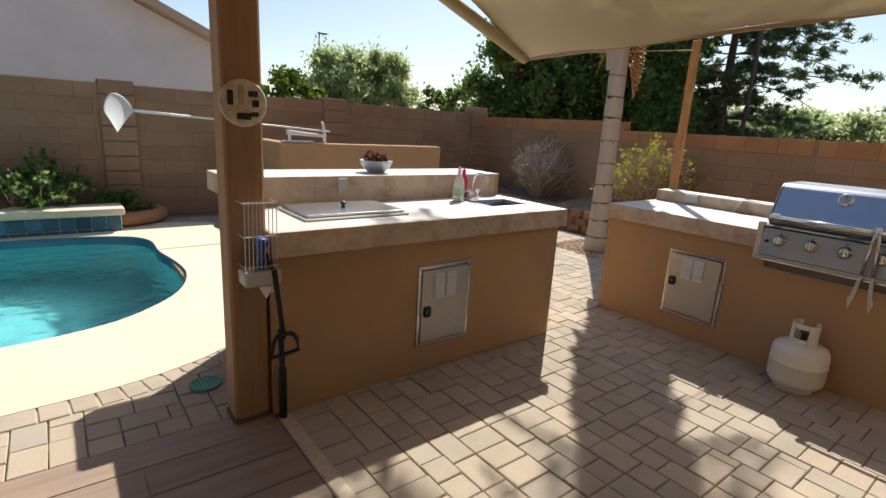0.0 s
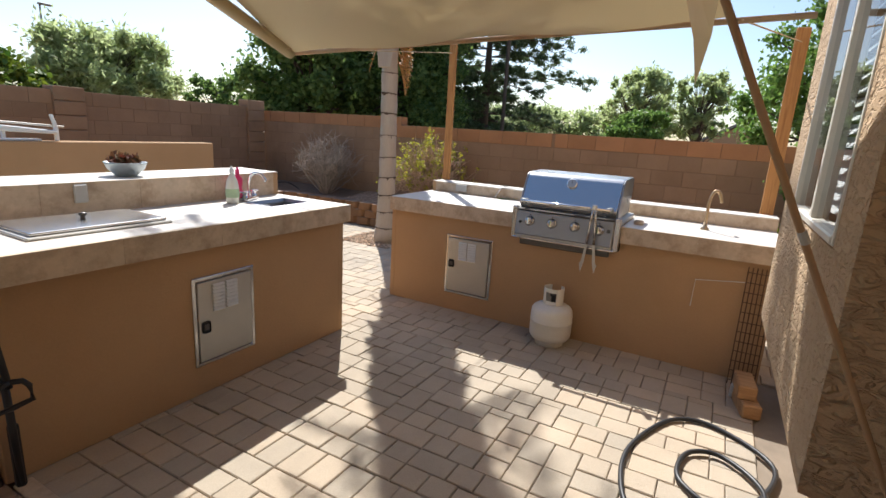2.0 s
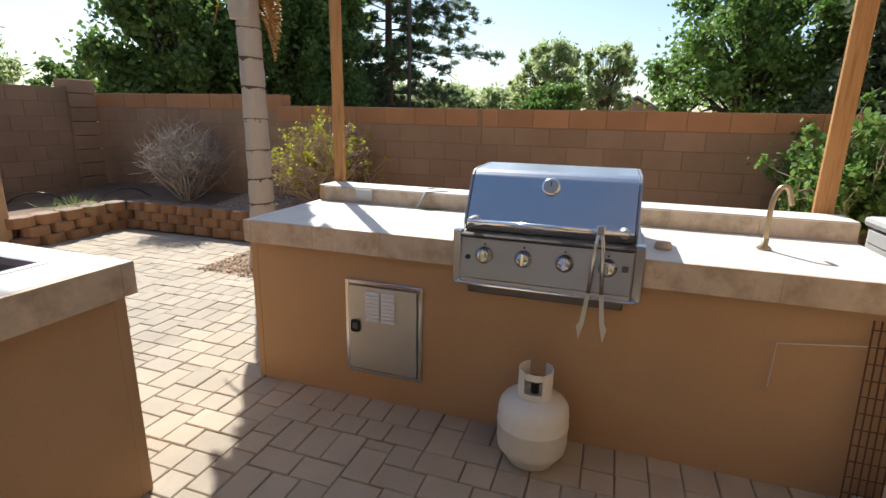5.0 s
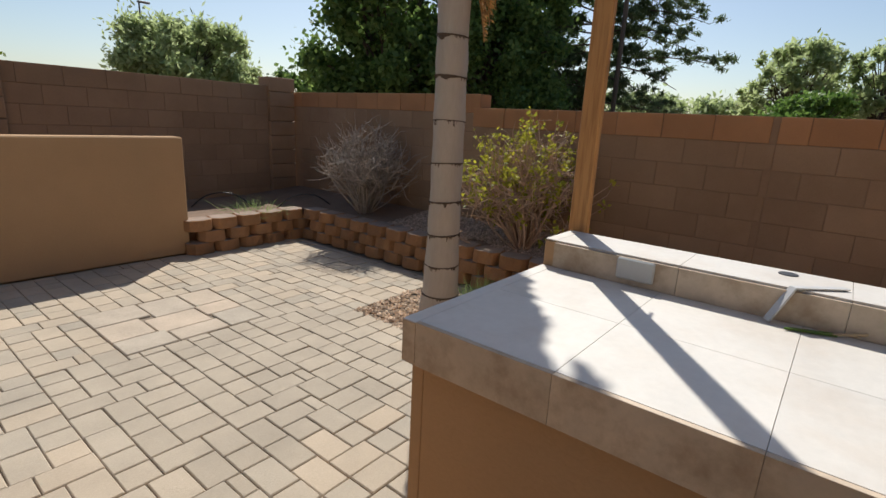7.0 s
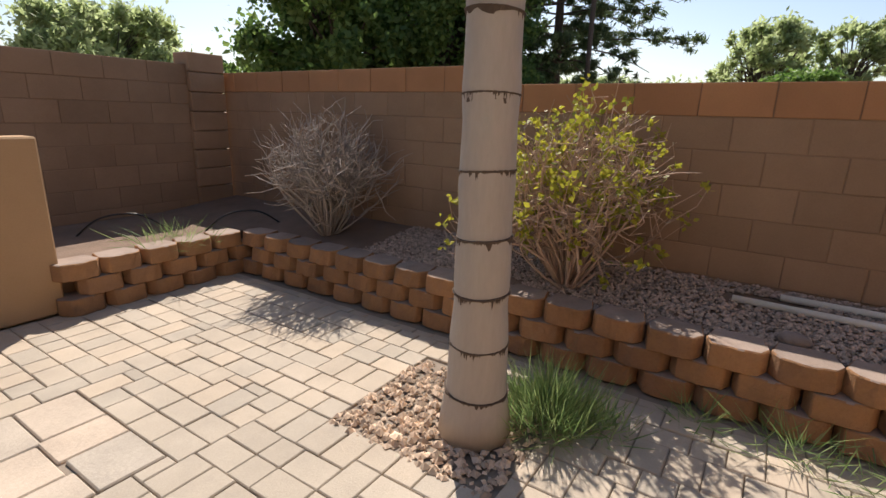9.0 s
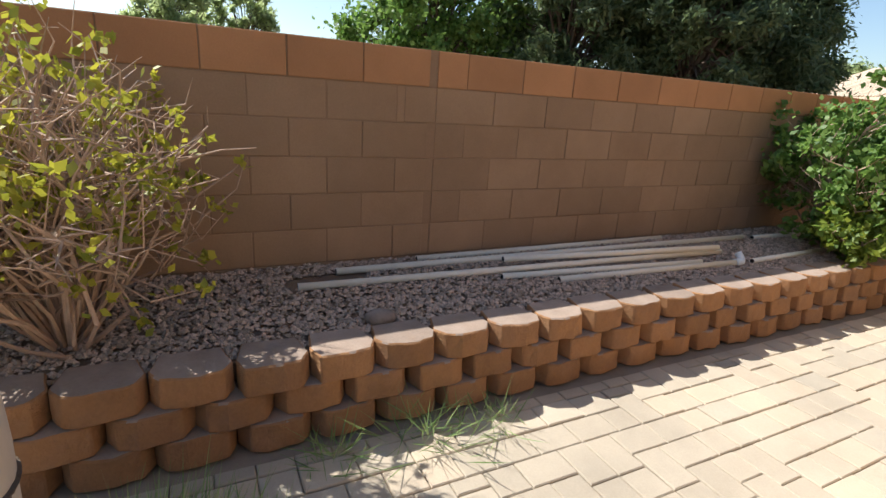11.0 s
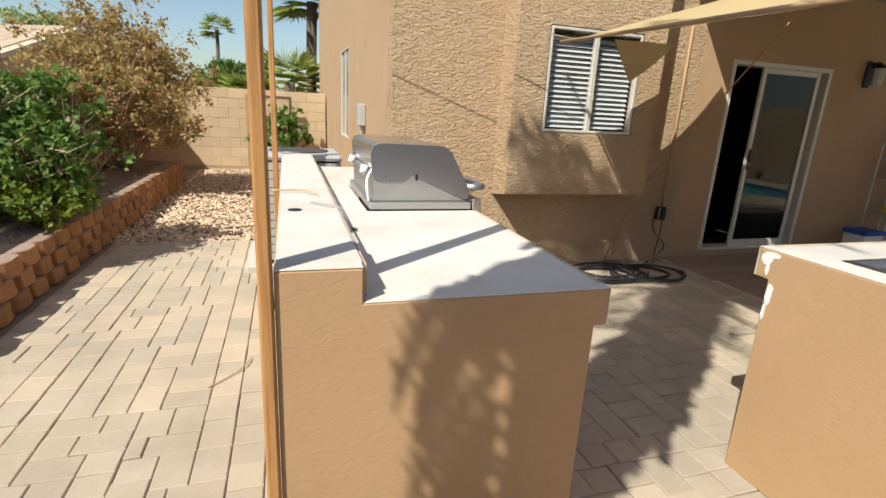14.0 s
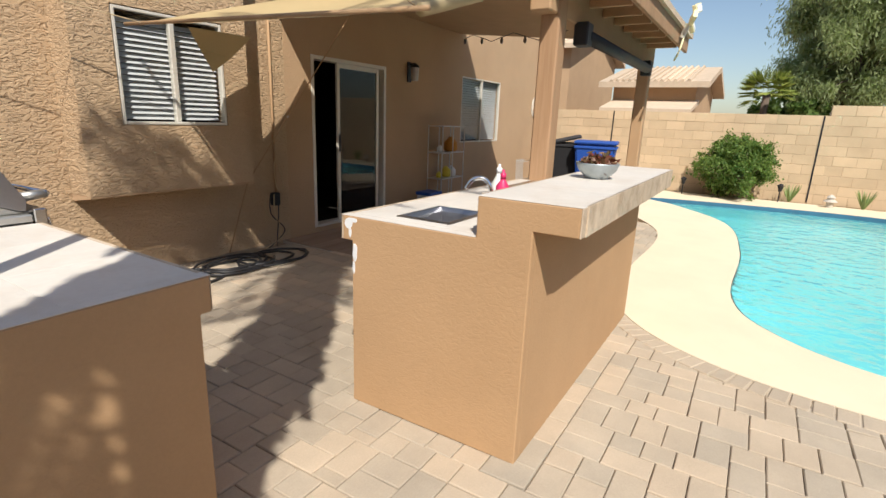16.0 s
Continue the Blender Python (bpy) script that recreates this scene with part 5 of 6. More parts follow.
# white pipes on the bed
for k, (x, y0, x1, y1, z, r) in enumerate(((7.417, 3.42, 7.29, 0.39, 0.375, 0.02), (7.565, 3.19, 7.52, -0.2, 0.386, 0.02), (7.65, 2.68, 7.66, 0.6, 0.39, 0.019), (7.44, 2.2, 7.27, 0.45, 0.415, 0.019),
                                           (7.3, 2.29, 7.17, 0.75, 0.361, 0.019), (7.18, 1.97, 7.11, 0.42, 0.352, 0.02), (7.1, 0.3, 7.15, -0.9, 0.352, 0.019), (7.5, -0.3, 7.45, -1.6, 0.38, 0.019))):
    rz = math.degrees(math.atan2(x1 - x, y0 - y1))
    p = thing("plastic_pipe", "yellowed white plastic pipe lying on the gravel", "pipe", (x, y0, z), rz, "pipes on the gravel")
    bm = lathe([(r, 0), (r, y0 - y1), (r * 0.8, y0 - y1), (r * 0.8, y0 - y1 - 0.12)], 12)
    bm.faces.ensure_lookup_table()
    bmesh.ops.rotate(bm, verts=bm.verts, cent=(0, 0, 0), matrix=Matrix.Rotation(radians(90), 3, "X"))
    part("tube", bm, m_pvc, p, smooth=True)
    # Pipe end is closed; a black disc paints the shade of its hollow.
    part("bore", lathe([(r * 0.82, 0.0005), (r * 0.82, 0.001)], 12), m_black, p).matrix_basis = pose(0, 0.0012, 0, 90, 0, 0)
    if k == 5:
        part("elbow", tube(smooth_line([(0, -1.5, 0), (0, -1.56, 0.0), (0.02, -1.58, 0.02), (0.05, -1.58, 0.05)], 4), r * 1.25, 10), m_white_pl, p, smooth=True)
rk = bmesh.new()
bmesh.ops.create_icosphere(rk, subdivisions=2, radius=0.07)
for v in rk.verts:
    v.co = Vector((v.co.x * 0.9, v.co.y * 1.1, v.co.z * 0.6)) * (1 + 0.25 * noise.noise(v.co * 12))
rock = part("rock", rk, m_rock, smooth=True)
rock.location = (7.02, 3.12, 0.345)
tagged(rock, "rounded grey-brown rock lying on the gravel", "rock")

# AC unit
ac = thing("air_conditioner", "pale grey round-cornered air conditioner with louvred side", "air conditioner", (4.92, -0.62, 0))
part("pad", bx((-0.42, -0.42, -0.02), (0.46, 0.42, 0.06), 0.01), m_concrete, ac)
part("cabinet", bx((-0.33, -0.33, 0.06), (0.36, 0.36, 0.95), 0.08, seg=4), m_dark_steel, ac)
lou = finish(prism([(-0.345 + 0.09 - 0.09 * math.cos(a), -0.345 + 0.09 - 0.09 * math.sin(a)) for a in (0, 0.5, 1.07, 1.57)] + [(0.375 - 0.09 + 0.09 * math.sin(a), -0.345 + 0.09 - 0.09 * math.cos(a)) for a in (0, 0.5, 1.07, 1.57)]
            + [(0.375 - 0.09 + 0.09 * math.cos(a), 0.375 - 0.09 + 0.09 * math.sin(a)) for a in (0, 0.5, 1.07, 1.57)] + [(-0.345 + 0.09 - 0.09 * math.sin(a), 0.375 - 0.09 + 0.09 * math.cos(a)) for a in (0, 0.5, 1.07, 1.57)], 0, 0.062), "louvre", m_grey)
for k in range(12):
    o = part("louvre", lou, None, ac)
    o.location = (0, 0, 0.1 + 0.07 * k)
part("top_cap", bx((-0.35, -0.35, 0.945), (0.38, 0.38, 1.0), 0.03, seg=2), m_grey, ac)
part("fan_guard", lathe([(0.26, 1.0), (0.25, 1.012), (0.03, 1.016)], 24), m_dark_steel, ac)
mb = thing("meter_box", "small grey utility box on the side wall", "utility box", (4.171, -1.72, 1.2))
part("box", bx((0, -0.07, 0), (0.08, 0.07, 0.24), 0.008), m_grey, mb)
part("conduit", tube([(0.035, 0, 0), (0.035, 0, -0.25)], 0.014, 8), m_grey, mb)

# things on the patio
lampw = thing("wall_lamp", "dark bronze lantern wall lamp with seeded glass", "wall lamp", (-1.25, WY, 1.93))
part("plate", bx((-0.05, 0, -0.02), (0.05, 0.02, 0.26), 0.008), m_black, lampw)
part("arm", tube([(0, 0.01, 0.22), (0, 0.11, 0.24)], 0.012, 8), m_black, lampw)
part("cap", lathe([(0.075, 0.18), (0.05, 0.215), (0.015, 0.24)], 8, None, (0, 0.11, 0)), m_black, lampw)
part("glass", lathe([(0.05, 0.0), (0.06, 0.18)], 8, None, (0, 0.11, 0)), m_steel_dull, lampw)
shelf = thing("wire_shelf", "chrome wire shelf rack half filled with cleaning things", "shelf", (-2.0, 0.05, -0.005))
for x in (-0.3, 0.05, 0.36):
    for y in (-0.13, 0.13):
        part("upright", tube([(x, y, 0), (x, y, 1.32)], 0.009, 6), m_wire, shelf)
for z in (0.12, 0.5, 0.9, 1.3):
    part("tier", bx((-0.31, -0.14, z), (0.37, 0.14, z + 0.012), 0.003), m_wire, shelf)
for k, (x, z, s, mt, nm) in enumerate(((-0.1, 0.915, 0.11, m_orange, "cloth_bundle"), (-0.14, 0.515, 0.08, m_white_pl, "jug"), (0.02, 0.515, 0.08, m_yellow, "jug"), (0.23, 0.515, 0.045, m_yellow, "sponge"), (0.22, 0.913, 0.05, m_white_pl, "towel"))):
    o = part(nm, lathe([(s * 0.8, 0), (s, s * 0.3), (s * 0.95, s * 1.3), (s * 0.4, s * 1.9), (s * 0.2, s * 2.1)], 12), mt, smooth=True)
    o.location = (-2.0 + x, 0.05, z - 0.004)
    tagged(o, {"cloth_bundle": "orange cloth bundle on the wire shelf", "jug": "plastic cleaning jug on the wire shelf", "sponge": "small yellow sponge on the wire shelf", "towel": "white folded towel on the wire shelf"}[nm], nm.replace("_", " "))
bu = thing("plastic_bucket", "white square plastic tub with blue lid by the door", "tub", (-1.35, 0.15, -0.005))
part("tub", bx((-0.15, -0.12, 0), (0.15, 0.12, 0.3), 0.02, seg=2), m_white_pl, bu)
part("lid", bx((-0.165, -0.135, 0.3), (0.165, 0.135, 0.35), 0.015, seg=2), m_blue, bu, "blue snap lid")
part("label_bar", bx((-0.1, 0.119, 0.1), (0.08, 0.1225, 0.22)), m_blue, bu)


def bin_(at, rz, mat, lid_open, label):
    t = thing("wheelie_bin", label, "rubbish bin", at, rz)
    bm = bmesh.new()
    A = [bm.verts.new((s * 0.22, q * 0.27, 0.05)) for s, q in ((-1, -1), (1, -1), (1, 1), (-1, 1))]
    B = [bm.verts.new((s * 0.29, q * 0.36, 1.08)) for s, q in ((-1, -1), (1, -1), (1, 1), (-1, 1))]
    bm.faces.new(A[::-1])
    bm.faces.new(B)
    for k in range(4):
        bm.faces.new((A[k], A[(k + 1) % 4], B[(k + 1) % 4], B[k]))
    bmesh.ops.bevel(bm, geom=bm.edges[:], offset=0.03, segments=2, affect="EDGES")
    part("body", bm, mat, t)
    l_ = part("lid", bx((-0.31, -0.38, 0), (0.31, 0.38, 0.06), 0.025, seg=2), mat, t)
    l_.matrix_basis = pose(0, 0, 1.085, 14 if lid_open else 0, 0, 0) 
    part("rim", bx((-0.305, -0.375, 1.0), (0.305, 0.375, 1.05), 0.01), mat, t)
    for s in (-1, 1):
        wv = part("wheel", tube([(s * 0.22, 0.3, 0.12), (s * 0.27, 0.3, 0.12)], 0.12, 16), m_black, t)
    return t


bin_((-4.7, 1.0, -0.02), 20, m_black, True, "black plastic wheelie bin with lid ajar")
bin_((-4.6, 1.72, -0.02), 10, m_blue, False, "blue plastic recycling bin by the wall")

# string lights under the cover
sl = thing("string_lights", "string of small bulbs hung under the patio cover", "string lights", (-1.5, 1.2, 2.55))
pts = [(-1.0 + 0.2 * k, -1.2 + 0.26 * k, 0.12 - 0.035 * k + 0.05 * math.sin(k * 1.57)) for k in range(12)]
part("cable", tube(pts, 0.005, 5), m_black, sl)
for k in range(0, 12, 2):
    part("bulb", lathe([(0.012, 0.0), (0.024, -0.04), (0.02, -0.07), (0.006, -0.085)][::-1], 8, None, pts[k]), m_dark_steel, sl)
sp = thing("flood_light", "cluster of pale yellow flood lamps on the eave corner", "flood light", (-1.9, 3.3, 2.5))
part("base", tube([(0, 0, -0.05), (0, 0.05, 0.1)], 0.03, 10), m_pale_metal, sp)
for k, (x, y, z, rx, ry, rz) in enumerate(((-0.08, 0.08, 0.08, 20, 35, 10), (0.07, 0.1, 0.15, -15, -30, 25), (0.0, 0.12, 0.26, 10, 20, -15))):
    lp = part("lamp", bx((-0.075, -0.025, -0.05), (0.075, 0.025, 0.05), 0.012, seg=2), m_cream, sp)
    lp.matrix_basis = pose(x, y, z, rx, ry, rz)
    part("lens", bx((-0.06, 0.0255, -0.038), (0.06, 0.029, 0.038), 0.001), m_white_pl, lp)
part("cable", tube(smooth_line([(0.0, 0.02, -0.05), (0.05, 0.0, -0.2), (-0.02, -0.05, -0.3)], 5), 0.012, 6), m_cream, sp)

# ---- palm ----
PB = Vector((5.94, 4.26, 0))
palm = thing("palm_tree", "ringed grey palm trunk with arching fronds and dry skirt", "palm tree", tuple(PB))
pp = []
for k in range(55):
    z = k * 0.12
    pp.append((0.11 + 0.05 * math.exp(-z * 3.2) + 0.004 * math.sin(k * 2.2) - 0.003 * z, z))
bm = lathe(pp, 24)
for v in bm.verts:
    v.co.x += 0.012 * math.sin(v.co.z * 1.3) - 0.02 * v.co.z * 0.2
part("trunk", bm, m_trunk_palm, palm, smooth=True)
for z in (0.21, 0.43, 0.652, 0.881, 1.142, 1.42, 1.7, 1.95, 2.2):
    rr = 0.11 + 0.05 * math.exp(-z * 3.2) - 0.003 * z + 0.004
    bm = lathe([(rr - 0.003, z - 0.005), (rr - 0.0005, z - 0.003), (rr + 0.0015, z), (rr - 0.004, z + 0.002)], 220, None, (0.012 * math.sin(z * 1.3) - 0.004 * z, 0, 0))
    for v in bm.verts:
        low_ = v.co.z < z - 0.003
        v.co.z += 0.008 * math.sin(math.atan2(v.co.y, v.co.x) + z * 3) + ((-0.034 * rnd.random() ** 5 * (0.6 + 0.6 * math.sin(5 * math.atan2(v.co.y, v.co.x) + z * 9))) if low_ else 0.003 * rnd.random())
    part("leaf_scar", bm, m_ring, palm)
rng = np.random.default_rng(21)


def frond(parent, base, az, lift, length, droop, mat, width=0.34, nl=60, leaf=0.013):
    pts = []
    d = Vector((math.cos(az), math.sin(az), 0))
    for k in range(13):
        s = k / 12
        pts.append(Vector(base) + d * length * s * math.cos(lift * (1 - s)) + Vector((0, 0, length * (math.sin(lift) * s - droop * s * s))))
    fr = part("frond", tube(pts, 0.014, 5, None, 0.25), mat, parent)
    side = d.cross(Vector((0, 0, 1)))
    cs, us, vs = [], [], []
    for k in range(nl):
        s = 0.12 + 0.86 * k / nl
        i = min(11, int(s * 12))
        p = pts[i].lerp(pts[i + 1], s * 12 - i)
        for q in (-1, 1):
            L = width * (0.45 + 0.55 * math.sin(3.14 * min(1, s * 1.05))) * rng.uniform(0.75, 1.1)
            v = (side * q + d * 0.5 + Vector((rng.normal() * 0.12, rng.normal() * 0.12, -0.45 + rng.normal() * 0.15))).normalized() * L / 2
            cs.append(p + v)
            vs.append(v)
            us.append(v.cross(Vector((rng.normal(), rng.normal(), 1.2))).normalized() * leaf)
    part("leaf_blade", quads_mesh("leaflets", mat, np.array(cs), np.array(us), np.array(vs)), None, fr)


# live crown high over the yard
HUB = (-0.03, 0, 6.3)
for k in range(7):
    frond(palm, HUB, 2.4 * k + 0.9, rng.uniform(0.75, 1.2), rng.uniform(1.3, 1.7), rng.uniform(0.55, 0.75), m_palm_green, 0.3, 60, 0.013)
for az, L in ((-0.9, 1.6), (-1.05, 1.45), (-0.7, 1.5)):
    frond(palm, HUB, az, 1.15, L, 0.8, m_palm_green, 0.46, 70, 0.02)
for az, L in ((2.25, 1.5), (2.5, 1.35), (2.0, 1.4)):
    frond(palm, HUB, az, 0.6, L, 1.2, m_palm_green, 0.4, 60, 0.018)
# dead leaves hanging down against the trunk
for k in range(66):
    frond(palm, (-0.03, 0, 6.35 - 0.042 * k), 2.4 * k + 0.5, -0.7, rng.uniform(0.2, 0.34), rng.uniform(1.3, 2.0), m_deadfrond, 0.19, 44, 0.034)
for k, (az, z, L) in enumerate(((2.45, 4.9, 0.8), (2.3, 5.6, 0.7), (-0.9, 5.9, 0.8), (-0.7, 5.2, 0.75), (-1.1, 4.7, 0.65), (-0.9, 4.9, 0.7))):
    frond(palm, (-0.03, 0, z), az, 0.35, L, 0.95, m_deadfrond, 0.18, 26, 0.009)
# dry bundles low on the trunk
for k in range(11):
    a = -0.9 + rng.uniform(-0.4, 0.3)
    frond(palm, (0.09 * math.cos(a), 0.09 * math.sin(a), 2.35 + 0.1 * k), a, -0.4, rng.uniform(0.1, 0.17) + 0.006 * k, 3.3, m_deadfrond, 0.13, 40, 0.008)
frond(palm, (-0.08, 0.0, 2.72), 3.0, -0.7, 0.3, 1.2, m_deadfrond, 0.08, 10, 0.005)
boot = part("leaf_base", prism([(-0.1, 2.25), (0.1, 2.25), (0.13, 2.5), (0.12, 2.95), (0.03, 3.2), (-0.08, 3.1), (-0.135, 2.75), (-0.125, 2.45)], -0.128, -0.1, "x", 0.012), m_trunk_palm, palm, "pale split leaf base clasping the trunk")

# ---- shrubs ----


def shrub(name, label, at, h, w, seed, stems, twigs, leafs, mat_leaf, size, twig_r=0.006, crook=0.04, clump=0.05, wood_=None):
    t = thing(name, label, "shrub", at)
    rg = np.random.default_rng(seed)
    bm, fine = bmesh.new(), bmesh.new()
    tips = []
    for k in range(stems):
        a, q = rg.uniform(0, 6.28), rg.uniform(0.15, 1.0)
        e = Vector((math.cos(a) * w / 2 * q, math.sin(a) * w / 2 * q, h * (1.05 - 0.45 * q * q) * rg.uniform(0.62, 1.0)))
        mid = e * 0.5 + Vector((0, 0, 0.08 * h)) + Vector(rg.normal(size=3) * crook * w)
        low = mid * 0.55 + Vector(rg.normal(size=3) * crook * 0.5 * w)
        tube(smooth_line([(0.03 * math.cos(a), 0.03 * math.sin(a), -0.03), low, mid, e], 2), twig_r * 1.8, 5, bm, 0.35)
        for j in range(twigs):
            s = rg.uniform(0.35, 1.0)
            p = mid.lerp(e, max(0, s * 2 - 1)) if s > 0.5 else (mid * (0.4 + 1.2 * (s - 0.0)) if s < 0.5 else mid)
            dv = Vector(rg.normal(size=3)) + e.normalized() * 0.9 + Vector((0, 0, 0.3))
            L = 0.22 * w * rg.uniform(0.5, 1.2)
            tip = p + dv.normalized() * L
            tube([p, p.lerp(tip, 0.5) + Vector(rg.normal(size=3) * crook * 0.5), tip], twig_r * 0.8, 4, fine, 0.3)
            tips.append(tip)
    part("brushwood", bm, wood_ or m_twig, t)
    part("fine_brushwood", fine, wood_ or m_twig, t)
    if leafs:
        cl = [(*tp, clump * w + 0.02, clump * w + 0.02, clump * w + 0.02) for tp in tips if rg.random() < leafs[0]]
        part("foliage", leaves("foliage", mat_leaf, cl, leafs[1], size, rg, 1.5, 0.1), None, t)
    return t


shrub("dead_shrub", "bare grey twiggy dead shrub in the bed", (7.2, 6.45, 0.31), 1.0, 1.1, 4, 90, 12, None, None, 0, 0.006, 0.07, 0.05, m_twig_grey)
shrub("sparse_shrub", "half-bare shrub with yellow-green leaves in the bed", (7.2, 4.32, 0.31), 1.04, 1.22, 6, 80, 13, (0.3, 7), m_leaf_yellow, 0.0125, 0.006, 0.1, 0.03)
shrub("green_shrub", "leafy green shrub spilling over the stone edging", (7.2, -0.95, 0.25), 1.2, 1.5, 8, 60, 9, (0.6, 34), m_leaf_green, 0.019)
shrub("green_shrub", "low yellow-green shrub spilling over the stone edging", (6.9, -0.65, 0.3), 0.45, 0.75, 9, 20, 7, (1.0, 22), m_leaf_lime, 0.02)
shrub("brown_shrub", "tall rounded shrub with browning leaves in the bed", (7.36, -4.5, 0.15), 2.35, 2.25, 10, 90, 12, (0.75, 30), m_leaf_brown, 0.018)
shrub("vine", "leafy vine on a wooden trellis by the wall", (5.1, -6.9, 0), 1.3, 1.1, 12, 24, 7, (0.9, 16), m_leaf_green, 0.03)
tl = thing("garden_trellis", "weathered wooden garden trellis frame by the wall", "trellis", (5.35, -7.15, 0))
for x in (-0.42, 0.42):
    part("upright", bx((x - 0.025, -0.025, -0.02), (x + 0.025, 0.025, 1.52)), m_wood_tan if x > 0 else m_bark, tl)
part("rail", bx((-0.445, -0.02, 1.46), (0.445, 0.02, 1.52)), m_bark, tl)
shrub("round_shrub", "dense clipped round green shrub by the pale wall", (-7.35, 3.95, 0), 1.05, 1.35, 14, 80, 12, (1.0, 70), m_leaf_shrub, 0.017, 0.006, 0.04, 0.075)
shrub("planter_shrub", "dark green leafy plants behind the pool", (0.1, 8.2, 0.0), 0.75, 1.1, 15, 24, 6, (0.9, 14), m_leaf_dark, 0.022)
shrub("planter_shrub", "low green plants behind the pool", (1.05, 8.25, 0.0), 0.35, 0.6, 16, 16, 6, (0.9, 14), m_leaf_green, 0.02)
for k, (x, y) in enumerate(((-7.6, 5.0), (-7.5, 6.2), (-7.6, 2.6))):
    t = thing("agave", "spiky grey-green agave by the pale wall", "agave", (x, y, -0.03))
    rg = np.random.default_rng(40 + k)
    a = rg.uniform(0, 6.28, 26)
    v = np.stack([np.cos(a) * 0.5, np.sin(a) * 0.5, np.ones(26)], 1) * 0.2
    part("foliage", quads_mesh("blades", m_grass, v * 1.0, np.stack([-np.sin(a), np.cos(a), 0 * a], 1) * 0.022, v), None, t)
for k, (x, y) in enumerate(((-7.4, 4.8), (-7.3, 6.6), (-7.2, 3.0))):
    t = thing("path_light", "small black path light by the pale wall", "path light", (x, y, -0.04))
    part("stake", tube([(0, 0, 0), (0, 0, 0.3)], 0.012, 6), m_black, t)
    part("lantern", lathe([(0.03, 0.26), (0.05, 0.36), (0.07, 0.38), (0.02, 0.42)], 8), m_black, t)
pg = thing("garden_lantern", "small pale stone pagoda lantern by the pool", "garden ornament", (-7.3, 5.65, -0.04))
part("stone", lathe([(0.09, 0), (0.06, 0.05), (0.06, 0.14), (0.12, 0.16), (0.05, 0.22), (0.08, 0.24), (0.02, 0.3)], 12), m_concrete, pg)


def tuft(at, h, w, n, seed, name="grass_tuft", label="tuft of green weedy grass by the edging"):
    rg = np.random.default_rng(seed)
    t = thing(name, label, "grass", at)
    a = rg.uniform(0, 6.28, n)
    r = rg.random(n) * w / 2
    b_ = rg.uniform(0, 6.28, n)
    base = np.stack([np.cos(a) * r * 0.8, np.sin(a) * r * 0.8, h * 0.35 * rg.random(n) * (1 - 2 * r / w)], 1)
    v = np.stack([np.cos(b_) * 0.07 + np.cos(a) * r * 0.4, np.sin(b_) * 0.07 + np.sin(a) * r * 0.4, h * (0.25 + 0.5 * rg.random(n))], 1) / 2 + rg.normal(size=(n, 3)) * 0.028
    u = np.cross(v, rg.normal(size=(n, 3)))
    u /= np.linalg.norm(u, axis=1)[:, None]
    part("foliage", quads_mesh("blades", m_grass, base + v, u * 0.0026, v), None, t)


tuft((6.18, 4.02, 0), 0.3, 0.46, 1500, 50)
tuft((6.25, 3.78, 0), 0.2, 0.3, 160, 51)
tuft((6.58, 3.05, 0), 0.18, 0.5, 150, 52)
tuft((6.57, 3.45, 0), 0.13, 0.3, 80, 53)
tuft((6.55, 2.75, 0), 0.12, 0.35, 70, 54)
tuft((6.3, 7.3, 0.3), 0.16, 0.9, 160, 55)
for k, (x, y) in enumerate(((6.95, 7.3), (6.2, 7.9))):
    hs = thing("irrigation_tube", "black irrigation tube arching out of the bed", "irrigation tube", (x, y, 0.3))
    part("arc", tube(smooth_line([(-0.3, 0.1, 0), (-0.15, 0, 0.14), (0.1, -0.1, 0.15), (0.3, -0.2, 0)], 6), 0.008, 6), m_rubber, hs, smooth=True)

# ---- trees and houses beyond the walls ----
tree("mesquite_tree", "wide feathery grey-green desert tree beyond the wall", "tree", 15.9, 29.5, 5.5, 7.4, m_leaf_mesq, 101, 900, 0.1, 22, 0.18, 0.3, 2.8, -0.4, 0.9, tuft=0.7)
tree("hedge_tree", "yellow-green glossy bush rising over the wall", "tree", 4.1, 10.3, 2.35, 1.6, m_leaf_citrus, 102, 500, 0.06, 14, 0.08, 0.35, 1.4)
for k, (x, y, h, w) in enumerate(((27.9, 36.0, 4.8, 5.5), (33.0, 33.0, 4.4, 6.0), (22, 38, 4.2, 5.0))):
    tree("far_tree", "distant rounded green tree", "tree", x, y, h, w, m_leaf_dark, 110 + k, 400, 0.16, 14, 0.2, 0.25)
tree("broadleaf_tree", "tall dense dark green broadleaf tree beyond the wall", "tree", 15.6, 14.6, 6.6, 5.4, m_leaf_dark, 120, 1100, 0.12, 30, 0.3, 0.15, 1.5, 0.1, 0.8, 0.2)
tree("broadleaf_tree", "dense dark green broadleaf tree beyond the wall", "tree", 17.5, 11.8, 6.8, 5.0, m_leaf_dark, 121, 1900, 0.09, 30, 0.3, 0.12, 1.5, 0.1, 0.8, 0.2)


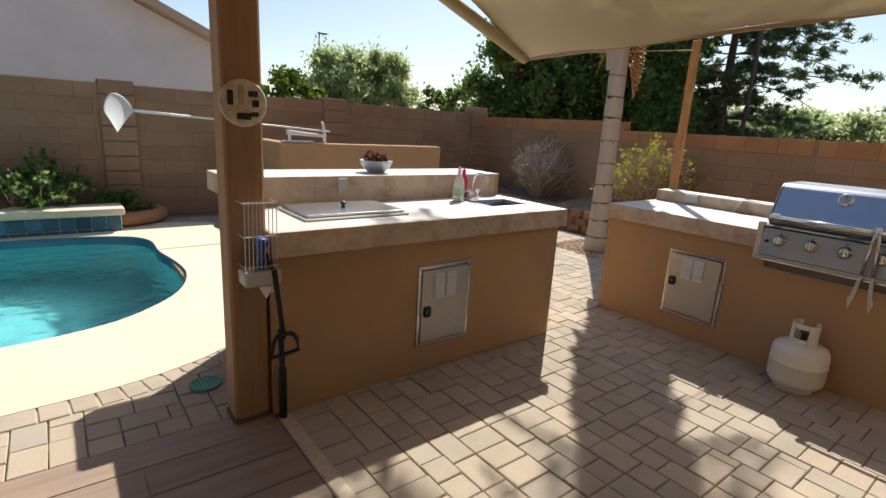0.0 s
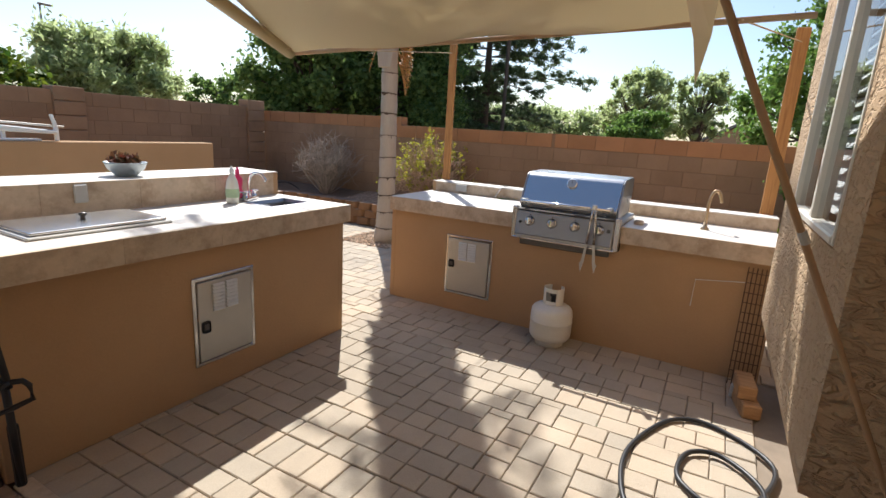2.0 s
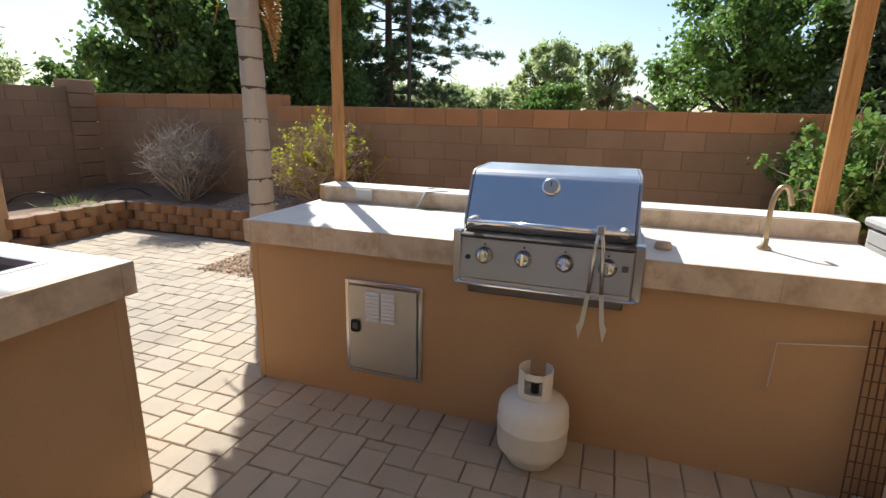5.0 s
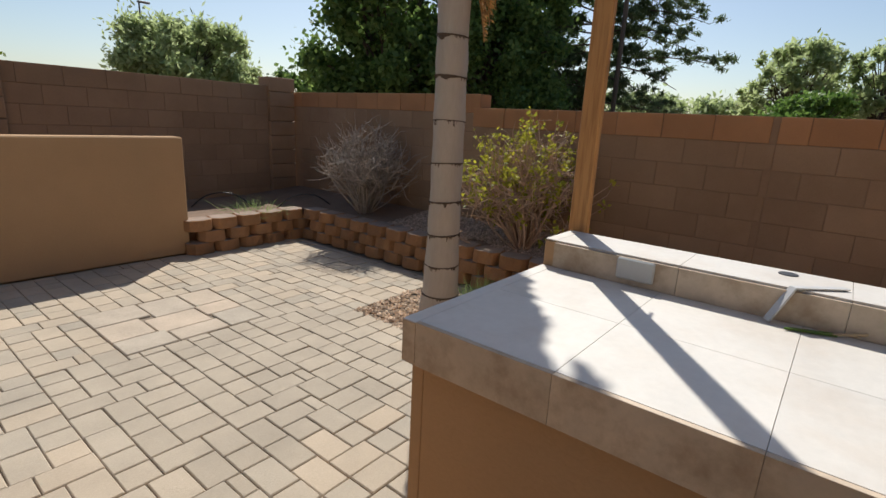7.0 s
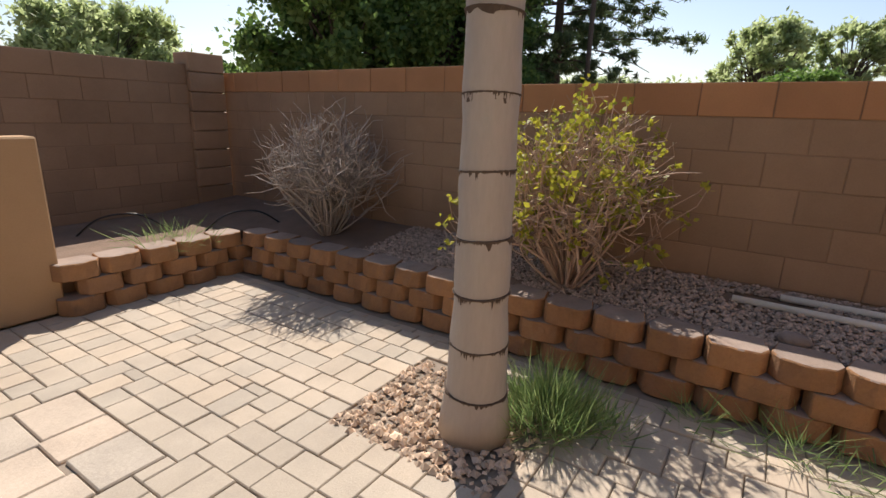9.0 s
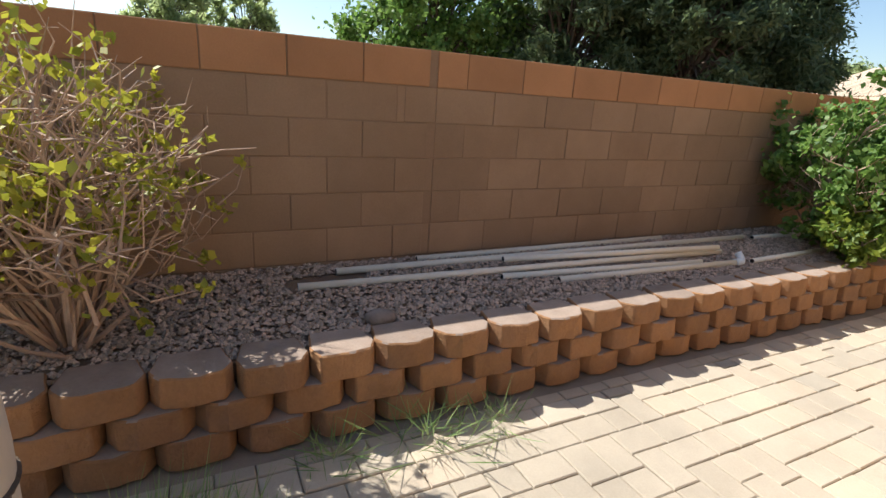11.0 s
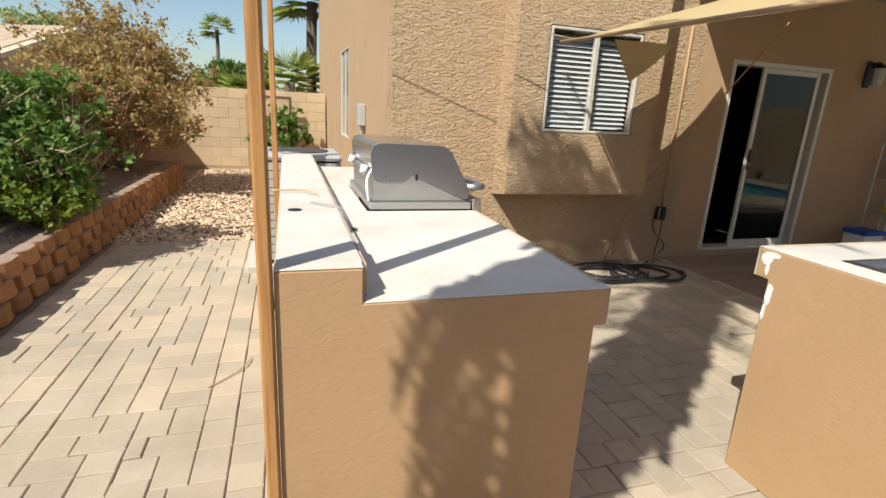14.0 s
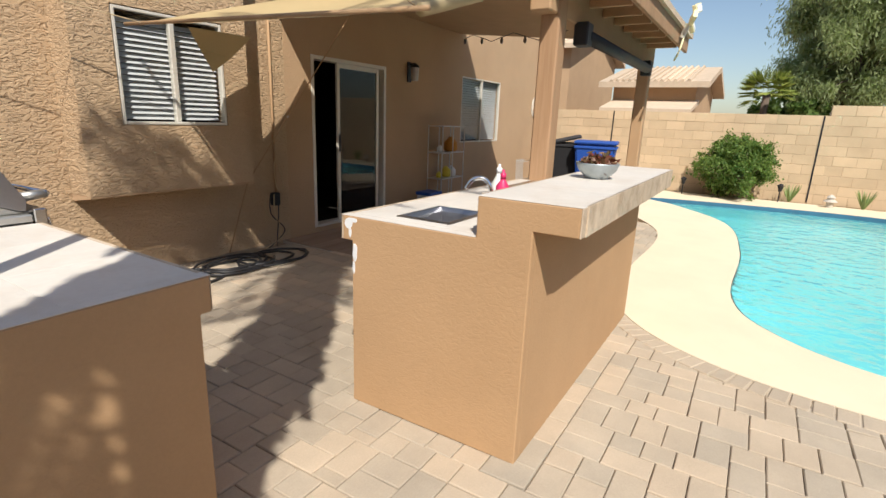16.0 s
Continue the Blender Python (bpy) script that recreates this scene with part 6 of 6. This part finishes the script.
def pine(name, label, x, y, h, reach, seed, low=1.6, lean=0.0, gap=0.42, needles=46, bare=0.3):
    """Straight trunk, whorls of near-level limbs, needle tufts along their outer parts."""
    rg = np.random.default_rng(seed)
    t = thing(name, label, "tree", (x, y, 0))
    bm = tube([(0, 0, -0.3), (lean * 0.5, 0, h * 0.5), (lean, 0, h)], 0.24, 9, None, 0.15)
    tufts = []
    z = low
    while z < h - 0.3:
        f = 1 - (z - low) / (h - low)
        for k in range(rg.integers(3, 6)):
            a = rg.uniform(0, 6.283)
            L = reach * (0.25 + 0.75 * f ** 0.7) * rg.uniform(0.55, 1.1)
            up = rg.uniform(-0.05, 0.3)
            d = Vector((math.cos(a), math.sin(a), 0))
            pts = [Vector((lean * z / h, 0, z)) + d * L * s_ + Vector((0, 0, L * (up * s_ - 0.28 * s_ * s_))) for s_ in (0, 0.3, 0.6, 0.85, 1.0)]
            tube(pts, 0.045 * (0.4 + 0.6 * f), 5, bm, 0.25)
            for j in range(int(5 + L * 3.2)):
                s_ = rg.uniform(bare, 1.0)
                i = min(3, int(s_ * 4))
                q = pts[0].lerp(pts[-1], s_) + Vector((0, 0, L * 0.28 * s_ * (1 - s_)))
                e = q + Vector((rg.normal() * 0.2, rg.normal() * 0.2, rg.uniform(-0.12, 0.2))) * (0.5 + 0.35 * L) * 0.7
                tube([q, e], 0.009, 4, bm, 0.4)
                w_ = rg.uniform(0.12, 0.3)
                tufts.append((*e, w_, w_, w_ * 0.6))
        z += gap * rg.uniform(0.7, 1.3)
    part("trunk", bm, m_bark, t, smooth=True)
    tufts.sort(key=lambda c: -c[3])
    part("crown", leaves("crown", m_leaf_pine, tufts, needles, 0.024, rg, 5.0, 0.1, 0.3), None, t)
    return t


pine("pine_tree", "tall airy pine with level limbs and needle tufts", 24.0, 11.2, 12.5, 5.2, 122, 1.4, 0.0, 0.36, 95, 0.25)
pine("pine_tree", "dark dense pine behind the broadleaf trees", 21.5, 13.2, 9.5, 3.6, 123, 0.8, 0.2, 0.28, 130, 0.12)
for k, (x, y, h, w) in enumerate(((35.7, 11.9, 3.8, 6.5), (34.0, 16.0, 3.6, 6.0), (36.5, 8.0, 3.4, 5.5))):
    tree("far_tree", "distant grey-green desert tree", "tree", x, y, h, w, m_leaf_mesq, 130 + k, 450, 0.12, 14, 0.2, 0.2, 2.0)
tree("mesquite_tree", "feathery desert tree with an open crown", "tree", 26.2, 4.3, 4.9, 3.8, m_leaf_mesq, 140, 210, 0.07, 18, 0.16, 0.3, 3.0, -0.4, 0.9, tuft=0.7)
tree("mesquite_tree", "feathery desert tree with an open crown, darker", "tree", 27.3, 1.7, 5.0, 2.8, m_leaf_mesq, 141, 190, 0.07, 16, 0.15, 0.3, 3.0, -0.4, 0.9, tuft=0.7)
tree("citrus_tree", "low round bright green tree beyond the wall", "tree", 20.2, 3.1, 2.75, 2.6, m_leaf_green, 142, 900, 0.06, 16, 0.12, 0.2)
tree("broadleaf_tree", "large leafy green tree beyond the wall", "tree", 18.2, -2.2, 5.7, 5.2, m_leaf_green, 143, 900, 0.085, 24, 0.25, 0.15, 1.4, 0.1, 0.8, 0.2)
for k, (x, y, h, w) in enumerate(((16.0, -4.8, 5.6, 4.4), (14.4, -7.4, 5.8, 4.6), (14.6, -10.3, 5.4, 4.2))):
    tree("pine_tree", "dense dark green pine beyond the wall", "tree", x, y, h, w, m_leaf_pine, 150 + k, 2000, 0.05, 32, 0.22, 0.1, 3.6, 0.4, 0.7, 0.15)
for k, (x, y, h, w) in enumerate(((19.0, -33.6, 5.9, 6.0), (15.0, -36.0, 5.2, 5.0), (23, -30, 5.2, 6), (9.0, -37.0, 4.2, 5.0))):
    tree("far_tree", "distant green tree above the roofs", "tree", x, y, h, w, m_leaf_dark if k % 2 else m_leaf_mesq, 160 + k, 450, 0.12, 14, 0.2, 0.2)
tree("weeping_tree", "tall weeping tree with hanging grey-green foliage", "tree", -23.0, 7.6, 10.0, 6.5, m_leaf_mesq, 170, 4200, 0.04, 44, 0.35, 0.2, 5.0, 1.8, 1.0, 0.2)
tree("far_tree", "dark green trees beyond the pale wall", "tree", -22.0, 5.4, 3.4, 3.6, m_leaf_dark, 171, 600, 0.12, 14, 0.2, 0.2)


def fan_palm(x, y, h, n, seed, size, label):
    t = thing("fan_palm", label, "palm tree", (x, y, 0))
    rg = np.random.default_rng(seed)
    part("trunk", tube([(0, 0, -0.2), (0.05, 0, h * 0.5), (0, 0, h)], 0.14 if h > 1.5 else 0.1, 8), m_bark, t, smooth=True)
    cs, us, vs = [], [], []
    for k in range(n):
        a, el = rg.uniform(0, 6.28), rg.uniform(-0.5, 1.2)
        d = np.array([math.cos(a) * math.cos(el), math.sin(a) * math.cos(el), math.sin(el)])
        hub = np.array([0, 0, h]) + d * size * 0.6
        side = np.array([-math.sin(a), math.cos(a), 0])
        for j in range(15):
            b = (j - 7) * 0.2
            v = (d * math.cos(b) + side * math.sin(b)) * size * 0.32
            v[2] -= 0.06 * size * rg.random()
            cs.append(hub + v)
            vs.append(v)
            us.append(np.cross(v, d + np.array([0, 0, 0.7])) / (np.linalg.norm(v) + 1e-9) * 0.035 * size)
    part("crown", quads_mesh("crown", m_palm_green, np.array(cs), np.array(us), np.array(vs)), None, t)


fan_palm(4.3, -10.3, 3.9, 46, 1, 1.0, "fan palm with a full green crown behind the wall")
fan_palm(4.9, -10.2, 1.9, 34, 2, 0.9, "young fan palm behind the pale wall")
fan_palm(5.9, -9.6, 1.5, 30, 3, 0.7, "young fan palm behind the pale wall")
fan_palm(6.7, -10.0, 1.4, 26, 4, 0.7, "young fan palm behind the pale wall")
fan_palm(9.9, -40.8, 6.5, 30, 5, 1.2, "distant tall fan palm")
fan_palm(-20, 4.2, 2.9, 34, 6, 1.0, "fan palm beyond the pale wall")
cy = thing("cypress", "distant narrow dark cypress", "tree", (6.3, -38.0, 0))
part("crown", leaves("crown", m_leaf_dark, [(0, 0, 1.2 + 0.8 * k, 0.55 - 0.1 * k, 0.55 - 0.1 * k, 0.7) for k in range(5)], 260, 0.12, np.random.default_rng(9)), None, cy)
part("trunk", tube([(0, 0, -0.1), (0, 0, 4.5)], 0.1, 6, None, 0.3), m_bark, cy)


def street_lamp(x, y, h):
    t = thing("street_lamp", "dark tall street lamp with short arm", "street lamp", (x, y, 0))
    part("pole", tube([(0, 0, -0.1), (0, 0, h)], 0.09, 8, None, 0.6), m_dark_steel, t)
    part("head", bx((-0.1, -0.15, h - 0.05), (0.7, 0.15, h + 0.08), 0.03), m_dark_steel, t)


street_lamp(19.2, 43.0, 8.45)
up = thing("utility_pole", "dark timber utility pole among the pines", "utility pole", (20.5, 8.75, 0))
part("pole", tube([(0, 0, -0.1), (0, 0, 9.0)], 0.075, 8), m_bark, up)


def gable_house(name, label, x, y, w, d, wall, ridge, wmat, rmat, rz=0.0, tiles_=True):
    t = thing(name, label, "house", (x, y, 0), rz)
    part("wall", prism([(-w / 2, -0.1), (w / 2, -0.1), (w / 2, wall), (0, ridge - 0.1), (-w / 2, wall)], -d / 2, d / 2, "y"), wmat, t)
    sl = math.atan2(ridge - wall, w / 2)
    for s in (-1, 1):
        part("roof", prism([(0, ridge), (s * (w / 2 + 0.5), wall - 0.5 * math.tan(sl)), (s * (w / 2 + 0.5), wall - 0.5 * math.tan(sl) + 0.18), (0, ridge + 0.18)], -d / 2 - 0.4, d / 2 + 0.4, "y"), rmat, t)
    if tiles_:
        n = int(d / 0.2)
        bm = bmesh.new()
        for s in (-1, 1):
            for k in range(n):
                yy = -d / 2 + 0.2 * k
                tube([(0, yy, ridge + 0.2), (s * (w / 2 + 0.5), yy, wall - 0.5 * math.tan(sl) + 0.2)], 0.06, 6, bm)
        o = part("roof_tiling", bm, rmat, t)
        o["kind"] = "stuff"
    return t


wh = gable_house("neighbour_house", "white stucco neighbour house with brown tile roof", -2.2, 18.4, 12.0, 9.0, 3.0, 5.6, m_white_house, m_rooftile)
# Near-black boxes paint the unlit interior at the neighbour's windows.
for x in (1.55, 3.3):
    wn_ = part("window", bx((x, -4.53, 1.2), (x + 1.1, -4.49, 1.92)), m_room_shade, wh)
    part("frame", bx((x - 0.05, -4.54, 1.92), (x + 1.15, -4.48, 1.98)), m_pale_metal, wn_)
gable_house("neighbour_house", "pale house with pinkish tile roof beyond the trees", 16.6, -25.0, 7.0, 6.0, 2.5, 3.9, m_house_smooth, m_rooftile, 62)
gable_house("neighbour_house", "low grey-roofed house far beyond the wall", 42.3, 0.0, 3.6, 5.0, 2.0, 3.0, m_house_smooth, m_roof_grey, 90, False)
nh = gable_house("neighbour_house", "tan stucco house with clay tile roof beyond the pale wall", -16.5, 1.0, 6.0, 2.6, 2.75, 3.4, m_house_smooth, m_rooftile, 0)
gable_house("neighbour_house", "taller tan stucco house with clay tile roof", -19.0, -5.6, 7.0, 6.0, 4.4, 5.6, m_house_smooth, m_rooftile, 0)
part("porch_roof", prism([(2.8, 2.15), (4.6, 1.85), (4.6, 1.95), (2.8, 2.3)], -1.3, 1.4, "y"), m_rooftile, nh)
part("porch_post", bx((4.3, 1.1, -0.1), (4.5, 1.3, 1.9)), m_house_smooth, nh)
part("porch_post", bx((4.3, -2.0, -0.1), (4.5, -1.8, 1.9)), m_house_smooth, nh)

# ---- gravel ----


def stones(name, label, spots, smin, smax, mat, seed):
    rg = np.random.default_rng(seed)
    base = np.array([(1, 0, 0), (-1, 0, 0), (0, 1, 0), (0, -1, 0), (0, 0, 1), (0, 0, -1), (0.6, 0.6, 0.5), (-0.6, -0.6, 0.5)], float)[:6]
    faces = [(0, 2, 4), (2, 1, 4), (1, 3, 4), (3, 0, 4), (2, 0, 5), (1, 2, 5), (3, 1, 5), (0, 3, 5)]
    n = len(spots)
    s = rg.uniform(smin, smax, (n, 1, 1))
    v = base[None] * s * rg.uniform(0.6, 1.3, (n, 6, 1)) * np.array([1, 1, 0.7])
    a = rg.uniform(0, 6.28, n)
    c, si = np.cos(a), np.sin(a)
    R = np.zeros((n, 3, 3))
    R[:, 0, 0], R[:, 0, 1], R[:, 1, 0], R[:, 1, 1], R[:, 2, 2] = c, -si, si, c, 1
    v = np.einsum("nij,nkj->nki", R, v) + spots[:, None, :]
    f = (np.array(faces)[None] + 6 * np.arange(n)[:, None, None]).reshape(-1, 3)
    me = bpy.data.meshes.new(name)
    me.from_pydata(v.reshape(-1, 3).tolist(), [], f.tolist())
    me.materials.append(mat)
    o = part(name, me, None)
    return tagged(o, label, "gravel", kind="stuff")


rg = np.random.default_rng(77)
n = 27000
sp_ = np.stack([rg.uniform(6.9, 7.71, n), -1.3 + 7.2 * rg.random(n), 0.0 * rg.random(n)], 1)
sp_[:, 2] = 0.306 + 0.086 * (sp_[:, 0] - 6.88) + 0.014 * rg.random(n)
keep = np.array([noise.noise(Vector((p[0] * 2.2, p[1] * 1.6, 3.0))) > -0.52 for p in sp_])
stones("gravel", "grey-brown gravel covering the planting bed", sp_[keep], 0.007, 0.018, m_gravel, 1)
n = 900
sp_ = np.stack([rg.uniform(5.6, 6.35, n), rg.uniform(4.0, 4.82, n), -0.012 + 0.02 * rg.random(n)], 1)
stones("gravel", "reddish tan gravel round the palm foot", sp_, 0.012, 0.028, m_gravel_red, 2)
n = 7500
sp_ = np.stack([rg.uniform(4.2, 6.75, n), -1.35 - 6.0 * rg.random(n) ** 1.25, -0.03 + 0.02 * rg.random(n)], 1)
stones("gravel", "tan gravel strip of the side yard", sp_, 0.015, 0.035, m_gravel_red, 3)

# ---- pavers ----
pav = thing("paver_floor", "tan and grey concrete pavers with dark sand joints", "paving", (0, 0, 0), kind="structure")
part("sand_bed", bx((1.24, -1.32, -0.08), (6.84, 8.5, -0.014)), m_sand, pav)
part("sand_bed", bx((-2.4, 2.83, -0.08), (1.238, 3.9, -0.015)), m_sand, pav)
U = 0.069
sizes = {}


def paver(w, h):
    """A paver of w by h grid cells with eased top edges."""
    if (w, h) not in sizes:
        bm = bx((0.0022, 0.0022, -0.05), (w * U - 0.0022, h * U - 0.0022, 0.0))
        top = [e for e in bm.edges if all(v.co.z > -0.01 for v in e.verts)]
        bmesh.ops.bevel(bm, geom=top, offset=0.0045, segments=1, affect="EDGES")
        sizes[(w, h)] = finish(bm, "paver", m_paver)
    return sizes[(w, h)]


def paved(cx, cy_):
    if inside(cx, cy_, DECK) or cx > 6.74 or (cx < 1.24 and (cy_ < 2.84 or cy_ > 4.2)) or (cy_ > 7.1 and cx > 2.75):
        return False
    if (5.6 < cx < 6.36 and 4.0 < cy_ < 4.82) or (4.2 < cx < 5.06 and 5.15 < cy_ < 6.01):
        return False
    return not ((1.17 < cx < 3.2 and 2.76 < cy_ < 3.58) or (4.18 < cx < 5.03 and -0.03 < cy_ < 2.87) or (cy_ < 0.0 and cx < 4.15))


GX, GY = int(9.7 / U), int(9.6 / U)
used = [[not paved(-3.0 + (i + 0.5) * U, -1.32 + (j + 0.5) * U) for j in range(GY)] for i in range(GX)]
near = []
for j in range(GY):
    for i in range(GX):
        if used[i][j]:
            continue
        opts = [(2, 2), (2, 3), (2, 2), (3, 2), (2, 3), (2, 2), (3, 2), (2, 3)]
        rnd.shuffle(opts)
        for w, h in opts + [(2, 1), (1, 2), (1, 3), (1, 1)]:
            if i + w <= GX and j + h <= GY and not any(used[i + p][j + q] for p in range(w) for q in range(h)):
                if i + w < GX - 1 and not used[i + w][j] and (i + w + 1 < GX and used[i + w + 1][j]) and w < 3:
                    continue
                break
        for p in range(w):
            for q in range(h):
                used[i + p][j + q] = True
        x, y = -3.0 + i * U, -1.32 + j * U
        m = pose(x, y, rnd.uniform(-0.003, 0.002), rnd.uniform(-0.6, 0.6), rnd.uniform(-0.6, 0.6), rnd.uniform(-0.6, 0.6))
        cx, cy_ = x + w * U / 2, y + h * U / 2
        dist = min(math.hypot(cx - 5.6, cy_ - 2.6), math.hypot(cx - 3.4, cy_ - 1.9), math.hypot(cx - 4.6, cy_ - 4.6))
        near.append((dist, paver(w, h), m))
near.sort(key=lambda q: q[0])
for d_, me, m in near[:300]:
    o = part("paver", me, None, pav)
    o.matrix_basis = m
far_p = {}
for d_, me, m in near[300:]:
    far_p.setdefault(me.name, (me, []))[1].append(m)
for me, spots in far_p.values():
    joined("far_pavers", me, spots, pav)
# soldier course along the deck
k = 0
for p, q in zip(DECK, DECK[1:] + DECK[:1]):
    if p[0] > -1.0 and q[0] > -1.0 and p[1] < 7.2:
        L = math.hypot(q[0] - p[0], q[1] - p[1])
        nn = max(1, round(L / 0.2))
        an = math.degrees(math.atan2(q[1] - p[1], q[0] - p[0]))
        me = finish(bx((0.003, -0.157, -0.05), (L / nn - 0.003, -0.002, 0.004), 0.005), "paver", m_paver)
        for s in range(nn):
            if abs(p[0] - 2.1) < 1.05 and p[1] < 3.62 and 1.2 < p[0]:
                continue
            o = part("paver", me, None, pav)
            o.matrix_basis = pose(p[0] + (q[0] - p[0]) * s / nn, p[1] + (q[1] - p[1]) * s / nn, 0.002, 0, 0, an)
fl = thing("flagstone_patch", "patch of reddish flagstones set among the pavers", "flagstones", (4.178, 5.168, 0), kind="structure")
part("sand_bed", bx((-0.01, -0.01, -0.06), (0.9, 0.83, -0.013)), m_sand, fl)
for x0, y0, x1, y1 in ((0, 0, 0.3, 0.24), (0.3, 0, 0.62, 0.2), (0.62, 0, 0.86, 0.3), (0, 0.24, 0.26, 0.56), (0.26, 0.2, 0.6, 0.5), (0.6, 0.3, 0.86, 0.52), (0, 0.56, 0.34, 0.86), (0.34, 0.5, 0.62, 0.86), (0.62, 0.52, 0.86, 0.86)):
    part("flagstone", bx((x0 * 1.038 + 0.004, y0 * 0.958 + 0.004, -0.04), (x1 * 1.038 - 0.004, y1 * 0.958 - 0.004, rnd.uniform(-0.002, 0.006)), 0.006), m_flag, fl)
pk = finish(bx((0.003, 0.003, -0.01), (1.197, 0.197, 0.0), 0.002), "plank", m_plank)
for j in range(15):
    for i in range(4):
        xx = 1.16 - 1.2 * (i + 1) + (0.6 if j % 2 else 0.0)
        if xx + 1.2 > 1.17:
            o = part("plank", bx((xx + 0.003, 2.82 - 0.2 * (j + 1) + 0.003, -0.01), (1.16, 2.82 - 0.2 * j - 0.003, 0.0), 0.002), m_plank, patio)
        else:
            o = part("plank", pk, None, patio)
            o.location = (xx, 2.82 - 0.2 * (j + 1), 0)
